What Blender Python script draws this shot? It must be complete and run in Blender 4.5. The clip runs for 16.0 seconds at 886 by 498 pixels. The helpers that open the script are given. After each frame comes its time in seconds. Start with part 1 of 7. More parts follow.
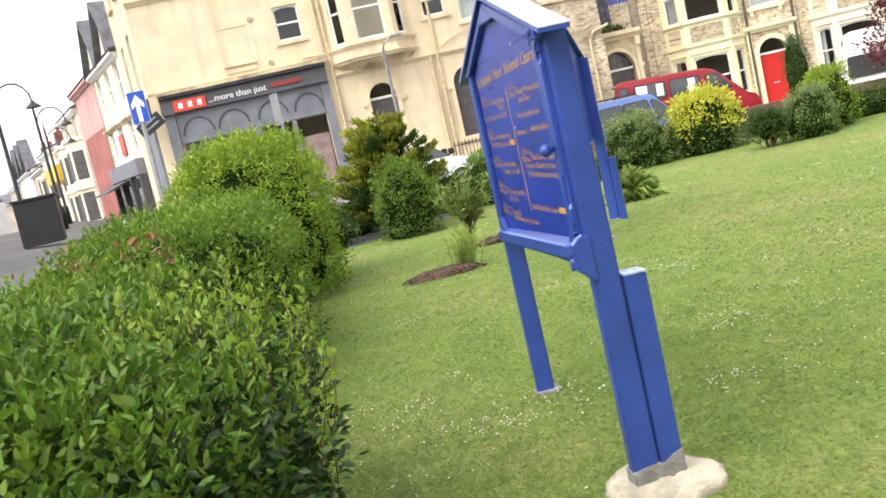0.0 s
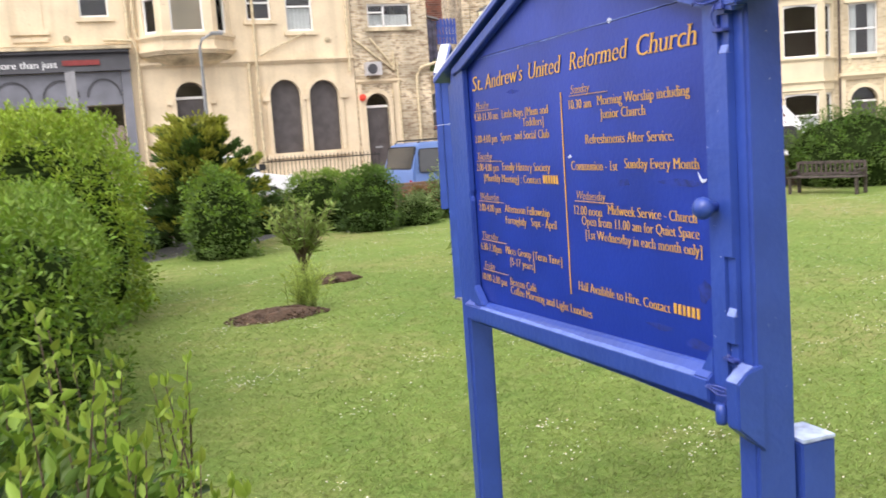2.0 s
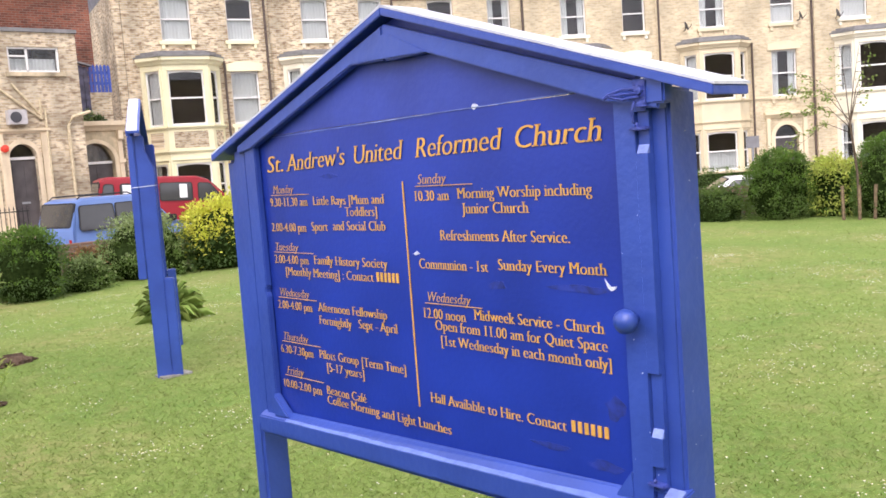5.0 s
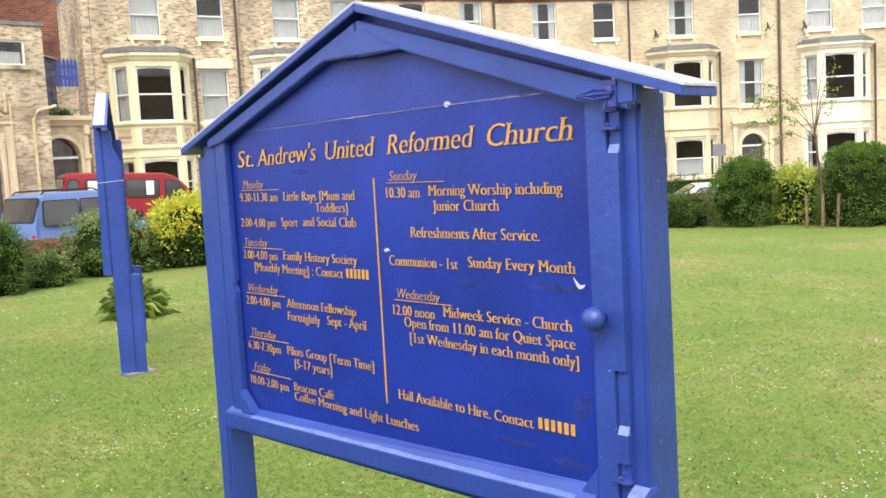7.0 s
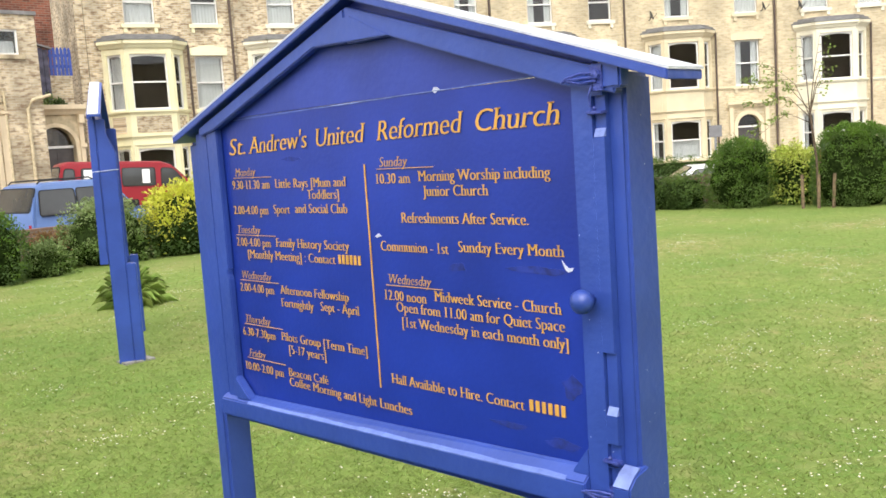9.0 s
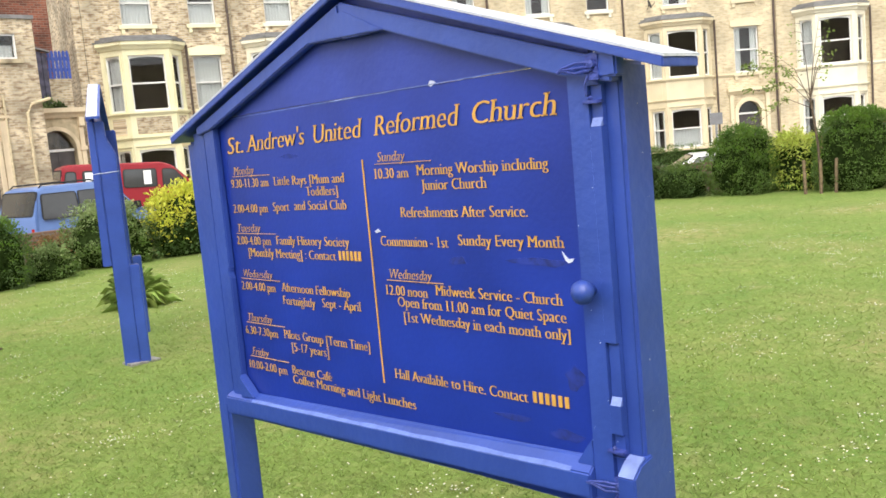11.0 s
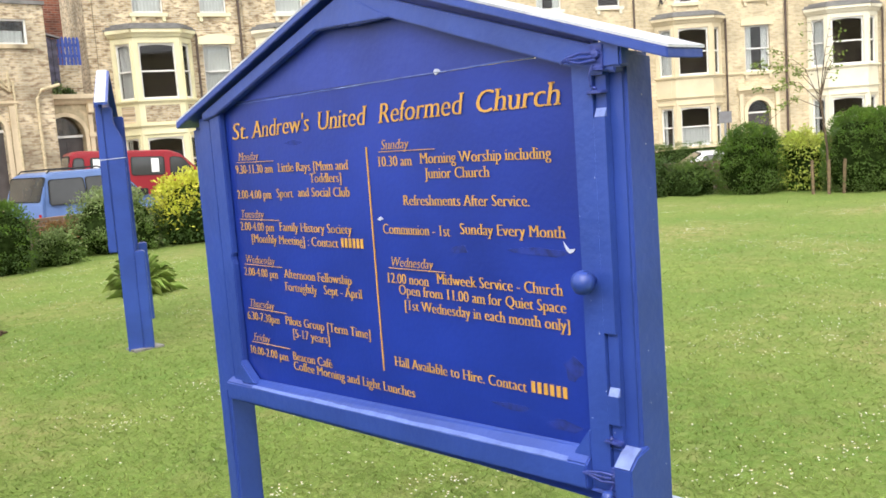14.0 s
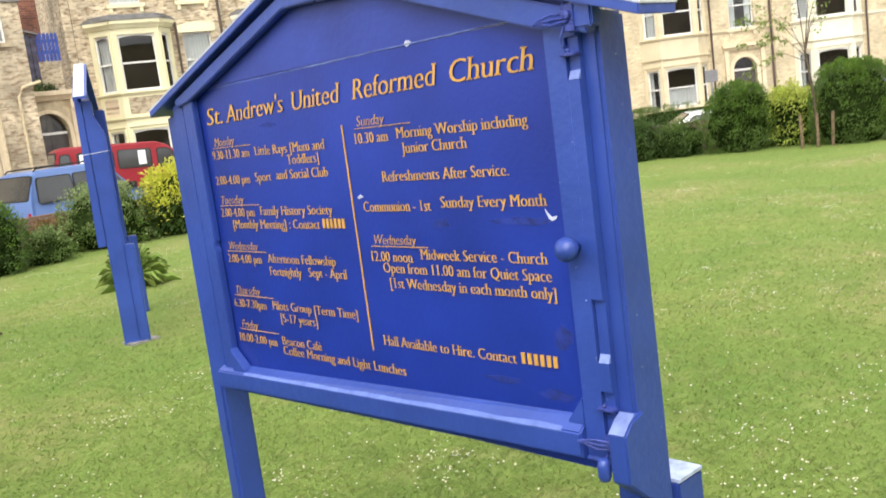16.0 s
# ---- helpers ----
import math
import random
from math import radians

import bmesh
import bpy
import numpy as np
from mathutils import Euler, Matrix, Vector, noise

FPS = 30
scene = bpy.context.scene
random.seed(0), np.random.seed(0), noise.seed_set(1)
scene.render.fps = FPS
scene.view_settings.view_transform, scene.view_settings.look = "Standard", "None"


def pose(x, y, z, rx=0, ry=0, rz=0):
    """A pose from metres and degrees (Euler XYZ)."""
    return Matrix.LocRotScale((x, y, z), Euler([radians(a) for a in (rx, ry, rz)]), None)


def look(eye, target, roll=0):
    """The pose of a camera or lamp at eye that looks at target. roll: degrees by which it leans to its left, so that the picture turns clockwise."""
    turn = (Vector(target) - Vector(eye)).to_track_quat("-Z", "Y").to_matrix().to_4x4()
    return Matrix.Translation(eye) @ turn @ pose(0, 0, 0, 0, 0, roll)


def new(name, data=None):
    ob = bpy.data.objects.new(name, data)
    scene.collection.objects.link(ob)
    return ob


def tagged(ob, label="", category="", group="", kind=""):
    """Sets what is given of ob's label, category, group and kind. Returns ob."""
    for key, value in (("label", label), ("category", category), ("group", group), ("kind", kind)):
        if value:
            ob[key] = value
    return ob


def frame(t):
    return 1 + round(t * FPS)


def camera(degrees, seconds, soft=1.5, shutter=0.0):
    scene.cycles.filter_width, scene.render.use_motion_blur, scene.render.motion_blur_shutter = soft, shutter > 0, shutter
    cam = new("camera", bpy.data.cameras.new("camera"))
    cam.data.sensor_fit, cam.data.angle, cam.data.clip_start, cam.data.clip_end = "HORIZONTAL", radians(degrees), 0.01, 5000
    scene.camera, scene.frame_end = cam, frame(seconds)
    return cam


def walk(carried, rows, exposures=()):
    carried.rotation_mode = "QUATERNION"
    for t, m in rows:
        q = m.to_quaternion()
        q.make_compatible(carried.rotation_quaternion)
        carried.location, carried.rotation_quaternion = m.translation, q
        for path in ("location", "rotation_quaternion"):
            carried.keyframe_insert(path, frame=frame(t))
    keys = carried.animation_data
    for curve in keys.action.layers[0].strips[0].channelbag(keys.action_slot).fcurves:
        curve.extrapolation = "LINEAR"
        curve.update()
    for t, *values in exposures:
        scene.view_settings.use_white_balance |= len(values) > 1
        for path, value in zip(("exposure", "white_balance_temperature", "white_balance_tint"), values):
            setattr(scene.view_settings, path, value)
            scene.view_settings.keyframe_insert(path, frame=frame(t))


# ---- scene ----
import collections

cam = camera(51.1, 16.0, soft=1.6, shutter=0.45)
PATH = [
    (0, (-0.171, 0.341, 1.415), (0.057, 2.315, 1.183), -12.9),
    (0.5, (-0.23, 0.773, 1.403), (0.006, 2.743, 1.155), -13.1),
    (1, (-0.276, 1.278, 1.442), (0.042, 3.242, 1.234), -10.6),
    (1.5, (-0.399, 1.669, 1.456), (0.122, 3.587, 1.236), -7.8),
    (2, (-0.494, 2.018, 1.468), (0.198, 3.878, 1.228), -4.0),
    (2.5, (-0.545, 2.276, 1.559), (0.323, 4.056, 1.281), -3.3),
    (3, (-0.602, 2.445, 1.6), (0.584, 4.036, 1.352), -3.4),
    (3.5, (-0.654, 2.523, 1.605), (0.627, 4.04, 1.37), -3.9),
    (4, (-0.673, 2.55, 1.602), (0.64, 4.045, 1.406), -4.1),
    (4.5, (-0.688, 2.534, 1.602), (0.625, 4.031, 1.414), -4.3),
    (7, (-0.704, 2.531, 1.591), (0.666, 3.976, 1.404), -3.1),
    (7.5, (-0.69, 2.541, 1.586), (0.647, 4.012, 1.361), -3.3),
    (8, (-0.691, 2.53, 1.586), (0.661, 3.973, 1.281), -3.2),
    (8.5, (-0.702, 2.513, 1.592), (0.65, 3.962, 1.324), -3.5),
    (9, (-0.703, 2.509, 1.592), (0.667, 3.95, 1.372), -3.8),
    (11.5, (-0.694, 2.507, 1.588), (0.67, 3.951, 1.353), -5.4),
    (12, (-0.695, 2.517, 1.582), (0.67, 3.954, 1.313), -5.1),
    (12.5, (-0.694, 2.511, 1.584), (0.673, 3.942, 1.294), -4.6),
    (13, (-0.696, 2.503, 1.584), (0.677, 3.934, 1.322), -4.8),
    (13.5, (-0.692, 2.505, 1.578), (0.68, 3.938, 1.328), -4.7),
    (14, (-0.691, 2.499, 1.578), (0.661, 3.953, 1.334), -4.1),
    (14.5, (-0.695, 2.499, 1.573), (0.651, 3.963, 1.366), -3.7),
    (15, (-0.68, 2.492, 1.576), (0.675, 3.949, 1.374), -6.1),
    (15.5, (-0.674, 2.494, 1.567), (0.7, 3.93, 1.342), -6.6),
    (16, (-0.651, 2.504, 1.569), (0.7, 3.948, 1.272), -7.4),
]
LIGHT = [(0, 0.42, 6500, 10), (1.0, 0.39, 6490, 11), (1.5, 0.32, 6480, 12), (2.0, 0.28, 6440, 15), (2.5, 0.28, 6350, 20), (4.5, 0.28, 6310, 21), (7.0, 0.28, 6590, 11), (9.0, 0.27, 6600, 9), (16.0, 0.26, 6600, 9)]
walk(cam, [(t, look(eye, target, roll)) for t, eye, target, roll in PATH], LIGHT)

# ---- sky, sun, exposure ----
world = bpy.data.worlds.new("overcast_sky")
scene.world = world
world.use_nodes = True
wn, wl = world.node_tree.nodes, world.node_tree.links
sky = wn.new("ShaderNodeTexSky")
sky.sky_type, sky.sun_disc = "NISHITA", False
sky.sun_elevation, sky.sun_rotation = radians(52), radians(232)
sky.air_density, sky.dust_density, sky.ozone_density = 1.0, 6.0, 1.0
pale = wn.new("ShaderNodeHueSaturation")
pale.inputs["Saturation"].default_value, pale.inputs["Value"].default_value = 0.20, 1.7
wl.new(sky.outputs["Color"], pale.inputs["Color"])
cloud = wn.new("ShaderNodeMix")
cloud.data_type = "RGBA"
cloud.inputs["Factor"].default_value, cloud.inputs["B"].default_value = 0.5, (11.6, 11.6, 11.8, 1)
wl.new(pale.outputs["Color"], cloud.inputs["A"])
wl.new(cloud.outputs["Result"], wn["Background"].inputs["Color"])
wn["Background"].inputs["Strength"].default_value = 0.15
sun = new("sun", bpy.data.lights.new("sun", "SUN"))
sun.data.energy, sun.data.angle, sun.data.color = 0.9, radians(55), (1.0, 0.95, 0.88)
SUN_AZ, SUN_EL = radians(232), radians(52)
sun.matrix_world = look((0, 0, 30), (-math.sin(SUN_AZ) * math.cos(SUN_EL), -math.cos(SUN_AZ) * math.cos(SUN_EL), 30 - math.sin(SUN_EL)))


# ---- materials ----
def mat(name, colour, rough=0.6, vary=0.15, scale=6.0, bump=0.0, bump_scale=60.0, metal=0.0, island=0.0, fine=0.0, coat=0.0, second=None):
    """A painted or natural surface: colour with noise at two scales, fine relief, and change from piece to piece."""
    m = bpy.data.materials.new(name)
    m.use_nodes = True
    n, l = m.node_tree.nodes, m.node_tree.links
    b = n["Principled BSDF"]
    b.inputs["Roughness"].default_value, b.inputs["Metallic"].default_value = rough, metal
    b.inputs["Coat Weight"].default_value = coat
    co = n.new("ShaderNodeTexCoord")
    big = n.new("ShaderNodeTexNoise")
    big.inputs["Scale"].default_value, big.inputs["Detail"].default_value = scale, 5.0
    l.new(co.outputs["Object"], big.inputs["Vector"])
    small = n.new("ShaderNodeTexNoise")
    small.inputs["Scale"].default_value, small.inputs["Detail"].default_value = bump_scale, 3.0
    l.new(co.outputs["Object"], small.inputs["Vector"])
    ramp = n.new("ShaderNodeMix")
    ramp.data_type = "RGBA"
    c2 = second or tuple(c * (1 - 1.6 * vary) for c in colour)
    c1 = colour if second else tuple(min(1, c * (1 + vary)) for c in colour)
    ramp.inputs["A"].default_value, ramp.inputs["B"].default_value = (*c2, 1), (*c1, 1)
    stretch = n.new("ShaderNodeMapRange")
    stretch.inputs["From Min"].default_value, stretch.inputs["From Max"].default_value = 0.32, 0.66
    l.new(big.outputs["Fac"], stretch.inputs["Value"])
    l.new(stretch.outputs["Result"], ramp.inputs["Factor"])
    out = ramp.outputs["Result"]
    if fine or island:
        hsv = n.new("ShaderNodeHueSaturation")
        l.new(out, hsv.inputs["Color"])
        add = n.new("ShaderNodeMath")
        add.operation, add.inputs[1].default_value = "MULTIPLY_ADD", fine * 2
        add.inputs[2].default_value = 1 - fine
        l.new(small.outputs["Fac"], add.inputs[0])
        last = add.outputs["Value"]
        if island:
            geo = n.new("ShaderNodeNewGeometry")
            isl = n.new("ShaderNodeMath")
            isl.operation, isl.inputs[1].default_value, isl.inputs[2].default_value = "MULTIPLY_ADD", island * 2, -island
            l.new(geo.outputs["Random Per Island"], isl.inputs[0])
            plus = n.new("ShaderNodeMath")
            l.new(isl.outputs["Value"], plus.inputs[0])
            l.new(last, plus.inputs[1])
            last = plus.outputs["Value"]
            hue = n.new("ShaderNodeMath")
            hue.operation, hue.inputs[1].default_value, hue.inputs[2].default_value = "MULTIPLY_ADD", island * 0.08, 0.5 - island * 0.04
            l.new(geo.outputs["Random Per Island"], hue.inputs[0])
            l.new(hue.outputs["Value"], hsv.inputs["Hue"])
        l.new(last, hsv.inputs["Value"])
        out = hsv.outputs["Color"]
    l.new(out, b.inputs["Base Color"])
    if bump:
        bp = n.new("ShaderNodeBump")
        bp.inputs["Strength"].default_value, bp.inputs["Distance"].default_value = bump, 0.02
        l.new(small.outputs["Fac"], bp.inputs["Height"])
        l.new(bp.outputs["Normal"], b.inputs["Normal"])
    return m


def brick_mat(name, c1, c2, mortar, dirt=0.35, spots=0.0):
    """Weathered brickwork laid on upright walls, courses 75 mm."""
    m = bpy.data.materials.new(name)
    m.use_nodes = True
    n, l = m.node_tree.nodes, m.node_tree.links
    b = n["Principled BSDF"]
    b.inputs["Roughness"].default_value = 0.9
    co, sep, com = n.new("ShaderNodeTexCoord"), n.new("ShaderNodeSeparateXYZ"), n.new("ShaderNodeCombineXYZ")
    l.new(co.outputs["Object"], sep.inputs["Vector"])
    add = n.new("ShaderNodeMath")
    l.new(sep.outputs["X"], add.inputs[0])
    l.new(sep.outputs["Y"], add.inputs[1])
    l.new(add.outputs["Value"], com.inputs["X"])
    l.new(sep.outputs["Z"], com.inputs["Y"])
    br = n.new("ShaderNodeTexBrick")
    br.inputs["Scale"].default_value = 1.0
    br.inputs["Brick Width"].default_value, br.inputs["Row Height"].default_value = 0.235, 0.078
    br.inputs["Mortar Size"].default_value, br.inputs["Bias"].default_value = 0.009, -0.1
    br.inputs["Color1"].default_value, br.inputs["Color2"].default_value, br.inputs["Mortar"].default_value = (*c1, 1), (*c2, 1), (*mortar, 1)
    l.new(com.outputs["Vector"], br.inputs["Vector"])
    no = n.new("ShaderNodeTexNoise")
    no.inputs["Scale"].default_value, no.inputs["Detail"].default_value = 0.9, 6.0
    l.new(co.outputs["Object"], no.inputs["Vector"])
    mr = n.new("ShaderNodeMapRange")
    mr.inputs["From Min"].default_value, mr.inputs["From Max"].default_value = 0.35, 0.65
    mr.inputs["To Min"].default_value, mr.inputs["To Max"].default_value = 1 - dirt, 1.12
    l.new(no.outputs["Fac"], mr.inputs["Value"])
    hs = n.new("ShaderNodeHueSaturation")
    l.new(br.outputs["Color"], hs.inputs["Color"])
    l.new(mr.outputs["Result"], hs.inputs["Value"])
    # single sooty bricks, in lengths of a brick or two
    mp, sn, sr, mx = n.new("ShaderNodeMapping"), n.new("ShaderNodeTexNoise"), n.new("ShaderNodeMapRange"), n.new("ShaderNodeMixRGB")
    mp.inputs["Scale"].default_value = (4.5, 11.0, 1.0)
    l.new(com.outputs["Vector"], mp.inputs["Vector"])
    l.new(mp.outputs["Vector"], sn.inputs["Vector"])
    sn.inputs["Scale"].default_value, sn.inputs["Detail"].default_value = 1.0, 3.0
    sr.inputs["From Min"].default_value, sr.inputs["From Max"].default_value = 0.50, 0.66
    sr.inputs["To Min"].default_value, sr.inputs["To Max"].default_value = 0.0, spots
    l.new(sn.outputs["Fac"], sr.inputs["Value"])
    l.new(sr.outputs["Result"], mx.inputs["Fac"])
    l.new(hs.outputs["Color"], mx.inputs["Color1"])
    mx.inputs["Color2"].default_value = (c2[0] * 0.42, c2[1] * 0.36, c2[2] * 0.36, 1)
    l.new(mx.outputs["Color"], b.inputs["Base Color"])
    bp = n.new("ShaderNodeBump")
    bp.inputs["Strength"].default_value, bp.inputs["Distance"].default_value = 0.6, 0.01
    bp.invert = True
    l.new(br.outputs["Fac"], bp.inputs["Height"])
    l.new(bp.outputs["Normal"], b.inputs["Normal"])
    return m


def leaf_mat(name, colour, second, island=0.35, through_light=0.3):
    m = mat(name, colour, rough=0.5, scale=2.2, bump_scale=30, island=island, fine=0.1, second=second)
    n, l = m.node_tree.nodes, m.node_tree.links
    b = n["Principled BSDF"]
    b.inputs["Specular IOR Level"].default_value = 0.35
    tr, mix = n.new("ShaderNodeBsdfTranslucent"), n.new("ShaderNodeMixShader")
    l.new(b.inputs["Base Color"].links[0].from_socket, tr.inputs["Color"])
    mix.inputs["Fac"].default_value = through_light
    l.new(b.outputs["BSDF"], mix.inputs[1])
    l.new(tr.outputs["BSDF"], mix.inputs[2])
    l.new(mix.outputs["Shader"], n["Material Output"].inputs["Surface"])
    return m


def glass_mat(name):
    m = bpy.data.materials.new(name)
    m.use_nodes = True
    n, l = m.node_tree.nodes, m.node_tree.links
    clear, gloss, fr, mix = n.new("ShaderNodeBsdfTransparent"), n.new("ShaderNodeBsdfGlossy"), n.new("ShaderNodeFresnel"), n.new("ShaderNodeMixShader")
    clear.inputs["Color"].default_value = (0.94, 0.96, 0.96, 1)
    gloss.inputs["Roughness"].default_value = 0.02
    fr.inputs["IOR"].default_value = 1.5
    l.new(fr.outputs["Fac"], mix.inputs["Fac"])
    l.new(clear.outputs["BSDF"], mix.inputs[1])
    l.new(gloss.outputs["BSDF"], mix.inputs[2])
    l.new(mix.outputs["Shader"], n["Material Output"].inputs["Surface"])
    return m


def lawn_mat():
    """Mown turf: drifts of lusher and drier grass, worn brownish patches, and a fine broken grain."""
    m = bpy.data.materials.new("mown_lawn")
    m.use_nodes = True
    n, l = m.node_tree.nodes, m.node_tree.links
    b = n["Principled BSDF"]
    b.inputs["Roughness"].default_value = 1.0
    b.inputs["Specular IOR Level"].default_value = 0.2
    co = n.new("ShaderNodeTexCoord")

    def drift(scale, low, high, detail=4.0):
        t, r = n.new("ShaderNodeTexNoise"), n.new("ShaderNodeMapRange")
        t.inputs["Scale"].default_value, t.inputs["Detail"].default_value = scale, detail
        r.inputs["From Min"].default_value, r.inputs["From Max"].default_value = low, high
        l.new(co.outputs["Object"], t.inputs["Vector"])
        l.new(t.outputs["Fac"], r.inputs["Value"])
        return r.outputs["Result"]

    def blend(fac, a, c):
        x = n.new("ShaderNodeMix")
        x.data_type = "RGBA"
        l.new(fac, x.inputs["Factor"])
        for socket, value in (("A", a), ("B", c)):
            if isinstance(value, tuple):
                x.inputs[socket].default_value = (*value, 1)
            else:
                l.new(value, x.inputs[socket])
        return x.outputs["Result"]

    lush = blend(drift(0.7, 0.36, 0.64), (0.118, 0.206, 0.040), (0.205, 0.268, 0.064))
    worn = blend(drift(0.34, 0.48, 0.66, 3.0), lush, (0.300, 0.258, 0.115))
    patchy = blend(drift(2.6, 0.54, 0.74, 7.0), worn, (0.29, 0.27, 0.110))
    dark = blend(drift(6.5, 0.34, 0.60, 7.0), (0.140, 0.204, 0.042), patchy)
    fleck = blend(drift(17.0, 0.48, 0.78, 5.0), dark, (0.245, 0.288, 0.092))
    grain = blend(drift(44.0, 0.24, 0.54, 4.0), (0.150, 0.210, 0.046), fleck)
    l.new(grain, b.inputs["Base Color"])
    bp, t = n.new("ShaderNodeBump"), n.new("ShaderNodeTexNoise")
    t.inputs["Scale"].default_value = 70.0
    l.new(co.outputs["Object"], t.inputs["Vector"])
    bp.inputs["Strength"].default_value, bp.inputs["Distance"].default_value = 0.3, 0.015
    l.new(t.outputs["Fac"], bp.inputs["Height"])
    l.new(bp.outputs["Normal"], b.inputs["Normal"])
    return m


def streaked_mat(name, colour, stain):
    """Old painted stone: mottled at two scales, with rain streaks running down and a few rubbed dark patches."""
    m = mat(name, colour, rough=0.85, vary=0.07, scale=1.2, bump=0.25, bump_scale=14, fine=0.1)
    n, l = m.node_tree.nodes, m.node_tree.links
    b = n["Principled BSDF"]
    base = b.inputs["Base Color"].links[0].from_socket
    co = n.new("ShaderNodeTexCoord")
    for size, low, high, most in (((2.6, 2.6, 0.22), 0.50, 0.80, 0.75), ((0.9, 0.9, 0.9), 0.56, 0.74, 0.55), ((7.0, 7.0, 7.0), 0.66, 0.76, 0.8)):
        mp, t, r, x = n.new("ShaderNodeMapping"), n.new("ShaderNodeTexNoise"), n.new("ShaderNodeMapRange"), n.new("ShaderNodeMix")
        mp.inputs["Scale"].default_value = size
        t.inputs["Scale"].default_value, t.inputs["Detail"].default_value = 1.0, 6.0
        r.inputs["From Min"].default_value, r.inputs["From Max"].default_value, r.inputs["To Max"].default_value = low, high, most
        x.data_type = "RGBA"
        x.inputs["B"].default_value = (*stain, 1)
        l.new(co.outputs["Object"], mp.inputs["Vector"])
        l.new(mp.outputs["Vector"], t.inputs["Vector"])
        l.new(t.outputs["Fac"], r.inputs["Value"])
        l.new(r.outputs["Result"], x.inputs["Factor"])
        l.new(base, x.inputs["A"])
        base = x.outputs["Result"]
    l.new(base, b.inputs["Base Color"])
    return m


BLUE = mat("blue_gloss_paint", (0.034, 0.076, 0.366), rough=0.38, vary=0.10, scale=5, bump=0.10, bump_scale=45, fine=0.06, coat=0.15)
PANEL = mat("royal_blue_panel", (0.013, 0.038, 0.318), rough=0.36, vary=0.16, scale=3, bump=0.04, bump_scale=80, fine=0.08)
GABLE = mat("faded_blue_panel", (0.030, 0.058, 0.36), rough=0.45, vary=0.15, scale=4, bump=0.06, bump_scale=60, fine=0.05)
GOLD = mat("gold_lettering", (0.68, 0.37, 0.075), rough=0.5, vary=0.10, scale=30)
WORN2 = mat("pale_sky_blue_paint", (0.20, 0.27, 0.62), rough=0.6, vary=0.2, scale=25, bump=0.2)
CAPPAINT = mat("blue_white_chipped_paint", (0.44, 0.52, 0.72), rough=0.7, vary=0.25, scale=30, bump=0.3)
WORN = mat("worn_light_blue_paint", (0.13, 0.20, 0.58), rough=0.5, vary=0.12, scale=25, bump=0.2)
SCUFF = mat("scuffed_dark_blue", (0.014, 0.033, 0.255), rough=0.6, vary=0.3, scale=40)
CHIPPED = mat("chipped_pale_paint", (0.62, 0.66, 0.82), rough=0.7, vary=0.2, scale=30, bump=0.3)
ROOF_FELT = mat("pale_weathered_roof_felt", (0.60, 0.62, 0.70), rough=0.75, vary=0.12, scale=9, bump=0.3, bump_scale=90, fine=0.1)
GALV = mat("painted_iron_fitting", (0.05, 0.075, 0.34), rough=0.4, vary=0.2, scale=40, bump=0.3, bump_scale=150)
CONCRETE = mat("rough_pale_concrete", (0.50, 0.44, 0.34), rough=0.95, vary=0.2, scale=9, bump=0.8, bump_scale=35, fine=0.15)
GREYCON = mat("grey_bare_concrete", (0.30, 0.29, 0.28), rough=0.95, vary=0.2, scale=12, bump=0.6, bump_scale=60, fine=0.15)
LAWN = lawn_mat()
BLADE = leaf_mat("grass_blades", (0.298, 0.366, 0.098), (0.176, 0.252, 0.058), island=0.45, through_light=0.5)
SOIL = mat("brown_soil", (0.10, 0.062, 0.040), rough=1.0, vary=0.35, scale=14, bump=1.0, bump_scale=40, fine=0.3)
DAISY = mat("white_petals", (0.80, 0.80, 0.76), rough=0.7, vary=0.05)
DAISY_EYE = mat("yellow_flower_eye", (0.70, 0.48, 0.05), rough=0.7, vary=0.1)
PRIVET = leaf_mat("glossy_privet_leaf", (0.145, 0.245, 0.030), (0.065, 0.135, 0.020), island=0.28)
# darkened for the hedge's shaded near face; that shade is in the colour
PRIVET_DEEP = leaf_mat("shade_deepened_privet_leaf", (0.052, 0.104, 0.019), (0.018, 0.046, 0.010), island=0.4)
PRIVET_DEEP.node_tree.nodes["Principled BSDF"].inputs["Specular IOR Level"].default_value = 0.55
# fresh shoots, and hedge tops with light from above put into the colour
PRIVET_PALE = leaf_mat("fresh_and_lit_privet_leaf", (0.210, 0.325, 0.034), (0.115, 0.205, 0.024), island=0.25)
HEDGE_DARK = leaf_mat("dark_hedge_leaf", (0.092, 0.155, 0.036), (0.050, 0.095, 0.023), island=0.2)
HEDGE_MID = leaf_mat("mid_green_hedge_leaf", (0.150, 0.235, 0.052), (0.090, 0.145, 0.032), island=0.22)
GOLDLEAF = leaf_mat("yellow_variegated_leaf", (0.76, 0.72, 0.10), (0.50, 0.54, 0.07), island=0.22)
VARIEGATED = leaf_mat("pale_yellow_green_leaf", (0.62, 0.66, 0.15), (0.40, 0.48, 0.09), island=0.25)
CONIFER_GOLD = leaf_mat("golden_cypress_spray", (0.40, 0.40, 0.06), (0.24, 0.27, 0.04), island=0.25)
SPRIG = leaf_mat("light_green_shoot_leaf", (0.36, 0.48, 0.075), (0.24, 0.36, 0.045), island=0.25, through_light=0.4)
LIME = leaf_mat("lime_green_leaf", (0.325, 0.435, 0.042), (0.20, 0.31, 0.032), island=0.25)
GREYLEAF = leaf_mat("grey_green_leaf", (0.30, 0.37, 0.15), (0.17, 0.24, 0.085))
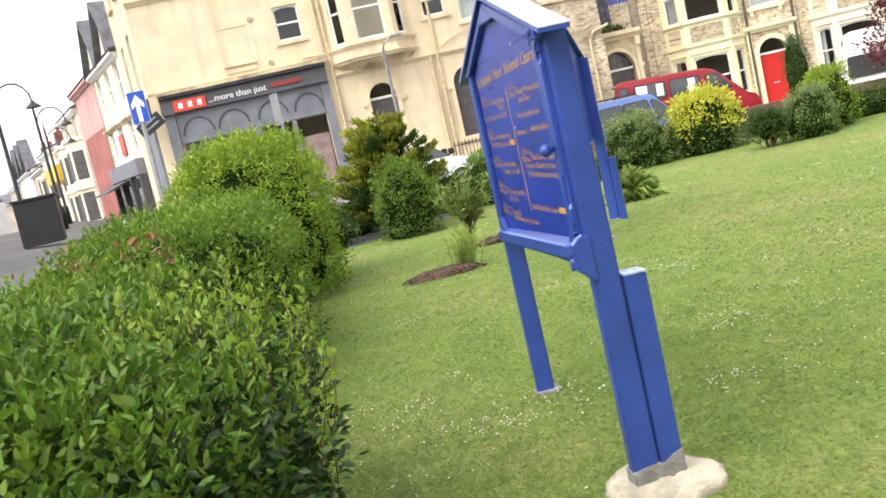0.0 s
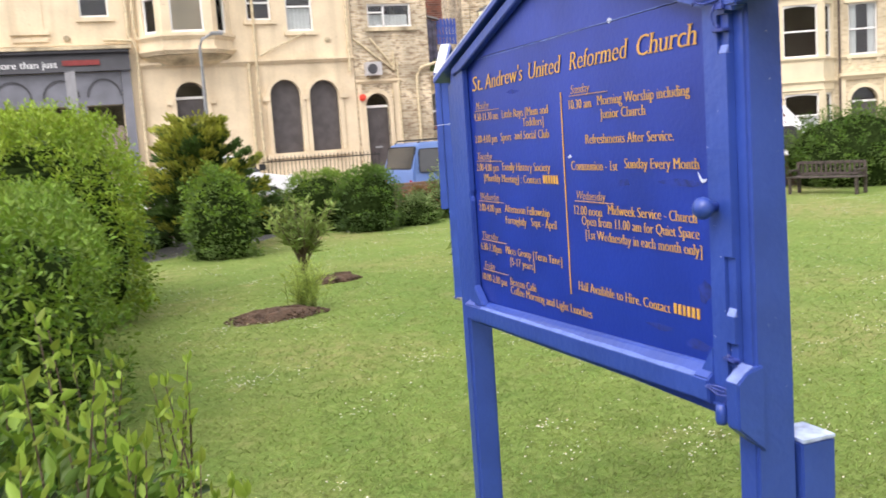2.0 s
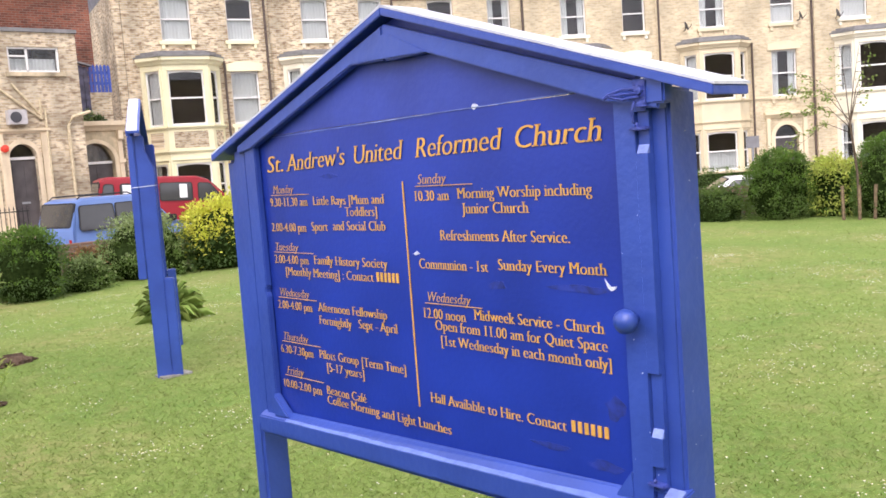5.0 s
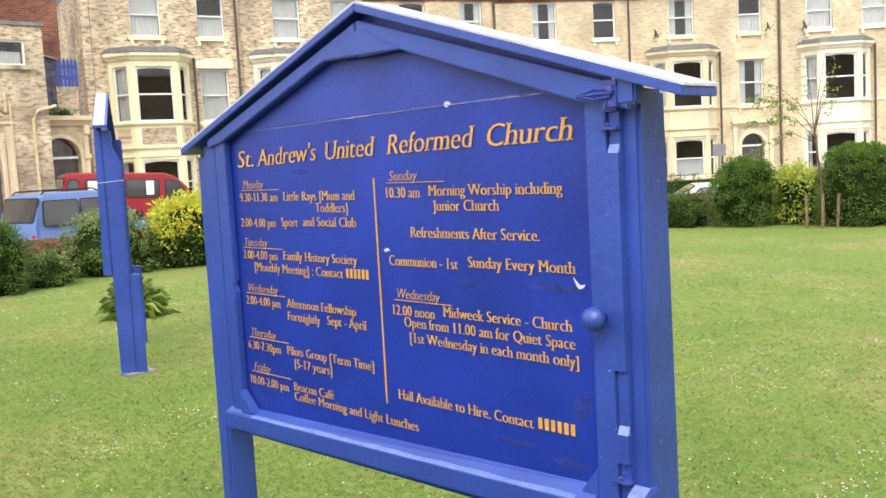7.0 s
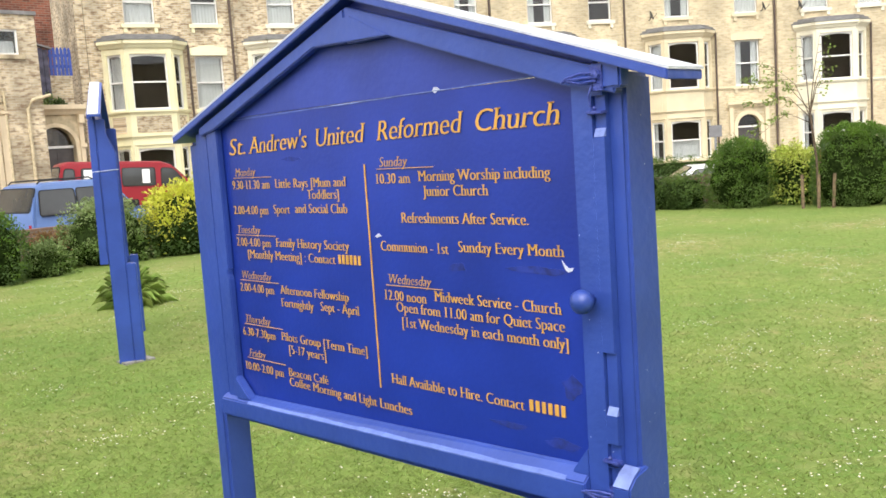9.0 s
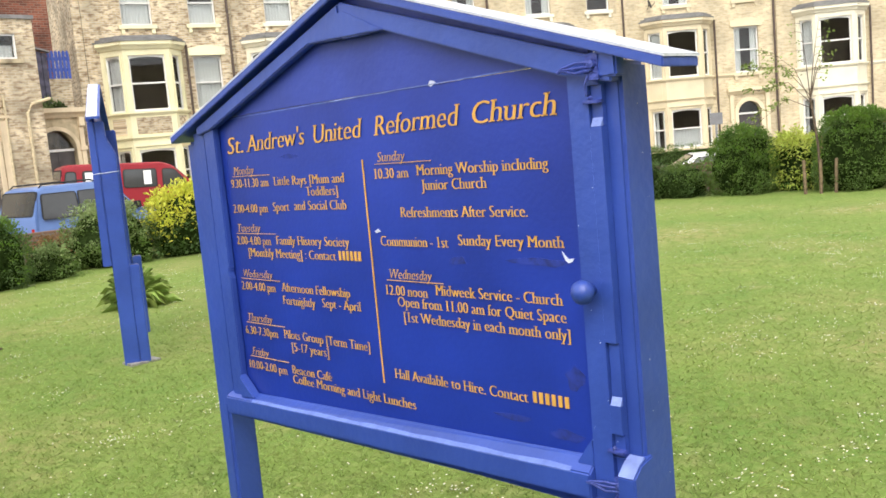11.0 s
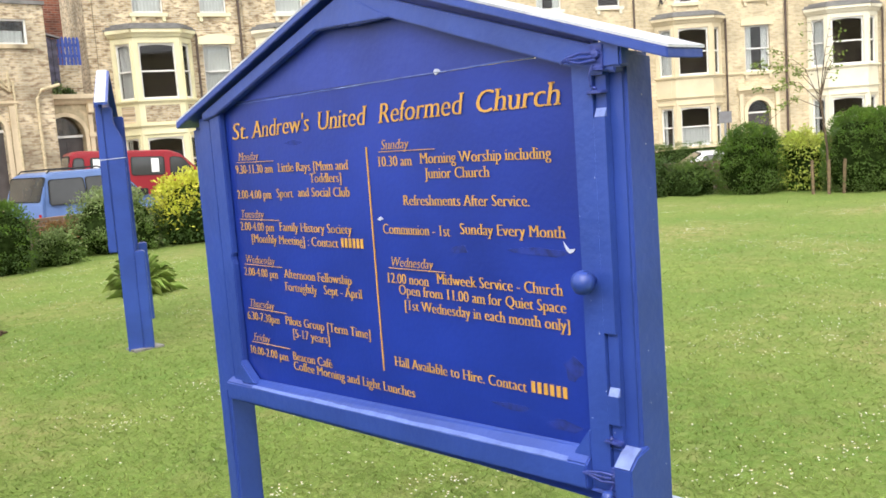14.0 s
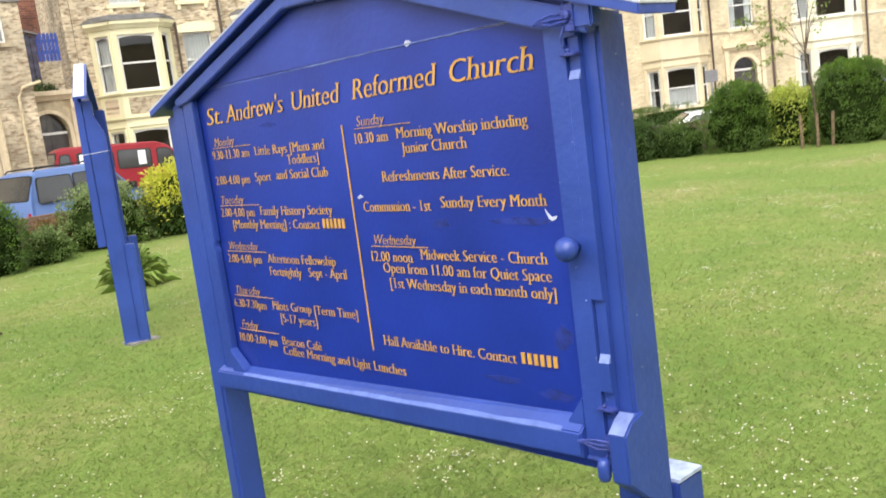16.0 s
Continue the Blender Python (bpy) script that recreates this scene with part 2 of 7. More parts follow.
BRONZE = leaf_mat("bronze_young_leaf", (0.32, 0.17, 0.08), (0.22, 0.13, 0.05))
MAROON = leaf_mat("maroon_leaf", (0.20, 0.060, 0.070), (0.10, 0.032, 0.042))
STRAP = leaf_mat("strap_leaf", (0.32, 0.42, 0.105), (0.17, 0.25, 0.06), island=0.3)
YOUNGLEAF = leaf_mat("feathery_yellow_green_leaf", (0.46, 0.55, 0.13), (0.30, 0.40, 0.08), island=0.2)
PALELEAF = leaf_mat("pale_young_leaf", (0.30, 0.38, 0.10), (0.18, 0.25, 0.06))
# near-black without sheen: shade between the leaves, put into the colour
CORE = mat("painted_inner_shade", (0.022, 0.036, 0.010), rough=1.0, vary=0.4, scale=20, bump=1.0, bump_scale=30)
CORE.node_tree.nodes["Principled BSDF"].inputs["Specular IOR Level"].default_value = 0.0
BARK = mat("brown_bark", (0.12, 0.085, 0.06), rough=0.95, vary=0.3, scale=20, bump=0.6)
STAKE_DARK = mat("dark_bench_wood", (0.075, 0.058, 0.050), rough=0.85, vary=0.3, scale=12, bump=0.3)
STAKE = mat("weathered_stake_wood", (0.20, 0.14, 0.085), rough=0.9, vary=0.3, scale=15, bump=0.4)
ASPHALT = mat("asphalt", (0.105, 0.102, 0.100), rough=0.9, vary=0.2, scale=0.6, bump=0.4, bump_scale=50, fine=0.15)
PAVING = mat("grey_paving", (0.36, 0.325, 0.30), rough=0.9, vary=0.12, scale=0.8, bump=0.3, bump_scale=30, fine=0.1)
WALLBRICK = brick_mat("low_wall_brick", (0.20, 0.115, 0.08), (0.15, 0.085, 0.06), (0.19, 0.17, 0.15))
BUFF_A = brick_mat("tan_stock_brick", (0.84, 0.70, 0.47), (0.52, 0.385, 0.22), (0.74, 0.68, 0.55), 0.40, 0.85)
BUFF_B = brick_mat("cream_buff_brick", (0.71, 0.605, 0.40), (0.585, 0.475, 0.295), (0.65, 0.565, 0.42), 0.24, 0.34)
REDBRICK = brick_mat("red_brick", (0.36, 0.12, 0.07), (0.17, 0.06, 0.04), (0.32, 0.22, 0.17), 0.5)
STONE = streaked_mat("cream_stone_paint", (0.74, 0.615, 0.425), (0.50, 0.40, 0.26))
STONE_DIRTY = mat("stained_stone", (0.53, 0.44, 0.29), rough=0.9, vary=0.35, scale=2.0, bump=0.3, bump_scale=14, fine=0.2)
CREAM = mat("cream_masonry_paint", (0.85, 0.80, 0.53), rough=0.7, vary=0.05, scale=1.5, bump=0.08, bump_scale=20, fine=0.04)
PALECREAM = mat("pale_cream_paint", (0.83, 0.785, 0.62), rough=0.7, vary=0.05, scale=1.5, bump=0.08, bump_scale=20, fine=0.04)
BUFFPAINT = mat("buff_masonry_paint", (0.72, 0.625, 0.43), rough=0.75, vary=0.06, scale=1.5, bump=0.08, bump_scale=20, fine=0.05)
WHITE = mat("white_gloss_paint", (0.80, 0.79, 0.76), rough=0.4, vary=0.03, scale=8)
PIPE = mat("dark_brown_downpipe", (0.10, 0.07, 0.055), rough=0.6, vary=0.2, scale=10)
PALEPIPE = mat("cream_painted_pipe", (0.60, 0.50, 0.32), rough=0.6, vary=0.15, scale=10)
SOOT = mat("sooty_grey_plastic", (0.075, 0.068, 0.062), rough=0.8, vary=0.2, scale=12)
SLATE = mat("grey_slate", (0.13, 0.13, 0.145), rough=0.7, vary=0.25, scale=3, bump=0.4, bump_scale=20)
LEAD = mat("grey_lead", (0.22, 0.215, 0.21), rough=0.7, vary=0.15, scale=5)
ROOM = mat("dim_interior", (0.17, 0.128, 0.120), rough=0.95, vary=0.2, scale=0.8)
CURTAIN = mat("white_net_curtain", (0.86, 0.85, 0.83), rough=0.9, vary=0.08, scale=18)
REDDOOR = mat("red_door_paint", (0.58, 0.022, 0.018), rough=0.35, vary=0.05, scale=4)
DARKDOOR = mat("dark_grey_door_paint", (0.085, 0.075, 0.075), rough=0.5, vary=0.15, scale=4)
NAVYDOOR = mat("navy_door_paint", (0.03, 0.045, 0.13), rough=0.4, vary=0.1, scale=4)
SHOPGREY = mat("slate_grey_shopfront", (0.19, 0.195, 0.225), rough=0.5, vary=0.12, scale=2)
SHOPDARK = mat("charcoal_fascia", (0.060, 0.060, 0.068), rough=0.5, vary=0.12, scale=2)
SHOPRED = mat("red_sign_panel", (0.72, 0.06, 0.03), rough=0.4, vary=0.05, scale=4)
DULLRED = mat("dull_red_lettering", (0.24, 0.035, 0.032), rough=0.5, vary=0.1, scale=6)
LETTER = mat("white_lettering", (0.78, 0.78, 0.78), rough=0.5, vary=0.02)
BLACK = mat("black_iron", (0.018, 0.018, 0.020), rough=0.45, vary=0.2, scale=8)
STEEL = mat("galvanised_steel", (0.36, 0.37, 0.38), rough=0.5, metal=0.6, vary=0.1, scale=8)
SIGNBLUE = mat("traffic_sign_blue", (0.02, 0.09, 0.52), rough=0.4, vary=0.05, scale=4)
CARBLUE = mat("blue_car_paint", (0.13, 0.225, 0.50), rough=0.3, vary=0.05, scale=2, coat=0.35)
CARRED = mat("red_car_paint", (0.30, 0.012, 0.024), rough=0.35, vary=0.05, scale=2, coat=0.25)
CARWHITE = mat("white_car_paint", (0.80, 0.80, 0.80), rough=0.3, vary=0.02, scale=2, coat=0.5)
TYRE = mat("tyre_rubber", (0.02, 0.02, 0.02), rough=0.85, vary=0.1)
CARGLASS = mat("tinted_car_glass", (0.045, 0.048, 0.05), rough=0.06, vary=0.1, scale=2)
CARGLASS.node_tree.nodes["Principled BSDF"].inputs["Specular IOR Level"].default_value = 0.8
LAMPGLASS = mat("clear_lamp_lens", (0.6, 0.6, 0.6), rough=0.1, vary=0.05)
TAILRED = mat("red_lamp_lens", (0.45, 0.02, 0.02), rough=0.15, vary=0.05)
PINKWALL = mat("pink_render", (0.62, 0.36, 0.33), rough=0.9, vary=0.1, scale=1)
PINKRED = brick_mat("pinkish_red_brick", (0.43, 0.145, 0.12), (0.34, 0.11, 0.095), (0.40, 0.20, 0.17), 0.2)
WHITEWALL = mat("white_render", (0.76, 0.73, 0.70), rough=0.85, vary=0.06, scale=1)
FARWALL = mat("far_row_render", (0.62, 0.52, 0.44), rough=0.9, vary=0.15, scale=0.8)
YELLOW = mat("yellow_shop_sign", (0.70, 0.50, 0.06), rough=0.5, vary=0.05)
GLASS = glass_mat("window_glass")


# ---- mesh helpers ----
class Shape:
    """Gathers boxes, prisms and tubes into one mesh."""

    def __init__(self, m=None):
        self.v, self.f, self.m = [], [], m or Matrix()

    def add(self, verts, faces):
        o = len(self.v)
        self.v += [tuple(self.m @ Vector(p)) for p in verts]
        self.f += [tuple(i + o for i in f) for f in faces]
        return self

    def box(self, x0, x1, y0, y1, z0, z1):
        return self.add([(x, y, z) for z in (z0, z1) for y in (y0, y1) for x in (x0, x1)],
                        [(0, 2, 3, 1), (4, 5, 7, 6), (0, 1, 5, 4), (2, 6, 7, 3), (0, 4, 6, 2), (1, 3, 7, 5)])

    def prism(self, outline, a, b, axis="y"):
        """An outline of (p, q) pushed from a to b along the axis; p, q are the other two axes in order."""
        n = len(outline)
        def put(p, q, d):
            return {"x": (d, p, q), "y": (p, d, q), "z": (p, q, d)}[axis]
        verts = [put(p, q, a) for p, q in outline] + [put(p, q, b) for p, q in outline]
        faces = [tuple(range(n)), tuple(range(2 * n - 1, n - 1, -1))] + [(i, n + i, n + (i + 1) % n, (i + 1) % n) for i in range(n)]
        return self.add(verts, faces)

    def tube(self, points, radius, sides=8):
        rings = []
        pts = [Vector(p) for p in points]
        for i, p in enumerate(pts):
            d = (pts[min(i + 1, len(pts) - 1)] - pts[max(i - 1, 0)]).normalized()
            s = d.cross(Vector((0.3, 0.2, 1) if abs(d.z) < 0.9 else (1, 0, 0))).normalized()
            w = d.cross(s)
            r = radius[i] if isinstance(radius, (list, tuple)) else radius
            rings.append([p + r * (math.cos(a) * s + math.sin(a) * w) for a in [2 * math.pi * k / sides for k in range(sides)]])
        verts = [v for ring in rings for v in ring]
        faces = [(i * sides + k, i * sides + (k + 1) % sides, (i + 1) * sides + (k + 1) % sides, (i + 1) * sides + k)
                 for i in range(len(pts) - 1) for k in range(sides)]
        faces += [tuple(range(sides))[::-1], tuple(range((len(pts) - 1) * sides, len(pts) * sides))]
        return self.add(verts, faces)

    def lathe(self, profile, centre, axis="z", sides=16):
        """(radius, height) rows spun round an axis through centre."""
        verts, faces = [], []
        for r, h in profile:
            for k in range(sides):
                a = 2 * math.pi * k / sides
                c, s = r * math.cos(a), r * math.sin(a)
                off = {"z": (c, s, h), "x": (h, c, s), "y": (c, h, s)}[axis]
                verts.append(tuple(centre[i] + off[i] for i in range(3)))
        for i in range(len(profile) - 1):
            for k in range(sides):
                faces.append((i * sides + k, i * sides + (k + 1) % sides, (i + 1) * sides + (k + 1) % sides, (i + 1) * sides + k))
        faces += [tuple(range(sides))[::-1], tuple(range((len(profile) - 1) * sides, len(profile) * sides))]
        return self.add(verts, faces)

    def mesh(self, name, bevel=0.0, segments=2):
        me = bpy.data.meshes.new(name)
        me.from_pydata(self.v, [], self.f)
        bm = bmesh.new()
        bm.from_mesh(me)
        bmesh.ops.recalc_face_normals(bm, faces=bm.faces)
        if bevel:
            bmesh.ops.bevel(bm, geom=[e for e in bm.edges], offset=bevel, segments=segments, affect="EDGES", clamp_overlap=True)
        bm.to_mesh(me)
        bm.free()
        return me


rng = np.random.default_rng(7)


def np_mesh(name, verts, faces):
    me = bpy.data.meshes.new(name)
    n, k = len(faces), faces.shape[1]
    me.vertices.add(len(verts))
    me.vertices.foreach_set("co", verts.astype(np.float32).ravel())
    me.loops.add(n * k)
    me.loops.foreach_set("vertex_index", faces.astype(np.int32).ravel())
    me.polygons.add(n)
    me.polygons.foreach_set("loop_start", np.arange(0, n * k, k, dtype=np.int32))
    me.update(calc_edges=True)
    return me


def unit(v):
    return v / np.maximum(np.linalg.norm(v, axis=1, keepdims=True), 1e-6)


def leaf_cloud(points, normals, size, slim=0.42, droop=0.2, spread=0.8, fold=0.25):
    """Folded pointed leaves, eight vertices' worth of shape in six, at points, leaning along normals."""
    n = len(points)
    axis = unit(normals + spread * rng.normal(size=(n, 3)) + np.array([0, 0, 0.25 - droop]))
    side = unit(np.cross(axis, rng.normal(size=(n, 3))))
    up = np.cross(side, axis)
    ln = size * rng.uniform(0.65, 1.25, (n, 1))
    w = ln * slim * rng.uniform(0.8, 1.2, (n, 1))
    f = w * fold
    base, tip = points, points + axis * ln - np.array([0, 0, 1]) * ln * droop * 0.4
    l1, l2 = points + axis * ln * 0.30 - side * w * 0.5 + up * f, points + axis * ln * 0.66 - side * w * 0.42 + up * f
    r1, r2 = points + axis * ln * 0.30 + side * w * 0.5 + up * f, points + axis * ln * 0.66 + side * w * 0.42 + up * f
    v = np.stack([base, l1, l2, tip, r2, r1], 1).reshape(-1, 3)
    o = np.arange(n)[:, None] * 6
    return v, np.concatenate([o + [0, 3, 2, 1], o + [0, 5, 4, 3]])


def part(name, shape, material, parent, label="", bevel=0.0, smooth=False, segments=2):
    me = shape.mesh(name, bevel, segments) if isinstance(shape, Shape) else shape
    me.materials.append(material)
    if smooth:
        me.polygons.foreach_set("use_smooth", [True] * len(me.polygons))
    ob = new(name, me)
    ob.parent = parent
    if label:
        ob["label"] = label
    return ob


def thing(name, m, label, category, group="", kind=""):
    ob = new(name)
    ob.matrix_basis = m
    ob.empty_display_size = 0.1
    return tagged(ob, label, category, group, kind)


def structure(name, shape, material, label="", bevel=0.0):
    return tagged(part(name, shape, material, None, bevel=bevel), label, kind="structure")


# ---- ground, road, lawn ----
def street(x, y):
    """The street's height: it climbs to the left and falls away to the right."""
    z = np.interp(x, [-16, -8, -3, 0, 6, 34], [1.7, 1.02, 0.42, 0.18, 0.0, -1.0])
    f = min(1, max(0, (y - 10) / 16))
    return z * f * f * (3 - 2 * f) if z > 0 else z


def ground_sheet():
    xs = [-2500, -400, -120, -60, -40, -28, -20, -14, -10, -7, -4, -2, 0, 2, 4, 6, 10, 14, 18, 22, 26, 30, 34, 40, 60, 120, 400, 2500]
    ys = [-2500, -400, -100, -30, -10, 0, 6, 10, 12, 14, 16, 18, 20, 22, 24, 26, 30, 40, 60, 120, 400, 2500]
    s = Shape()
    verts = [(x, y, street(x, y) - 0.05) for y in ys for x in xs]
    n = len(xs)
    s.add(verts, [(j * n + i, j * n + i + 1, (j + 1) * n + i + 1, (j + 1) * n + i) for j in range(len(ys) - 1) for i in range(n - 1)])
    return structure("ground", s, ASPHALT, "worn grey asphalt street sloping round the green")


LAWN_EDGE = [(-2.9, -9), (-2.9, 14.6), (-1.9, 17.2), (0.6, 18.8), (3.5, 19.4), (7.0, 19.3), (10.5, 18.5), (14.0, 16.3), (17.2, 13.2), (19.0, 9.0), (19.5, 3.0), (19.0, -9)]


def inside(x, y, edge):
    c = False
    for (x0, y0), (x1, y1) in zip(edge, edge[1:] + edge[:1]):
        if (y0 > y) != (y1 > y) and x < (x1 - x0) * (y - y0) / (y1 - y0) + x0:
            c = not c
    return c


def lawn_sheet():
    bm = bmesh.new()
    ring = [bm.verts.new((x, y, 0)) for x, y in LAWN_EDGE]
    top = bm.faces.new(ring)
    down = bmesh.ops.extrude_face_region(bm, geom=[top])
    low = [v for v in down["geom"] if isinstance(v, bmesh.types.BMVert)]
    for v in low:
        v.co.z = -1.4
    bmesh.ops.recalc_face_normals(bm, faces=bm.faces)
    me = bpy.data.meshes.new("lawn")
    bm.to_mesh(me)
    bm.free()
    me.materials.append(LAWN)
    return tagged(new("lawn", me), "mown green lawn flecked with daisies", "lawn", kind="structure")


ground_sheet()
lawn_sheet()


def paved_strip(name, line, width, rise, material, label):
    """A pavement along a line of (x, y), lying on the street, with a kerb's thickness."""
    s = Shape()
    pts = [Vector((x, y, 0)) for x, y in line]
    left, right = [], []
    for i, p in enumerate(pts):
        d = (pts[min(i + 1, len(pts) - 1)] - pts[max(i - 1, 0)]).normalized()
        side = Vector((-d.y, d.x, 0))
        left.append(p + side * width / 2)
        right.append(p - side * width / 2)
    verts, faces = [], []
    for a, b in zip(left, right):
        for q in (a, b):
            z = street(q.x, q.y) - 0.05
            verts += [(q.x, q.y, z - 0.3), (q.x, q.y, z + rise)]
    for i in range(len(pts) - 1):
        k = 4 * i
        faces += [(k + 1, k + 3, k + 7, k + 5), (k, k + 4, k + 5, k + 1), (k + 2, k + 3, k + 7, k + 6)]
    s.add(verts, faces)
    return structure(name, s, material, label)


paved_strip("pavement", [(-4.6, -9), (-4.6, 12.6), (-3.2, 17.4), (-0.2, 20.0), (3.5, 21.0), (7.2, 20.9), (11.2, 20.0), (15.2, 17.6), (18.6, 14.2), (20.6, 9.4), (21.2, 3)], 2.6, 0.12, PAVING, "grey paving with a kerb round the green")
paved_strip("pavement", [(-9.0, 52), (-5.6, 29.6), (2.0, 29.7), (10.0, 29.9), (15.5, 33.2), (20.3, 32.0), (25.0, 30.0), (29.6, 27.0), (33.8, 23.2), (38.4, 18.3), (42, 13)], 2.4, 0.12, PAVING, "grey paving along the terrace")


def low_wall():
    s = Shape()
    line = [(0.4, 18.9), (3.5, 19.75), (7.1, 19.65), (10.7, 18.85), (14.3, 16.6), (17.5, 13.4), (19.35, 9.1), (19.85, 3.0)]
    for (x0, y0), (x1, y1) in zip(line, line[1:]):
        d = Vector((x1 - x0, y1 - y0, 0))
        m = Matrix.Translation((x0, y0, 0)) @ Matrix.Rotation(math.atan2(d.y, d.x), 4, "Z")
        t = Shape(m)
        t.box(0, d.length, -0.11, 0.11, -1.3, 0.60)
        s.v, o = s.v + t.v, len(s.v)
        s.f += [tuple(i + o for i in f) for f in t.f]
    return structure("garden_wall", s, WALLBRICK, "low dark brick wall at the lawn's far edge")


low_wall()


# an added plain wall closes the side never seen and cuts low sky light
structure("sky_block_wall", Shape().box(-16, 22, -9.9, -9.2, -0.4, 9.5), STONE_DIRTY, "unseen plain stone wall added to cut low sky light on the boards")


# ---- notice boards ----
YC, YR = 4.222, 4.205


def lettering(parent, words, y_left, y_right, z, height, italic=0.0, x=0.6855, material=None, weight=-0.020, name="lettering", rise=0.0, bold=0.040, serif=0.070):
    """A line of painted words on the panel, from y_left to y_right, standing on z: the plain font thinned, given feet and heads
    at the ends of its stems, and broadened sideways, as a bold roman letter is."""
    cu = bpy.data.curves.new(name, "FONT")
    cu.body, cu.size, cu.shear, cu.extrude, cu.offset = words, 1.0, 0.0, 0.0, weight
    cu.resolution_u = 3
    ob = bpy.data.objects.new("words", cu)
    scene.collection.objects.link(ob)
    bpy.context.view_layer.update()
    me = bpy.data.meshes.new_from_object(ob.evaluated_get(bpy.context.evaluated_depsgraph_get()))
    bpy.data.objects.remove(ob)
    co = np.array([v.co[:2] for v in me.vertices])
    faces = [tuple(q.vertices) for q in me.polygons]
    bpy.data.meshes.remove(me)
    rim = collections.Counter()
    for f in faces:
        for i, j in zip(f, f[1:] + f[:1]):
            rim[(min(i, j), max(i, j))] += 1
    beside = collections.defaultdict(list)
    for (i, j), n in rim.items():
        if n == 1:
            beside[i].append(j)
            beside[j].append(i)
    verts = [tuple(q) for q in co]
    for (i, j), n in rim.items():
        (x0, z0), (x1, z1) = sorted((verts[i], verts[j]))
        if n != 1 or abs(z1 - z0) > 0.008 or not 0.025 < x1 - x0 < 0.16 or not serif:
            continue
        ends = [verts[k][1] - z0 for q, r in ((i, j), (j, i)) for k in beside[q] if k != r]
        if len(ends) != 2 or min(abs(e) for e in ends) < 0.12 or ends[0] * ends[1] < 0:
            continue
        up = ends[0] > 0
        o, t = len(verts), 0.042
        lo, hi = x0 - serif, x1 + (serif if up or z0 > 0.6 else serif * 0.2)
        za, zb = (z0, z0 + t) if up else (z0 - t, z0)
        verts += [(lo, za), (hi, za), (hi, zb), (lo, zb)]
        faces.append((o, o + 1, o + 2, o + 3))
    co = np.array(verts)
    co[:, 0] += italic * co[:, 1]
    lo, hi = co[:, 0].min() - bold, co[:, 0].max() + bold
    out, fs = [], []
    for k, shift in enumerate((-bold, 0.0, bold)):
        u = (co[:, 0] + shift - lo) / (hi - lo)
        out.append(np.stack([np.full(len(co), x - 0.00015 * k), y_left + (y_right - y_left) * u, z + rise * u + co[:, 1] * height / 0.73], 1))
        fs += [tuple(i + k * len(co) for i in f) for f in faces]
    me = bpy.data.meshes.new(name)
    me.from_pydata([tuple(q) for q in np.concatenate(out)], [], fs)
    me.update()
    return part(name, me, material or GOLD, parent)


def rule(parent, y0, y1, z0, z1, name="rule", x=0.6855, material=None):
    return part(name, Shape().box(x - 0.0008, x + 0.0012, min(y0, y1), max(y0, y1), min(z0, z1), max(z0, z1)), material or GOLD, parent)


def swept(profile_a, y_a, profile_b, y_b):
    """A bar whose (x, z) profile changes from one end to the other along y."""
    n = len(profile_a)
    return Shape().add([(px, y_a, pz) for px, pz in profile_a] + [(px, y_b, pz) for px, pz in profile_b],
                       [tuple(range(n)), tuple(range(2 * n - 1, n - 1, -1))] + [(i, n + i, n + (i + 1) % n, (i + 1) % n) for i in range(n)])


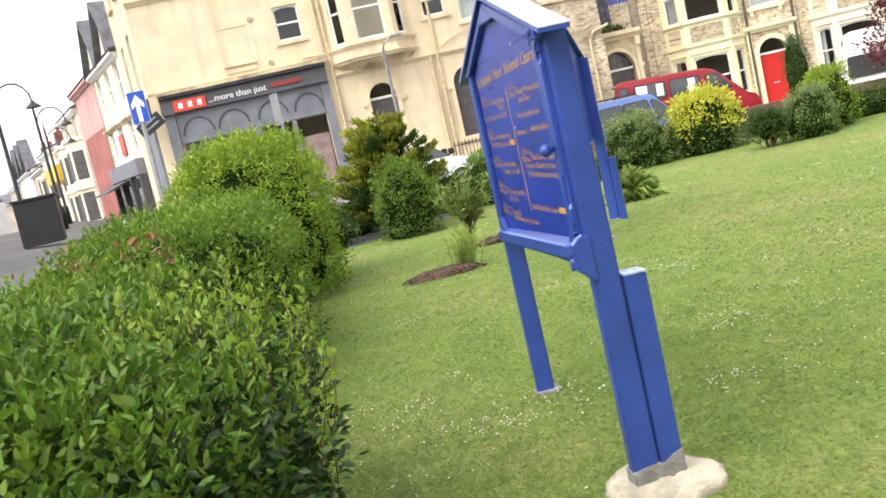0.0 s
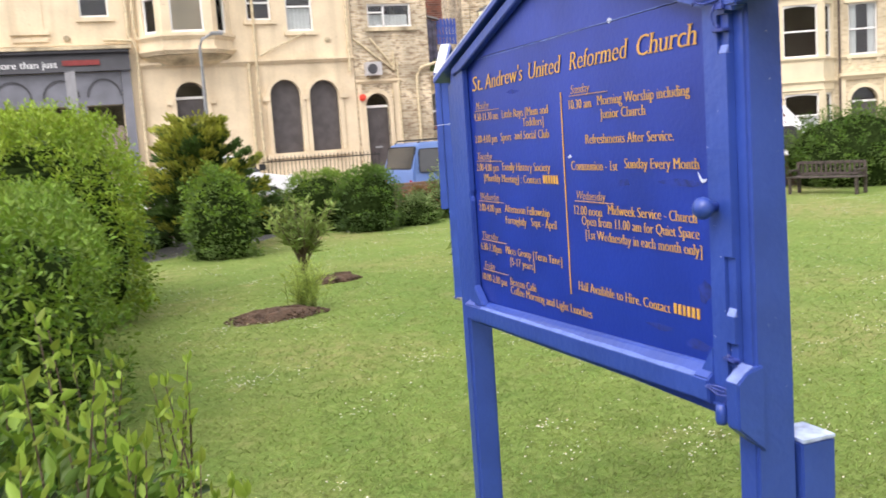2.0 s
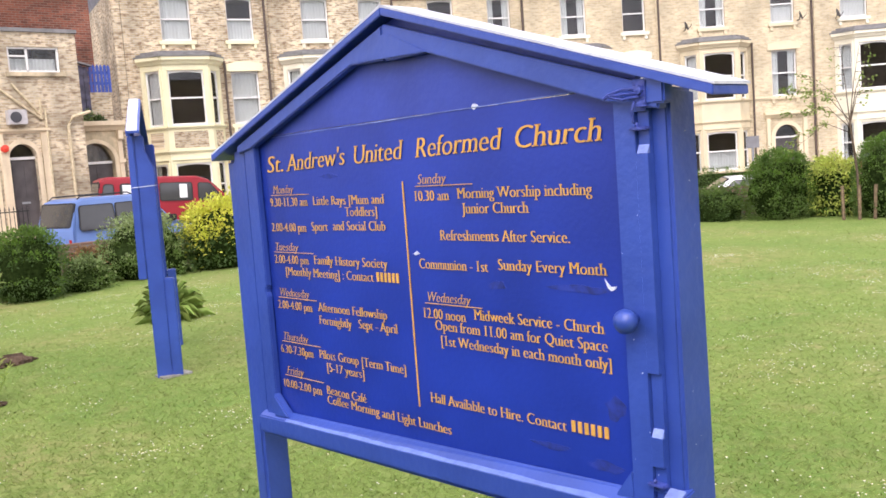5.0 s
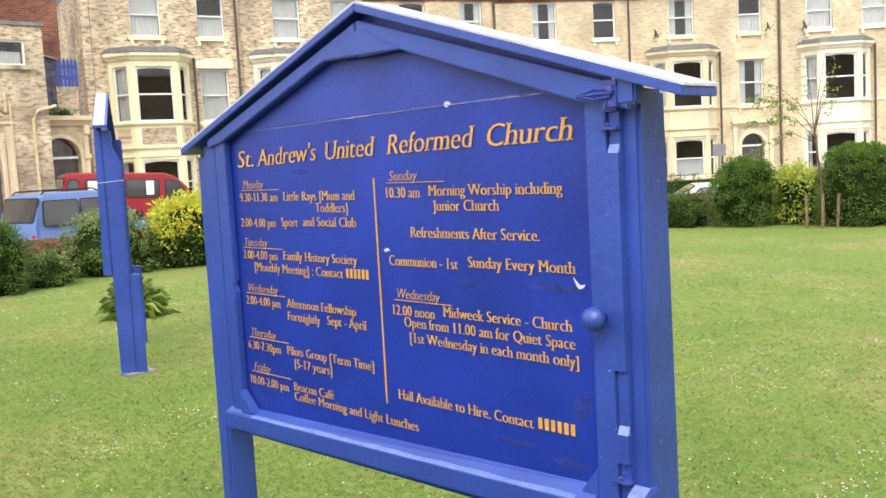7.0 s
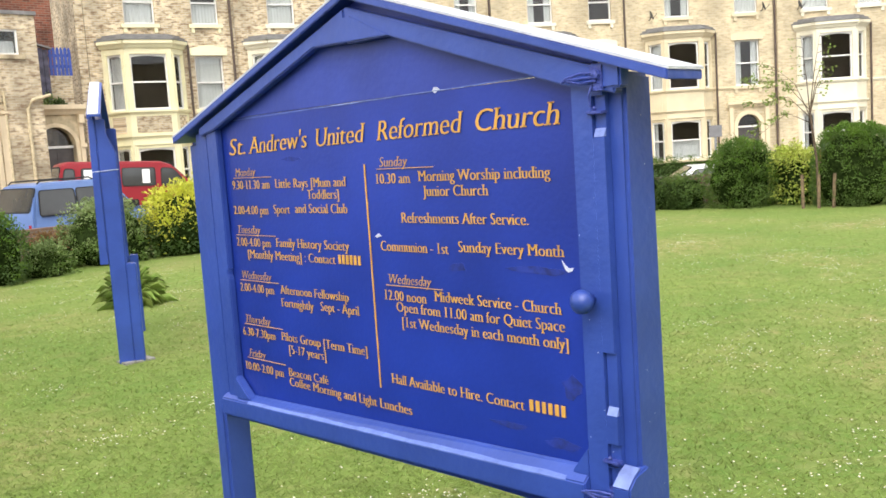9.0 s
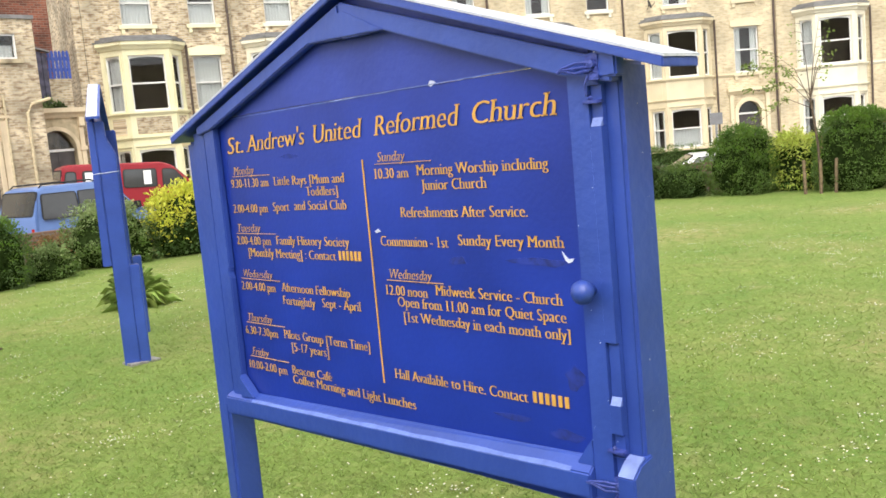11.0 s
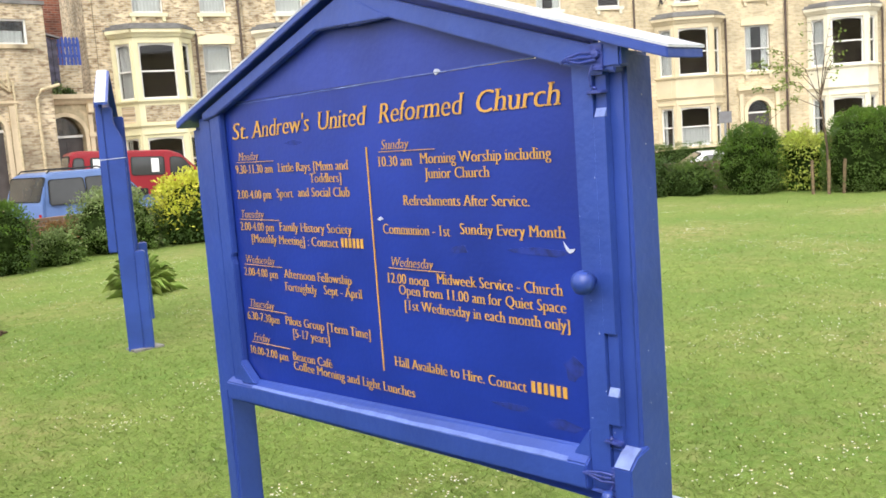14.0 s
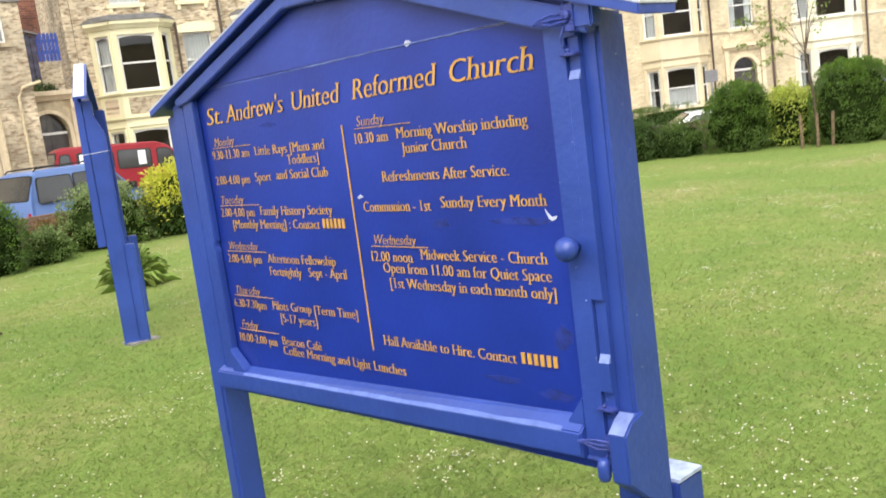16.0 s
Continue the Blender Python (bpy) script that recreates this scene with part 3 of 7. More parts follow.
def notice_board(worded):
    """A gabled church notice board on two posts; local coordinates are those of the first board, which faces -x."""
    b = thing("notice_board", Matrix(), "royal blue wooden church notice board with gold lettering on two posts" if worded
              else "second royal blue notice board seen edge-on on two posts", "notice board", "church notice boards")
    FX0, FX1 = 0.668, 0.6865
    # posts and the spurs behind them
    near = [(0.688, -0.25), (0.792, -0.25), (0.786, 0.93), (0.774, 1.700), (0.688, 1.706)] if worded else \
        [(0.700, -0.25), (0.790, -0.25), (0.802, 1.44), (0.757, 1.56), (0.757, 1.665), (0.700, 1.665)]
    part("post", Shape().prism(near, 3.480, 3.540, "y"), BLUE, b, bevel=0.007, segments=5)
    part("post", Shape().prism([(0.688, -0.25), (0.778, -0.25), (0.778, 1.652), (0.688, 1.652)], 4.985, 5.045, "y"), BLUE, b, bevel=0.009, segments=3)
    if worded:
        part("post_spur", Shape().box(0.7935, 0.878, 3.472, 3.565, 0.10, 0.80), BLUE, b, "short blue-painted concrete spur bolted to the post", bevel=0.003)
        part("spur_cap", Shape().box(0.795, 0.877, 3.471, 3.564, 0.8005, 0.808), CAPPAINT, b, "pale chipped top of the spur")
        part("spur_foot", Shape().prism([(0.684, 0.088), (0.684, -0.2), (0.882, -0.2), (0.882, 0.142), (0.842, 0.130), (0.800, 0.104), (0.74, 0.098)], 3.467, 3.568, "y"), GREYCON, b, "bare grey concrete foot", bevel=0.005)
    else:
        part("post_spur", Shape().box(0.793, 0.85, 3.470, 3.565, -0.2, 0.686), BLUE, b, "short blue-painted concrete spur bolted to the post", bevel=0.006)
        part("post_spur", Shape().box(0.781, 0.84, 4.965, 5.055, -0.2, 0.63), BLUE, b, "short blue-painted concrete spur bolted to the post", bevel=0.006)
        part("case_side", Shape().prism([(0.650, 0.692), (0.699, 0.692), (0.699, 1.665), (0.664, 1.665)], 3.476, 3.500, "y"), BLUE, b, "deep side of the board's case", bevel=0.004)
        ring = [(0.657, 3.474), (0.657, 3.56), (0.806, 3.56), (0.806, 3.474), (0.657, 3.474)]
        part("cord", Shape().tube([(px, py, 1.316 + 0.06 * (px - 0.64)) for px, py in ring], 0.0022, 5), CHIPPED, b, "thin pale cord tied round the post")
    # panel and gable panel
    part("text_panel", Shape().prism([(3.54, 0.85), (4.984, 0.85), (4.984, 1.665), (4.88, 1.706), (3.54, 1.712)], 0.688, 0.704, "x"), PANEL, b, "deep royal blue painted panel")
    part("gable_panel", Shape().prism([(3.545, 1.714), (4.84, 1.7075), (4.84, 1.722), (YR, 1.9395), (3.565, 1.738), (3.545, 1.731)], 0.687, 0.703, "x"), GABLE, b, "slightly faded blue gable panel")
    r = random.Random(12)
    for y0, y1, m in ((3.62, 3.93, WORN), (3.931, 4.34, WORN2), (4.341, 4.78, WORN)):
        n = 14
        line = [(y0 + (y1 - y0) * i / n, 1.7155 - 0.0118 * (y0 + (y1 - y0) * i / n - 3.60)) for i in range(n + 1)]
        part("panel_bead", Shape().prism([(y, z + r.uniform(0.0002, 0.0016)) for y, z in line] + [(y, z - r.uniform(0.0002, 0.0018)) for y, z in reversed(line)], 0.6860, 0.6868, "x"), m, b, "thin pale worn seam")
    # door frame: stiles, bottom rail, rakes
    stile = Shape().box(FX0, FX1, 3.5385, 3.583, 0.885, 1.705)
    slots = ((1.606, 1.664), (1.088, 1.192), (0.988, 1.017), (0.940, 0.971)) if worded else ()
    below = 0.885
    for z0, z1 in sorted(slots):
        stile.box(FX0, FX1, 3.513, 3.5384, below, z0 - 0.016)
        stile.box(FX0 + 0.0075, FX1, 3.513, 3.5362, z0 - 0.0155, z1 - 0.0002)
        below = z1
    stile.box(FX0, FX1, 3.513, 3.5384, below, 1.705)
    part("stile", stile, BLUE, b)
    for z0, z1 in slots[:2]:   # the long slots run out in a worn slope, its upward-facing light put into the colour
        part("notch_lip", Shape().prism([(FX0 - 0.0004, z0 - 0.0155), (FX0 + 0.0073, z0), (FX0 + 0.0073, z0 - 0.0155)], 3.5135, 3.5360, "y"), WORN2, b, "worn lower end of the slot, painted paler for the light it catches")
    part("stile", Shape().prism([(4.848, 0.87), (4.906, 0.86), (4.906, 1.690), (4.848, 1.690), (4.847, 1.282), (4.853, 1.279), (4.852, 1.262), (4.847, 1.256)], FX0, FX1, "x"), BLUE, b, bevel=0.003)
    part("post_facing", Shape().box(0.674, 0.6875, 4.914, 4.976, 0.86, 1.674), BLUE, b, bevel=0.003)
    right = [(0.652, 0.884), (0.6865, 0.868), (0.6865, 0.960), (0.680, 0.958), (0.652, 0.932)]
    left = [(0.652, 0.850), (0.6865, 0.836), (0.6865, 0.914), (0.680, 0.912), (0.652, 0.897)]
    part("bottom_rail", swept(right, 3.585, left, 4.928), BLUE, b, bevel=0.003)
    part("rail_end", Shape().prism([(0.660, 0.880), (0.6865, 0.868), (0.6865, 0.884), (0.664, 0.884)], 3.521, 3.5845, "y"), BLUE, b, bevel=0.002)
    n = 40
    low, high = [], []
    for i in range(n + 1):
        f = 0.035 + 0.86 * i / n
        z0, lift = 0.932 - 0.035 * f, 0.026 - 0.011 * f
        w = 0.24 + 0.03 * r.uniform(-1, 1) + 0.03 * math.sin(i * 0.7)
        y = 3.585 + 1.343 * f
        low.append((0.6516, y, z0 + 0.0002))
        high.append((0.6522 + 0.028 * w, y, z0 + lift * w + 0.0016))
    k = n + 1
    edge = Shape().add(low + high + [(px, y, z - 0.003) for px, y, z in low + high],
                       [(i, i + 1, k + i + 1, k + i) for i in range(n)] + [(2 * k + i, 3 * k + i, 3 * k + i + 1, 2 * k + i + 1) for i in range(n)] +
                       [(i, 2 * k + i, 2 * k + i + 1, i + 1) for i in range(n)])
    part("rail_edge", edge, WORN, b, "worn pale upper edge of the rail")
    part("sill_board", swept([(0.689, 0.856), (0.715, 0.856), (0.715, 0.869), (0.689, 0.869)], 3.541, [(0.689, 0.826), (0.715, 0.826), (0.715, 0.837), (0.689, 0.837)], 4.984), BLUE, b, bevel=0.003)
    rake_r = [(3.480, 1.703), (YC, 1.925), (YC, 1.841), (4.076, 1.841), (3.582, 1.684), (3.480, 1.665)]
    rake_l = [(4.930, 1.688), (YC + 0.002, 1.922), (YC + 0.002, 1.843), (4.350, 1.847), (4.852, 1.678), (4.930, 1.666)]
    part("top_rake", Shape().prism(rake_r, 0.660, 0.685, "x"), BLUE, b, bevel=0.003)
    part("top_rake", Shape().prism(rake_l, 0.660, 0.685, "x"), BLUE, b, bevel=0.003)
    part("gusset", Shape().prism([(YC - 0.150, 1.842), (YC + 0.122, 1.849), (YC + 0.03, 1.898), (YC - 0.02, 1.902)], 0.6575, 0.6597, "x"), BLUE, b, bevel=0.001)
    part("corner_bracket", Shape().prism([(4.850, 0.900), (4.850, 0.972), (4.776, 0.909)], 0.658, 0.684, "x"), BLUE, b, bevel=0.004)
    part("corner_bracket", Shape().prism([(3.581, 0.942), (3.581, 1.004), (3.628, 0.942)], 0.6655, 0.684, "x"), BLUE, b, bevel=0.003)
    # roof: two boards, thin at the front edge, shading the recess behind the rakes
    for tip, ez in ((3.364, 1.677), (5.060, 1.651)):
        def roof(inset, z0, z1):
            e = tip + (inset if tip < YC else -inset)
            ze = 1.941 + (ez - 1.941) * (e - YR) / (tip - YR)   # stays on the slope
            return [(YR, 1.941 + z0), (YR, 1.941 + z1), (e, ze + z1), (e, ze + z0)]
        part("roof_board", Shape().prism(roof(0, 0.0, 0.018), *((0.645, 0.756) if worded else (0.668, 0.742)), "x"), BLUE, b, bevel=0.002)
        part("roof_felt", Shape().prism(roof(-0.002, 0.0182, 0.0232), *((0.646, 0.758) if worded else (0.670, 0.728)), "x"), ROOF_FELT, b, "pale sun-bleached roof covering")
        if not worded:
            part("fascia", Shape().prism(roof(0.14, -0.032, -0.0005), 0.675, 0.684, "x"), BLUE, b)
    if not worded:
        return b
    # iron fittings on the near stile
    for z0, z1, zt in ((1.672, 1.716, 1.0), (0.898, 0.938, 0.8)):
        zc = (z0 + z1) / 2
        f = Shape().box(0.6535, 0.6595, 3.502, 3.528, z0, z1)
        for k in range(3):
            f.tube([(0.650, 3.512, zc + 0.008 - 0.006 * k), (0.646, 3.545, zc + 0.010 - 0.009 * k), (0.648, 3.578, zc + 0.004 - 0.002 * k), (0.652, 3.592, zc - 0.002)], 0.0026, 6)
        f.lathe([(0.001, -0.008), (0.008, -0.006), (0.009, 0.004)], (0.651, 3.513, zc + 0.006), "x", 8)
        f.tube([(0.653, 3.524, zc - 0.012), (0.649, 3.529, zc - 0.03 * zt), (0.655, 3.531, zc - 0.05 * zt)], 0.0024, 6)
        part("hasp", f, GALV, b, "painted iron hasp with twisted wire")
    part("hasp_block", Shape().box(0.6565, 0.6875, 3.466, 3.536, 1.674, 1.720), BLUE, b, bevel=0.004)
    wedge = Shape().prism([(0.640, 0.856), (0.704, 0.800), (0.704, 0.978), (0.662, 0.968), (0.640, 0.948)], 3.472, 3.5115, "y")
    part("hasp_block", wedge, BLUE, b, "wedge-shaped block under the stile", bevel=0.003)
    part("block_top", Shape().prism([(0.6395, 0.9488), (0.662, 0.9693), (0.680, 0.979), (0.680, 0.976), (0.662, 0.966), (0.642, 0.947)], 3.476, 3.5095, "y"), WORN2, b, "pale worn top of the block")
    for z in (1.631, 0.981):
        part("staple", Shape().box(0.6600, 0.6765, 3.509, 3.546, z, z + 0.0065), GALV, b, bevel=0.0015)
        part("staple_nail", Shape().lathe([(0.003, 0.0), (0.0045, 0.004), (0.001, 0.008)], (0.664, 3.530, z + 0.0066), "z", 8), GALV, b)
    part("knob", Shape().lathe([(0.009, 0.0), (0.0095, -0.013), (0.018, -0.018), (0.023, -0.029), (0.022, -0.039), (0.014, -0.049), (0.002, -0.052)], (0.667, 3.557, 1.291), "x", 20), BLUE, b, "round blue wooden knob", smooth=True)
    part("lower_knob", Shape().lathe([(0.004, 0.020), (0.010, 0.018), (0.0125, 0.004), (0.0125, -0.014), (0.010, -0.022), (0.002, -0.025)], (0.642, 3.529, 0.876), "z", 14), BLUE, b, "blue wooden toggle hanging from the hasp", smooth=True)
    # flakes of missing paint
    part("paint_chip", Shape().prism([(3.611, 1.345), (3.616, 1.338), (3.625, 1.335), (3.632, 1.340), (3.637, 1.350), (3.640, 1.358), (3.632, 1.349), (3.625, 1.343), (3.617, 1.344)], 0.6862, 0.6878, "x"), CHIPPED, b, "bird-shaped chip of bare pale paint")
    part("paint_chip", Shape().prism([(4.178, 1.392), (4.188, 1.398), (4.200, 1.392), (4.194, 1.388), (4.186, 1.390)], 0.686, 0.6878, "x"), CHIPPED, b)
    part("paint_chip", Shape().prism([(3.948, 1.712), (3.956, 1.718), (3.966, 1.719), (3.972, 1.711), (3.964, 1.706), (3.956, 1.710)], 0.686, 0.6878, "x"), CHIPPED, b)
    r = random.Random(31)
    for i in range(9):
        y, z, q = r.uniform(3.524, 3.60), r.uniform(0.92, 1.66), r.uniform(0.0005, 0.0014)
        part("paint_speck", Shape().prism([(y - q, z), (y, z + q * 1.4), (y + q, z - q)], 0.6672 if y < 3.583 else 0.6868, 0.6679 if y < 3.583 else 0.6878, "x"), CHIPPED, b)
    for i in range(8):
        x, z, q = r.uniform(0.70, 0.765), r.uniform(0.9, 1.66), r.uniform(0.0004, 0.0009)
        part("paint_speck", Shape().prism([(x - q, z), (x, z + q * 1.6), (x + q, z - q)], 3.4792, 3.4802, "y"), CHIPPED, b)
    for y, z, w, t in ((3.70, 1.335, 0.085, 0.009), (3.63, 1.105, 0.030, 0.026), (3.80, 1.003, 0.06, 0.009), (3.66, 0.985, 0.05, 0.013), (4.52, 1.585, 0.05, 0.007), (3.93, 1.33, 0.03, 0.012)):
        edge = [(y + w * math.cos(a) * r.uniform(0.6, 1.1), z + t * math.sin(a) * r.uniform(0.5, 1.2)) for a in [k * 0.5236 for k in range(12)]]
        part("scuff", Shape().prism(edge, 0.6874, 0.6879, "x"), SCUFF, b, "dull dark scuff on the paint")
    # wording
    panel = b
    T = 0.049
    for words, y0, y1, z, rise in (("St.", 4.815, 4.731, 1.605, 0.001), ("Andrew's", 4.716, 4.440, 1.605, 0.007), ("United", 4.402, 4.205, 1.611, 0.003), ("Reformed", 4.168, 3.881, 1.614, 0.004), ("Church", 3.848, 3.626, 1.617, 0.001)):
        lettering(panel, words, y0, y1, z, T, 0.22, weight=-0.016, rise=rise, bold=0.028, serif=0.055)
    for day, y0, y1, z, yr in (("Monday", 4.795, 4.690, 1.546, 4.618), ("Tuesday", 4.806, 4.689, 1.386, 4.620), ("Wednesday", 4.806, 4.656, 1.257, 4.624), ("Thursday", 4.806, 4.680, 1.130, 4.624),
                               ("Friday", 4.806, 4.718, 1.031, 4.624), ("Sunday", 4.165, 4.066, 1.554, 3.984), ("Wednesday", 4.161, 4.014, 1.282, 3.980)):
        lettering(panel, day, y0, y1, z, 0.024, 0.25, bold=0.022)
        rule(panel, y0 + 0.01, yr, z - 0.0055, z - 0.0041)
    for words, y0, y1, z in (
        ("9.30-11.30 am", 4.814, 4.624, 1.510), ("Little Rays [Mum and", 4.601, 4.294, 1.511), ("Toddlers]", 4.459, 4.326, 1.481),
        ("2.00-4.00 pm", 4.818, 4.641, 1.440), ("Sport", 4.617, 4.540, 1.443), ("and Social Club", 4.518, 4.297, 1.445),
        ("2.00-4.00 pm", 4.818, 4.644, 1.350), ("Family History Society", 4.620, 4.301, 1.353), ("[Monthly Meeting] : Contact", 4.764, 4.360, 1.317),
        ("2.00-4.00 pm", 4.821, 4.647, 1.220), ("Afternoon Fellowship", 4.620, 4.319, 1.225), ("Fortnightly", 4.619, 4.470, 1.190), ("Sept - April", 4.440, 4.280, 1.193),
        ("6.30-7.30pm", 4.827, 4.660, 1.091), ("Pilots Group [Term Time]", 4.633, 4.261, 1.095), ("[5-17 years]", 4.600, 4.433, 1.062),
        ("10.00-2.00 pm", 4.829, 4.634, 0.990), ("Beacon Caf\u00e9", 4.610, 4.432, 0.998), ("Coffee Morning and Light Lunches", 4.611, 4.110, 0.971),
        ("10.30 am", 4.180, 4.060, 1.515), ("Morning Worship including", 4.035, 3.656, 1.518), ("Junior Church", 4.022, 3.822, 1.485),
        ("Refreshments After Service.", 4.102, 3.718, 1.425), ("Communion - 1st", 4.181, 3.952, 1.358), ("Sunday Every Month", 3.922, 3.631, 1.364),
        ("12.00 noon", 4.179, 4.033, 1.242), ("Midweek Service - Church", 4.008, 3.645, 1.250), ("Open from 11.00 am for Quiet Space", 4.140, 3.640, 1.216),
        ("[1st Wednesday in each month only]", 4.123, 3.633, 1.181), ("Hall Available to Hire. Contact", 4.177, 3.756, 1.040)):
        lettering(panel, words, y0, y1, z, 0.0255)
    for y0, y1, z in ((4.350, 4.257, 1.322), (3.745, 3.645, 1.046)):
        for i in range(6):
            w = (y1 - y0) / 6
            rule(panel, y0 + w * (i + 0.12), y0 + w * (i + 0.70), z - 0.003, z + 0.020, "number_bar")
    rule(panel, 4.2180, 4.2220, 1.022, 1.562, "divider")
    return b


notice_board(True)
second = notice_board(False)
DIR2 = radians(-26.6)
second.matrix_basis = Matrix.Translation((2.53, 9.75, 0)) @ Matrix.Rotation(DIR2, 4, "Z") @ Matrix.Diagonal((1.36, 1.0, 1.192, 1)) @ Matrix.Translation((-0.742, -3.51, 0))


# ---- terrace ----
def wall_panel(s, m, width, z0, z1, thick, openings):
    """Adds to s an upright wall with openings through it: local x along, -y to the street. Openings: (x0, x1, z0, z1, arched)."""
    keep = s.m
    s.m = keep @ m
    us = sorted({0.0, width, *[v for o in openings for v in o[:2]]})
    zs = sorted({z0, z1, *[v for o in openings for v in o[2:4]]})
    verts, faces, index = [], [], {}

    def at(u, y, z):
        key = (round(u, 5), y, round(z, 5))
        if key not in index:
            index[key] = len(verts)
            verts.append((u, y, z))
        return index[key]

    def solid(i, k):
        if not (0 <= i < len(us) - 1 and 0 <= k < len(zs) - 1):
            return False
        u, z = (us[i] + us[i + 1]) / 2, (zs[k] + zs[k + 1]) / 2
        return not any(o[0] < u < o[1] and o[2] < z < o[3] for o in openings)

    for i in range(len(us) - 1):
        for k in range(len(zs) - 1):
            if solid(i, k):
                u0, u1, za, zb = us[i], us[i + 1], zs[k], zs[k + 1]
                ring = [(u0, za), (u1, za), (u1, zb), (u0, zb)]
                faces.append(tuple(at(u, 0, z) for u, z in ring))
                faces.append(tuple(at(u, thick, z) for u, z in reversed(ring)))
                for j, (di, dk) in enumerate(((0, -1), (1, 0), (0, 1), (-1, 0))):
                    if not solid(i + di, k + dk):
                        p, q = ring[j], ring[(j + 1) % 4]
                        faces.append((at(p[0], 0, p[1]), at(p[0], thick, p[1]), at(q[0], thick, q[1]), at(q[0], 0, q[1])))
    for u0, u1, za, zb, arched in openings:
        if arched:
            r, c = (u1 - u0) / 2, (u0 + u1) / 2
            arc = [(c - r * math.cos(a), zb - r + r * math.sin(a)) for a in [math.pi * k / 14 for k in range(15)]]
            for side in ([(u0, zb)] + arc[:8], [(u1, zb)] + arc[:6:-1]):
                faces.append(tuple(at(u, 0, z) for u, z in side))
                faces.append(tuple(at(u, thick, z) for u, z in reversed(side)))
            for p, q in zip(arc, arc[1:]):
                faces.append((at(p[0], 0, p[1]), at(p[0], thick, p[1]), at(q[0], thick, q[1]), at(q[0], 0, q[1])))
    s.add(verts, faces)
    s.m = keep


def sash(parent, m, u0, u1, z0, z1, depth=0.14, curtain=0, frame=WHITE):
    """A two-light sash window set back in its opening; curtain: 0 none, 1 at the sides, 2 drawn, 3 a net below."""
    t = 0.055
    s = Shape(m)
    zm = (z0 + z1) / 2
    s.box(u0, u0 + t, depth - 0.03, depth + 0.05, z0, z1)
    s.box(u1 - t, u1, depth - 0.03, depth + 0.05, z0, z1)
    s.box(u0 + t, u1 - t, depth - 0.03, depth + 0.05, z0, z0 + t * 1.3)
    um, half = (u0 + u1) / 2, (u1 - u0) / 2 - t
    curve = [(um + half * k / 4, z1 - t - 0.055 * (k / 4) ** 2) for k in range(-4, 5)]
    s.prism([(u0 + t, z1), (u1 - t, z1)] + curve[::-1], depth - 0.03, depth + 0.05)
    s.box(u0 + t, u1 - t, depth - 0.04, depth + 0.05, zm - 0.03, zm + 0.03)
    w = part("window", s, frame, parent)
    for a, b in ((z0 + t * 1.3, zm - 0.03), (zm + 0.03, z1 - t)):
        g = part("pane", Shape(m).box(u0 + t, u1 - t, depth + 0.008, depth + 0.014, a, b), GLASS, w)
        g.visible_shadow = False
    if curtain == 1:
        for a, b in ((u0 + t, u0 + t + 0.26 * (u1 - u0)), (u1 - t - 0.24 * (u1 - u0), u1 - t)):
            drape(w, m, a, b, depth + 0.085, z0 + 0.05, z1 - 0.05)
    elif curtain == 2:
        drape(w, m, u0 + t, u1 - t, depth + 0.085, z0 + 0.05, z1 - 0.05)
    elif curtain == 3:
        drape(w, m, u0 + t, u1 - t, depth + 0.085, z0 + 0.05, zm - 0.04)
    return w


def drape(parent, m, a, b, y, z0, z1):
    n = max(6, int((b - a) / 0.035))
    s = Shape(m)
    pts = [(a + (b - a) * i / n, y + 0.022 * math.sin(i * 1.9) + 0.008 * math.sin(i * 0.7)) for i in range(n + 1)]
    verts = [(p, q, z) for z in (z0, z1) for p, q in pts] + [(p, q + 0.006, z) for z in (z0, z1) for p, q in pts]
    k = n + 1
    faces = [(i, i + 1, k + i + 1, k + i) for i in range(n)] + [(2 * k + i, 3 * k + i, 3 * k + i + 1, 2 * k + i + 1) for i in range(n)]
    return part("curtain", s.add(verts, faces), CURTAIN, parent, "pale curtain", smooth=True)


def panelled_door(parent, m, u0, u1, z0, z1, colour, depth=0.2, arched=True):
    """A panelled door with a fanlight over it."""
    r = (u1 - u0) / 2
    top = z1 - r if arched else z1
    s = Shape(m)
    s.box(u0, u1, depth, depth + 0.05, z0, top - 0.06)
    for a in (0.12, 0.56):
        for za, zb in ((0.10, 0.42), (0.50, 0.92)):
            h = top - z0
            s.box(u0 + (u1 - u0) * a, u0 + (u1 - u0) * (a + 0.32), depth - 0.018, depth, z0 + h * za, z0 + h * zb)
    d = part("door", s, colour, parent)
    part("letter_plate", Shape(m).box((u0 + u1) / 2 - 0.12, (u0 + u1) / 2 + 0.12, depth - 0.03, depth - 0.0185, z0 + 0.95, z0 + 1.01), STEEL, d)
    part("transom", Shape(m).box(u0, u1, depth - 0.05, depth + 0.06, top - 0.06, top + 0.02), WHITE, d)
    if arched:
        c = (u0 + u1) / 2
        arc = [(c - r * math.cos(t), top + 0.02 + (r - 0.02) * math.sin(t)) for t in [math.pi * k / 12 for k in range(13)]]
        g = part("fanlight", Shape(m).prism(arc, depth + 0.01, depth + 0.02), GLASS, d)
        g.visible_shadow = False
    return d


def band(s, m, u0, u1, z, h, out):
    keep = s.m
    s.m = keep @ m
    s.prism([(-out, z + h), (-out, z + h * 0.55), (-out * 0.55, z + h * 0.3), (-out * 0.3, z), (0.0, z), (0.0, z + h)], u0, u1, "x")
    s.m = keep


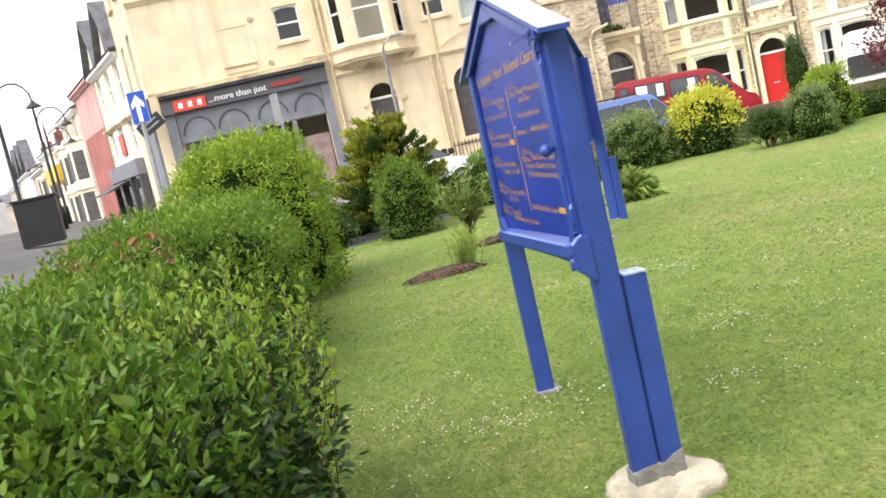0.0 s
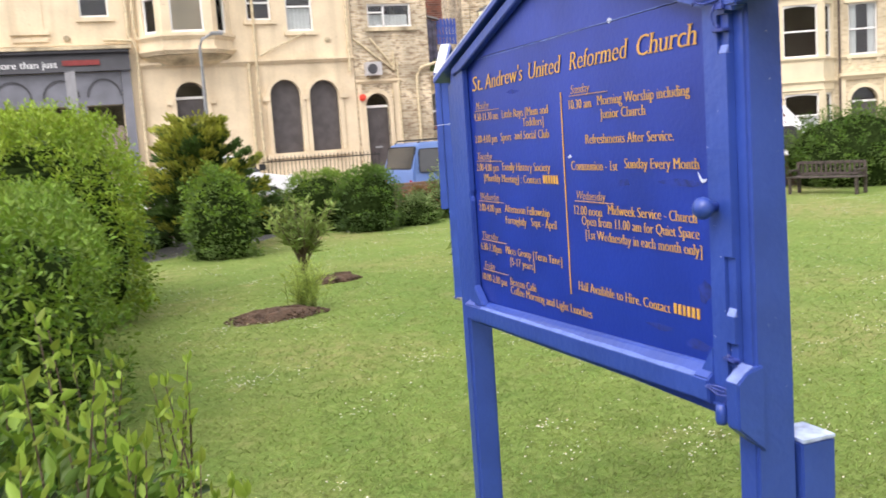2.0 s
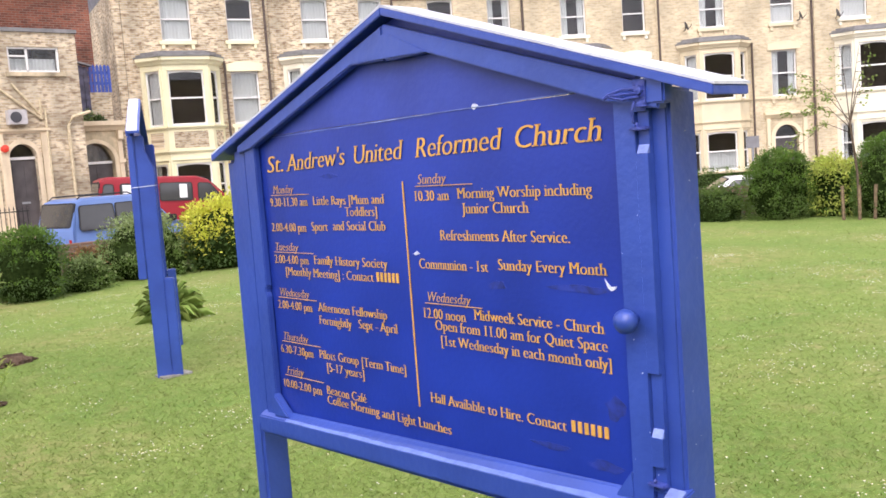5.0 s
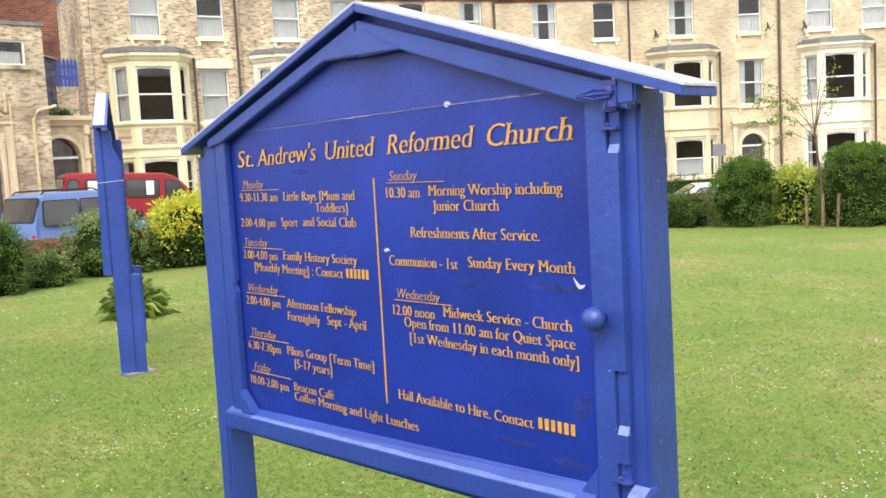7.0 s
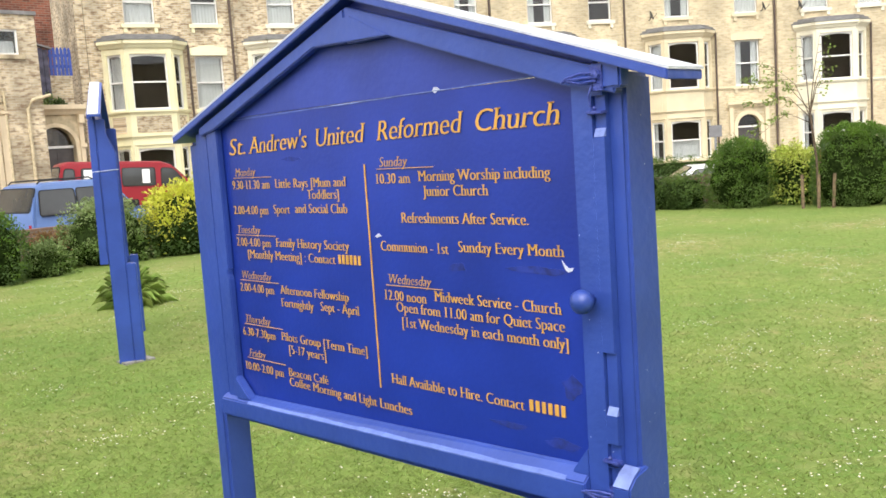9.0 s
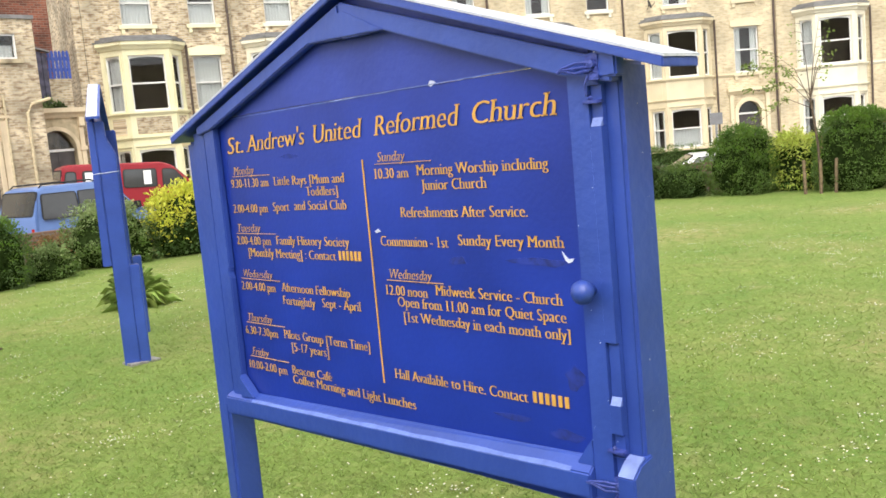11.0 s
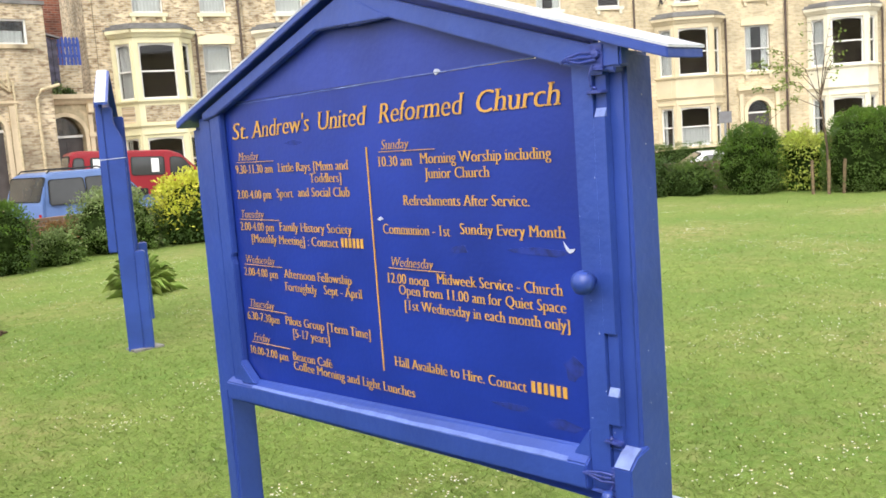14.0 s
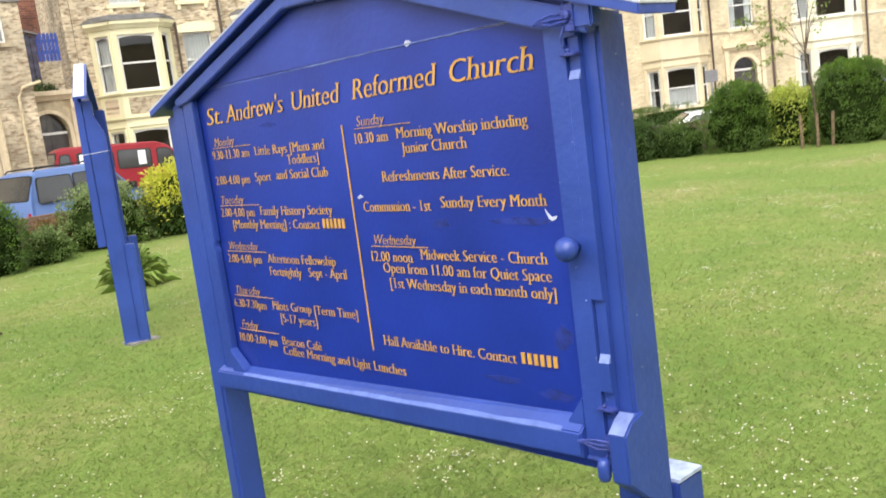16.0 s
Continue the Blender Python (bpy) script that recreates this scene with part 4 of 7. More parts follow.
def arch_ring(s, m, u0, u1, z_top, width, out, z_base=None):
    """A raised moulding round an arched opening, down to z_base."""
    keep = s.m
    s.m = keep @ m
    r, c = (u1 - u0) / 2, (u0 + u1) / 2
    inner = [(c - r * math.cos(a), z_top - r + r * math.sin(a)) for a in [math.pi * k / 16 for k in range(17)]]
    ro = r + width
    outer = [(c - ro * math.cos(a), z_top - r + ro * math.sin(a)) for a in [math.pi * k / 16 for k in range(17)]]
    for i in range(16):
        s.prism([inner[i], outer[i], outer[i + 1], inner[i + 1]], -out, -0.002)
    if z_base is not None:
        s.box(u0 - width, u0, -out, -0.002, z_base, z_top - r)
        s.box(u1, u1 + width, -out, -0.002, z_base, z_top - r)
    s.m = keep


def terrace_house(origin, angle, width, sill, wall, bay_paint, door_paint, label, curtains, trim=None, left_end=False, dishes=(), shift=0.0, upper=None):
    """A three-storey Victorian house: a canted bay on two floors, a door beside it. sill: the height of the first-floor sills."""
    trim = trim or bay_paint
    h = thing("terrace_house", Matrix.Translation((*origin, 0)) @ Matrix.Rotation(angle, 4, "Z"), label, "house", "houses of the curved terrace")
    I = Matrix()
    base, g_sill, g_top, w_top, sill2, top2, eaves = sill - 5.2, sill - 2.96, sill - 1.34, sill + 1.93, sill + 3.05, sill + 4.62, sill + 4.85
    k = width / 5.8
    bc, dc = 2.05 * k + shift, 4.62 * k
    ub, ud = upper or (bc, dc)
    b0, b1 = bc - 1.42, bc + 1.42
    door_bottom, door_top = sill - 3.85, sill - 1.22
    openings = [(b0 + 0.15, b1 - 0.15, sill - 3.3, sill + 2.2, False), (dc - 0.5, dc + 0.5, door_bottom, door_top, True),
                (dc - 0.53, dc + 0.53, sill, w_top, False), (ud - 0.50, ud + 0.50, sill2, top2, False), (ub - 0.54, ub + 0.54, sill2, top2, False)]
    ws = Shape()
    wall_panel(ws, I, width, base, eaves, 0.28, openings)
    part("wall", ws, wall, h)
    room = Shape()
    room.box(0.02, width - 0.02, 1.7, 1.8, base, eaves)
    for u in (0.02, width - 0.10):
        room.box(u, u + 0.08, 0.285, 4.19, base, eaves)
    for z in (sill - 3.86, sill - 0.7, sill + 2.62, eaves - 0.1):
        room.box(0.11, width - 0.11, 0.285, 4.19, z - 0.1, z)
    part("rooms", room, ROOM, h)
    # bay: three facets on two floors
    front, out = 0.80, 0.72
    corners = [(b0, 0.0), (bc - front, -out), (bc + front, -out), (b1, 0.0)]
    bs = Shape()
    facets = []
    for (x0, y0), (x1, y1) in zip(corners, corners[1:]):
        ln = math.hypot(x1 - x0, y1 - y0)
        m = Matrix.Translation((x0, y0, 0)) @ Matrix.Rotation(math.atan2(y1 - y0, x1 - x0), 4, "Z")
        pad = 0.17
        op = [(pad, ln - pad, g_sill, g_top, False), (pad, ln - pad, sill, w_top, False)]
        wall_panel(bs, m, ln, base, sill + 2.2, 0.2, op)
        facets.append((m, ln, op))
    for m, ln, op in facets:
        band(bs, m, -0.03, ln + 0.03, sill - 0.14, 0.13, 0.09)
        band(bs, m, -0.03, ln + 0.03, sill - 0.98, 0.12, 0.08)
        band(bs, m, -0.03, ln + 0.03, g_sill - 0.13, 0.12, 0.08)
        band(bs, m, -0.05, ln + 0.05, sill + 2.14, 0.26, 0.17)
        band(bs, m, 0.06, ln - 0.06, g_top + 0.08, 0.08, 0.05)
        for o in op:
            keep = bs.m
            bs.m = keep @ m
            bs.box(o[0] - 0.09, o[0] - 0.02, -0.03, 0.0, o[2], o[3] + 0.06)
            bs.box(o[1] + 0.02, o[1] + 0.09, -0.03, 0.0, o[2], o[3] + 0.06)
            bs.m = keep
    part("bay", bs, bay_paint, h, "canted bay window in masonry paint")
    for m, ln, op in facets:
        part("apron_panel", Shape(m).box(0.2, ln - 0.2, -0.012, -0.002, sill - 0.80, sill - 0.22), wall if wall is BUFF_A else bay_paint, h)
    cap = Shape()
    for grow, za, zb in ((0.20, 2.405, 2.46), (0.11, 2.46, 2.54), (-0.06, 2.54, 2.62)):
        cap.prism([(b0 - grow, 0.0), (bc - front - grow * 0.6, -out - grow), (bc + front + grow * 0.6, -out - grow), (b1 + grow, 0.0)], sill + za, sill + zb, "z")
    part("bay_roof", cap, LEAD, h, "flat leaded bay roof")
    n = 0
    for m, ln, op in facets:
        for o in op:
            sash(h, m, *o[:4], 0.10, (0 if o[2] == sill else curtains[0]) if ln > 1.2 else (1, 2, 1, 2)[n % 4])
            n += 1
    sash(h, I, *openings[2][:4], 0.14, curtains[2])
    sash(h, I, *openings[3][:4], 0.14, curtains[3])
    sash(h, I, *openings[4][:4], 0.14, curtains[1])
    panelled_door(h, I, dc - 0.5, dc + 0.5, door_bottom, door_top, door_paint)
    ds = Shape()
    arch_ring(ds, I, dc - 0.5, dc + 0.5, door_top, 0.16, 0.05, door_bottom)
    band(ds, I, dc - 0.95, dc + 0.95, door_top + 0.30, 0.26, 0.22)
    for u in (dc - 0.86, dc + 0.70):
        ds.box(u, u + 0.16, -0.10, -0.001, door_bottom, door_top + 0.30)
    part("door_surround", ds, trim, h)
    steps = Shape()
    for i in range(3):
        steps.box(dc - 0.8, dc + 0.8, -0.35 * (3 - i), 0.0, base, door_bottom - 0.17 * (2 - i))
    part("doorstep", steps, STONE, h)
    for o in openings[2:]:
        ts = Shape()
        ts.box(o[0] - 0.12, o[1] + 0.12, -0.09, -0.001, o[2] - 0.13, o[2])
        ts.box(o[0] - 0.05, o[0] + 0.07, -0.07, -0.001, o[2] - 0.30, o[2] - 0.13)
        ts.box(o[1] - 0.07, o[1] + 0.05, -0.07, -0.001, o[2] - 0.30, o[2] - 0.13)
        part("window_sill", ts, trim, h)
    o = openings[2]
    mid = (o[0] + o[1]) / 2
    part("window_hood", Shape().prism([(o[0] - 0.16, o[3]), (o[1] + 0.16, o[3]), (o[1] + 0.16, o[3] + 0.26), (mid + 0.2, o[3] + 0.36), (mid - 0.2, o[3] + 0.36), (o[0] - 0.16, o[3] + 0.26)], -0.06, -0.001), trim, h)
    course = trim if wall is not BUFF_A else STONE
    cs = Shape()
    band(cs, I, b1 + 0.12, width, sill - 0.14, 0.13, 0.07)
    part("string_course", cs, course, h)
    cs = Shape()
    band(cs, I, 0, width, eaves - 0.22, 0.20, 0.10)
    part("cornice", cs, REDBRICK, h)
    dent = Shape().box(0, 0.14, -0.22, -0.001, eaves - 0.02, eaves + 0.16).mesh("eaves_bracket")
    dent.materials.append(REDBRICK)
    for i in range(int(width / 0.36)):
        e = new("eaves_bracket", dent)
        e.parent, e.location = h, (0.05 + i * 0.36, 0, 0)
    part("gutter", Shape().box(0, width, -0.34, -0.06, eaves + 0.165, eaves + 0.29), PIPE, h)
    part("roof", Shape().prism([(-0.30, eaves + 0.295), (4.3, eaves + 3.3), (8.9, eaves + 0.295)], 0, width, "x"), SLATE, h)
    ch = Shape().box(-0.3, 0.5, 3.2, 4.4, eaves + 1.8, eaves + 4.4)
    for i in range(4):
        ch.lathe([(0.12, 0), (0.10, 0.5)], (0.1, 3.4 + 0.26 * i, eaves + 4.4), "z", 8)
    part("chimney", ch, REDBRICK, h)
    part("downpipe", Shape().tube([(width - 0.16, -0.09, base), (width - 0.16, -0.09, eaves - 0.2), (width - 0.16, -0.2, eaves + 0.1)], 0.05, 8), PIPE, h)
    part("downpipe", Shape().tube([(b1 + 0.17, -0.09, base), (b1 + 0.17, -0.09, sill + 2.3)], 0.045, 8), PIPE, h)
    part("return_wall", Shape().box(0, width, 8.6, 8.9, base, eaves), REDBRICK, h)
    for u, z in dishes:
        m = Matrix.Translation((u, -0.30, sill + z)) @ Matrix.Rotation(math.radians(58), 4, "Z") @ Matrix.Rotation(math.radians(-18), 4, "X")
        d = part("satellite_dish", Shape(m).lathe([(0.02, 0.0), (0.11, -0.015), (0.19, -0.05), (0.193, -0.043), (0.11, -0.006), (0.02, 0.010)], (0, 0, 0), "y", 16), SOOT, h, "small dark satellite dish", smooth=True)
        part("dish_arm", Shape().tube([(u, -0.002, sill + z - 0.16), (u, -0.22, sill + z - 0.14), (u, -0.29, sill + z)], 0.02, 6), SOOT, d)
        part("dish_feed", Shape(m).tube([(0, -0.01, -0.17), (0, -0.24, -0.06), (0, -0.26, -0.01)], 0.014, 6), SOOT, d)
    if left_end:
        part("end_wall", Shape().box(-0.02, -0.30, 0.0, 8.6, base, eaves), wall, h)
    return h


BAYS = [((15.05, 33.85), 3.54), ((20.2, 32.6), 3.55), ((25.0, 30.7), 3.46), ((29.9, 27.9), 3.36), ((34.6, 24.3), 3.32), ((39.3, 19.55), 3.30), ((43.2, 13.9), 3.30)]
HOUSES = [
    (BUFF_A, CREAM, REDDOOR, "tan brick terraced house with a cream bay and red door", [0, 2, 2, 3], CREAM),
    (BUFF_A, PALECREAM, DARKDOOR, "tan brick terraced house with a pale cream bay", [3, 2, 1, 2], PALECREAM),
    (BUFF_B, BUFFPAINT, DARKDOOR, "buff brick terraced house with a painted bay", [3, 3, 1, 1], BUFFPAINT),
    (BUFF_B, BUFFPAINT, NAVYDOOR, "buff brick terraced house with a navy front door", [0, 1, 1, 0], PALECREAM),
    (BUFF_B, BUFFPAINT, DARKDOOR, "buff brick terraced house with a buff-painted bay", [3, 1, 1, 3], BUFFPAINT),
    (BUFF_B, PALECREAM, DARKDOOR, "buff brick terraced house with a pale cream bay", [0, 2, 2, 2], PALECREAM),
    (BUFF_B, BUFFPAINT, DARKDOOR, "buff brick terraced house at the end of the curve", [1, 2, 2, 1], BUFFPAINT)]
for i, (((bx, by), sill), (wall, paint, door, label, curtains, trim)) in enumerate(zip(BAYS, HOUSES)):
    a = Vector(BAYS[max(i - 1, 0)][0])
    c = Vector(BAYS[min(i + 1, len(BAYS) - 1)][0])
    way = c - a
    ang = math.atan2(way.y, way.x)
    nxt = Vector(BAYS[i + 1][0]) if i + 1 < len(BAYS) else Vector((bx, by)) + way / 2
    width = (nxt - Vector((bx, by))).length
    k = width / 5.8
    left = Vector((bx, by)) - Vector((math.cos(ang), math.sin(ang))) * 2.05 * k
    terrace_house(left, ang, width, sill, wall, paint, door, label, curtains, trim, i == 0, {4: ((1.15, 3.15), (5.95, 3.25)), 5: ((0.85, 3.22),)}.get(i, ()), *((-0.23, (1.57, 3.80)) if i == 5 else (0.0, None)))


# ---- corner building with the shop ----
def corner_building():
    h = thing("corner_building", pose(0, 31, 0), "cream stone corner building with a grey shopfront and arched windows", "building")
    I = Matrix()
    arches = [(2.13, 3.02, 0.35, 3.62, True), (4.95, 5.90, 1.30, 3.56, True), (6.18, 7.12, 1.30, 3.50, True)]
    upper = [(-0.30, 0.50, 5.56, 6.66, False), (4.45, 5.20, 5.38, 6.45, False), (5.66, 6.50, 5.02, 6.55, False)]
    shop = [(-3.97, -1.72, 0.75, 3.05, False), (-1.52, -0.50, 0.25, 3.05, False), (-0.36, 0.62, 0.75, 3.05, False)]
    s = Shape()
    wall_panel(s, Matrix.Translation((-4.72, 0, 0)), 12.42, -0.6, 11.5, 0.35, [(a + 4.72, b + 4.72, c, d, e) for a, b, c, d, e in arches + upper + shop])
    part("wall", s, STONE, h)
    flank = Shape()
    m = Matrix.Translation((-4.72, 0.0, 0)) @ Matrix.Rotation(radians(105), 4, "Z")
    side = [(1.2, 2.1, 5.2, 7.0, False), (3.6, 4.5, 5.2, 7.0, False), (1.2, 2.1, 8.4, 9.9, False), (3.6, 4.5, 8.4, 9.9, False)]
    wall_panel(flank, m @ Matrix.Diagonal((1, -1, 1, 1)), 5.85, -0.6, 11.5, 0.3, side)
    part("side_wall", flank, STONE, h)
    for o in side:
        q = Shape(m).box(o[0], o[1], -0.16, -0.12, o[2], o[3])
        part("blind_window", q, SHOPGREY, h)
        part("window_sill", Shape(m).box(o[0] - 0.1, o[1] + 0.1, 0.001, 0.12, o[2] - 0.14, o[2]), STONE, h)
    part("shop_return", Shape(m).box(0.1, 3.4, 0.002, 0.22, 4.0, 4.7), SHOPDARK, h, "charcoal fascia round the corner")
    part("shop_return_panel", Shape(m).box(0.1, 3.4, 0.002, 0.10, -0.5, 3.98), SHOPGREY, h)
    part("back_wall", Shape().box(-6.2, 7.7, 5.66, 5.9, -0.6, 11.5), STONE, h)
    part("roof", Shape().prism([(-0.3, 11.5), (2.8, 13.4), (5.9, 11.5)], -4.72, 7.75, "x"), SLATE, h)
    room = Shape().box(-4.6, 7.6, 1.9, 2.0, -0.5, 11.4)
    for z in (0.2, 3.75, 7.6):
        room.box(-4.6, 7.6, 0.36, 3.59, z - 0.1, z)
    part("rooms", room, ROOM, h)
    # shopfront
    for nm, x0, x1, y0, z0, z1 in (("pilaster", -4.37, -4.04, -0.16, -0.5, 4.05), ("pilaster", 0.65, 0.92, -0.16, -0.5, 4.45), ("transom_panel", -4.03, 0.64, -0.10, 3.06, 4.0),
                                   ("stallriser", -4.03, 0.64, -0.08, -0.5, 0.72), ("mullion", -1.70, -1.54, -0.08, 0.72, 3.055), ("mullion", -0.49, -0.37, -0.08, 0.72, 3.055)):
        part(nm, Shape().box(x0, x1, y0, -0.002, z0, z1), SHOPGREY, h, "slate grey painted shopfront timber")
    fa = Shape().prism([(-0.30, 4.02), (-0.02, 4.02), (-0.02, 4.62), (-0.36, 4.62), (-0.36, 4.54), (-0.22, 4.50)], -4.40, 0.93, "x")
    part("fascia", fa, SHOPDARK, h, "charcoal fascia")
    part("fascia_cap", Shape().box(-4.44, 0.97, -0.42, -0.003, 4.625, 4.72), STONE_DIRTY, h)
    part("logo_panel", Shape().box(-3.98, -2.98, -0.335, -0.305, 4.06, 4.40), SHOPRED, h, "red logo panel")
    for u in (-3.84, -3.54, -3.24):
        part("logo_mark", Shape().box(u, u + 0.14, -0.345, -0.336, 4.14, 4.32), LETTER, h)
    me_parent = h
    t = lettering(me_parent, "...more than just", 0, 1.85, 0, 0.20, material=LETTER, x=0, weight=0.0, bold=0.01, serif=0.0)
    t.matrix_basis = Matrix.Translation((-2.88, -0.312, 4.15)) @ Matrix.Rotation(-math.pi / 2, 4, "Z")
    part("red_lettering", Shape().box(-0.90, 0.10, -0.312, -0.304, 4.19, 4.34), DULLRED, h)
    for o in shop:
        g = part("shop_glass", Shape().box(o[0], o[1], 0.10, 0.112, o[2], o[3]), GLASS, h)
        g.visible_shadow = False
    for a, b in ((-3.92, -2.90), (-2.80, -1.78), (-1.52, -0.52), (-0.34, 0.62)):
        w, one = (b - a) / 2, Shape()
        for k in range(10):
            t0, t1 = math.pi * k / 10, math.pi * (k + 1) / 10
            one.prism([((a + b) / 2 - r * w * math.cos(t), 3.30 + r * 0.52 * math.sin(t)) for r, t in ((1.0, t0), (1.0, t1), (0.90, t1), (0.90, t0))], -0.13, -0.101)
        part("transom_arch", one, SHOPDARK, h)
    part("poster", Shape().box(-0.32, 0.58, 0.12, 0.13, 0.8, 2.45), mat("pink_poster", (0.62, 0.42, 0.42), vary=0.2, scale=3), h)
    part("blind", Shape().box(-3.92, -1.77, 0.12, 0.13, 2.0, 3.04), SHOPGREY, h)
    # upper floor trim
    ts = Shape()
    for o in upper:
        ts.box(o[0] - 0.1, o[1] + 0.1, -0.08, -0.001, o[2] - 0.12, o[2])
    ts.box(-2.17, -1.14, -0.09, -0.001, 5.10, 5.22)
    ts.box(-2.12, -1.19, -0.05, -0.001, 4.90, 5.02)
    ts.box(-2.07, -1.24, -0.04, -0.001, 6.30, 6.38)
    band(ts, I, -4.72, 0.9, 4.74, 0.08, 0.05)
    band(ts, I, 1.2, 7.7, 4.05, 0.16, 0.12)
    band(ts, I, -4.72, 7.7, 7.55, 0.22, 0.14)
    band(ts, I, -4.72, 7.7, 11.2, 0.3, 0.35)
    arch_ring(ts, I, *arches[0][:2], arches[0][3], 0.14, 0.05, 2.6)
    arch_ring(ts, I, *arches[1][:2], arches[1][3], 0.13, 0.06, 1.3)
    arch_ring(ts, I, *arches[2][:2], arches[2][3], 0.13, 0.06, 1.3)
    for u in (1.86, 3.10):
        ts.box(u, u + 0.2, -0.08, -0.001, 2.95, 3.12)
    for u in (4.70, 5.92, 7.16):
        ts.box(u, u + 0.24, -0.10, -0.001, 2.92, 3.08)
    ts.box(4.70, 7.40, -0.12, -0.001, 1.14, 1.28)
    part("stone_trim", ts, STONE, h)
    for o in upper:
        sash(h, I, *o[:4], 0.12, 3 if o[0] > 5 else 0)
    for o in arches[1:]:
        part("arched_shutter", Shape().box(o[0], o[1], 0.16, 0.2, o[2], o[3]), DARKDOOR, h, "dark boarded arched window")
    panelled_door(h, I, *arches[0][:4], DARKDOOR, 0.25)
    # oriel window on its corbel
    c = [(1.24, 0.0), (1.88, -0.75), (3.32, -0.75), (3.96, 0.0)]
    for (x0, y0), (x1, y1) in zip(c, c[1:]):
        os_ = Shape()
        ln = math.hypot(x1 - x0, y1 - y0)
        m = Matrix.Translation((x0, y0, 0)) @ Matrix.Rotation(math.atan2(y1 - y0, x1 - x0), 4, "Z")
        wall_panel(os_, m, ln, 4.5, 7.3, 0.18, [(0.25, ln - 0.25, 5.0, 7.0, False)])
        band(os_, m, -0.04, ln + 0.04, 4.80, 0.16, 0.10)
        band(os_, m, -0.04, ln + 0.04, 7.16, 0.2, 0.14)
        band(os_, m, -0.04, ln + 0.04, 4.42, 0.12, 0.10)
        part("oriel_wall", os_, STONE, h, "stone facet of the oriel window")
        sash(h, m, 0.25, ln - 0.25, 5.0, 7.0, 0.08, 0 if ln > 1.2 else 1)
    part("oriel_roof", Shape().prism([(1.11, 0), (1.81, -0.85), (3.39, -0.85), (4.09, 0)], 7.33, 7.45, "z"), STONE, h)
    part("oriel_base", Shape().prism([(1.24, 0), (1.88, -0.75), (3.32, -0.75), (3.96, 0)], 4.38, 4.5, "z"), STONE, h)
    co = Shape()
    co.add([(1.26, 0, 4.36), (1.92, -0.72, 4.36), (3.28, -0.72, 4.36), (3.94, 0, 4.36), (1.65, 0, 4.10), (2.1, -0.22, 4.10), (3.1, -0.22, 4.10), (3.55, 0, 4.10)],
           [(0, 1, 2, 3), (4, 7, 6, 5), (0, 4, 5, 1), (1, 5, 6, 2), (2, 6, 7, 3), (0, 3, 7, 4)])
    part("corbel", co, STONE_DIRTY, h, "dirty moulded corbel")
    for pts, r in (([(0.97, -0.09, 9.5), (0.97, -0.09, 4.98), (1.11, -0.12, 4.75), (1.15, -0.09, 4.5), (1.15, -0.09, 0.1)], 0.05),
                   ([(1.15, -0.09, 9.5), (1.15, -0.09, 5.10), (1.21, -0.09, 4.9)], 0.045), ([(1.05, -0.14, 4.86), (0.28, -0.14, 4.90)], 0.045),
                   ([(4.36, -0.09, 4.1), (4.36, -0.09, 0.1)], 0.05), ([(4.62, -0.09, 7.4), (4.62, -0.09, 4.4), (4.60, -0.12, 4.2), (4.60, -0.09, 0.1)], 0.045),
                   ([(7.55, -0.09, 3.7), (7.55, -0.09, 9.5)], 0.05)):
        part("downpipe", Shape().tube(pts, r, 8), PALEPIPE, h)
    part("blind_panel", Shape().box(-2.02, -1.29, -0.022, -0.001, 5.225, 6.295), STONE, h)
    for u, z in ((-1.04, 6.45), (-0.70, 4.98), (6.9, 4.75)):
        part("wall_vent", Shape().lathe([(0.09, 0), (0.09, -0.04), (0.03, -0.05)], (u, -0.001, z), "y", 10), STONE_DIRTY, h)
    part("waste_pipe", Shape().tube([(4.75, -0.09, 4.3), (5.1, -0.09, 4.5), (6.2, -0.09, 4.95)], 0.025, 6), PALEPIPE, h)
    return h


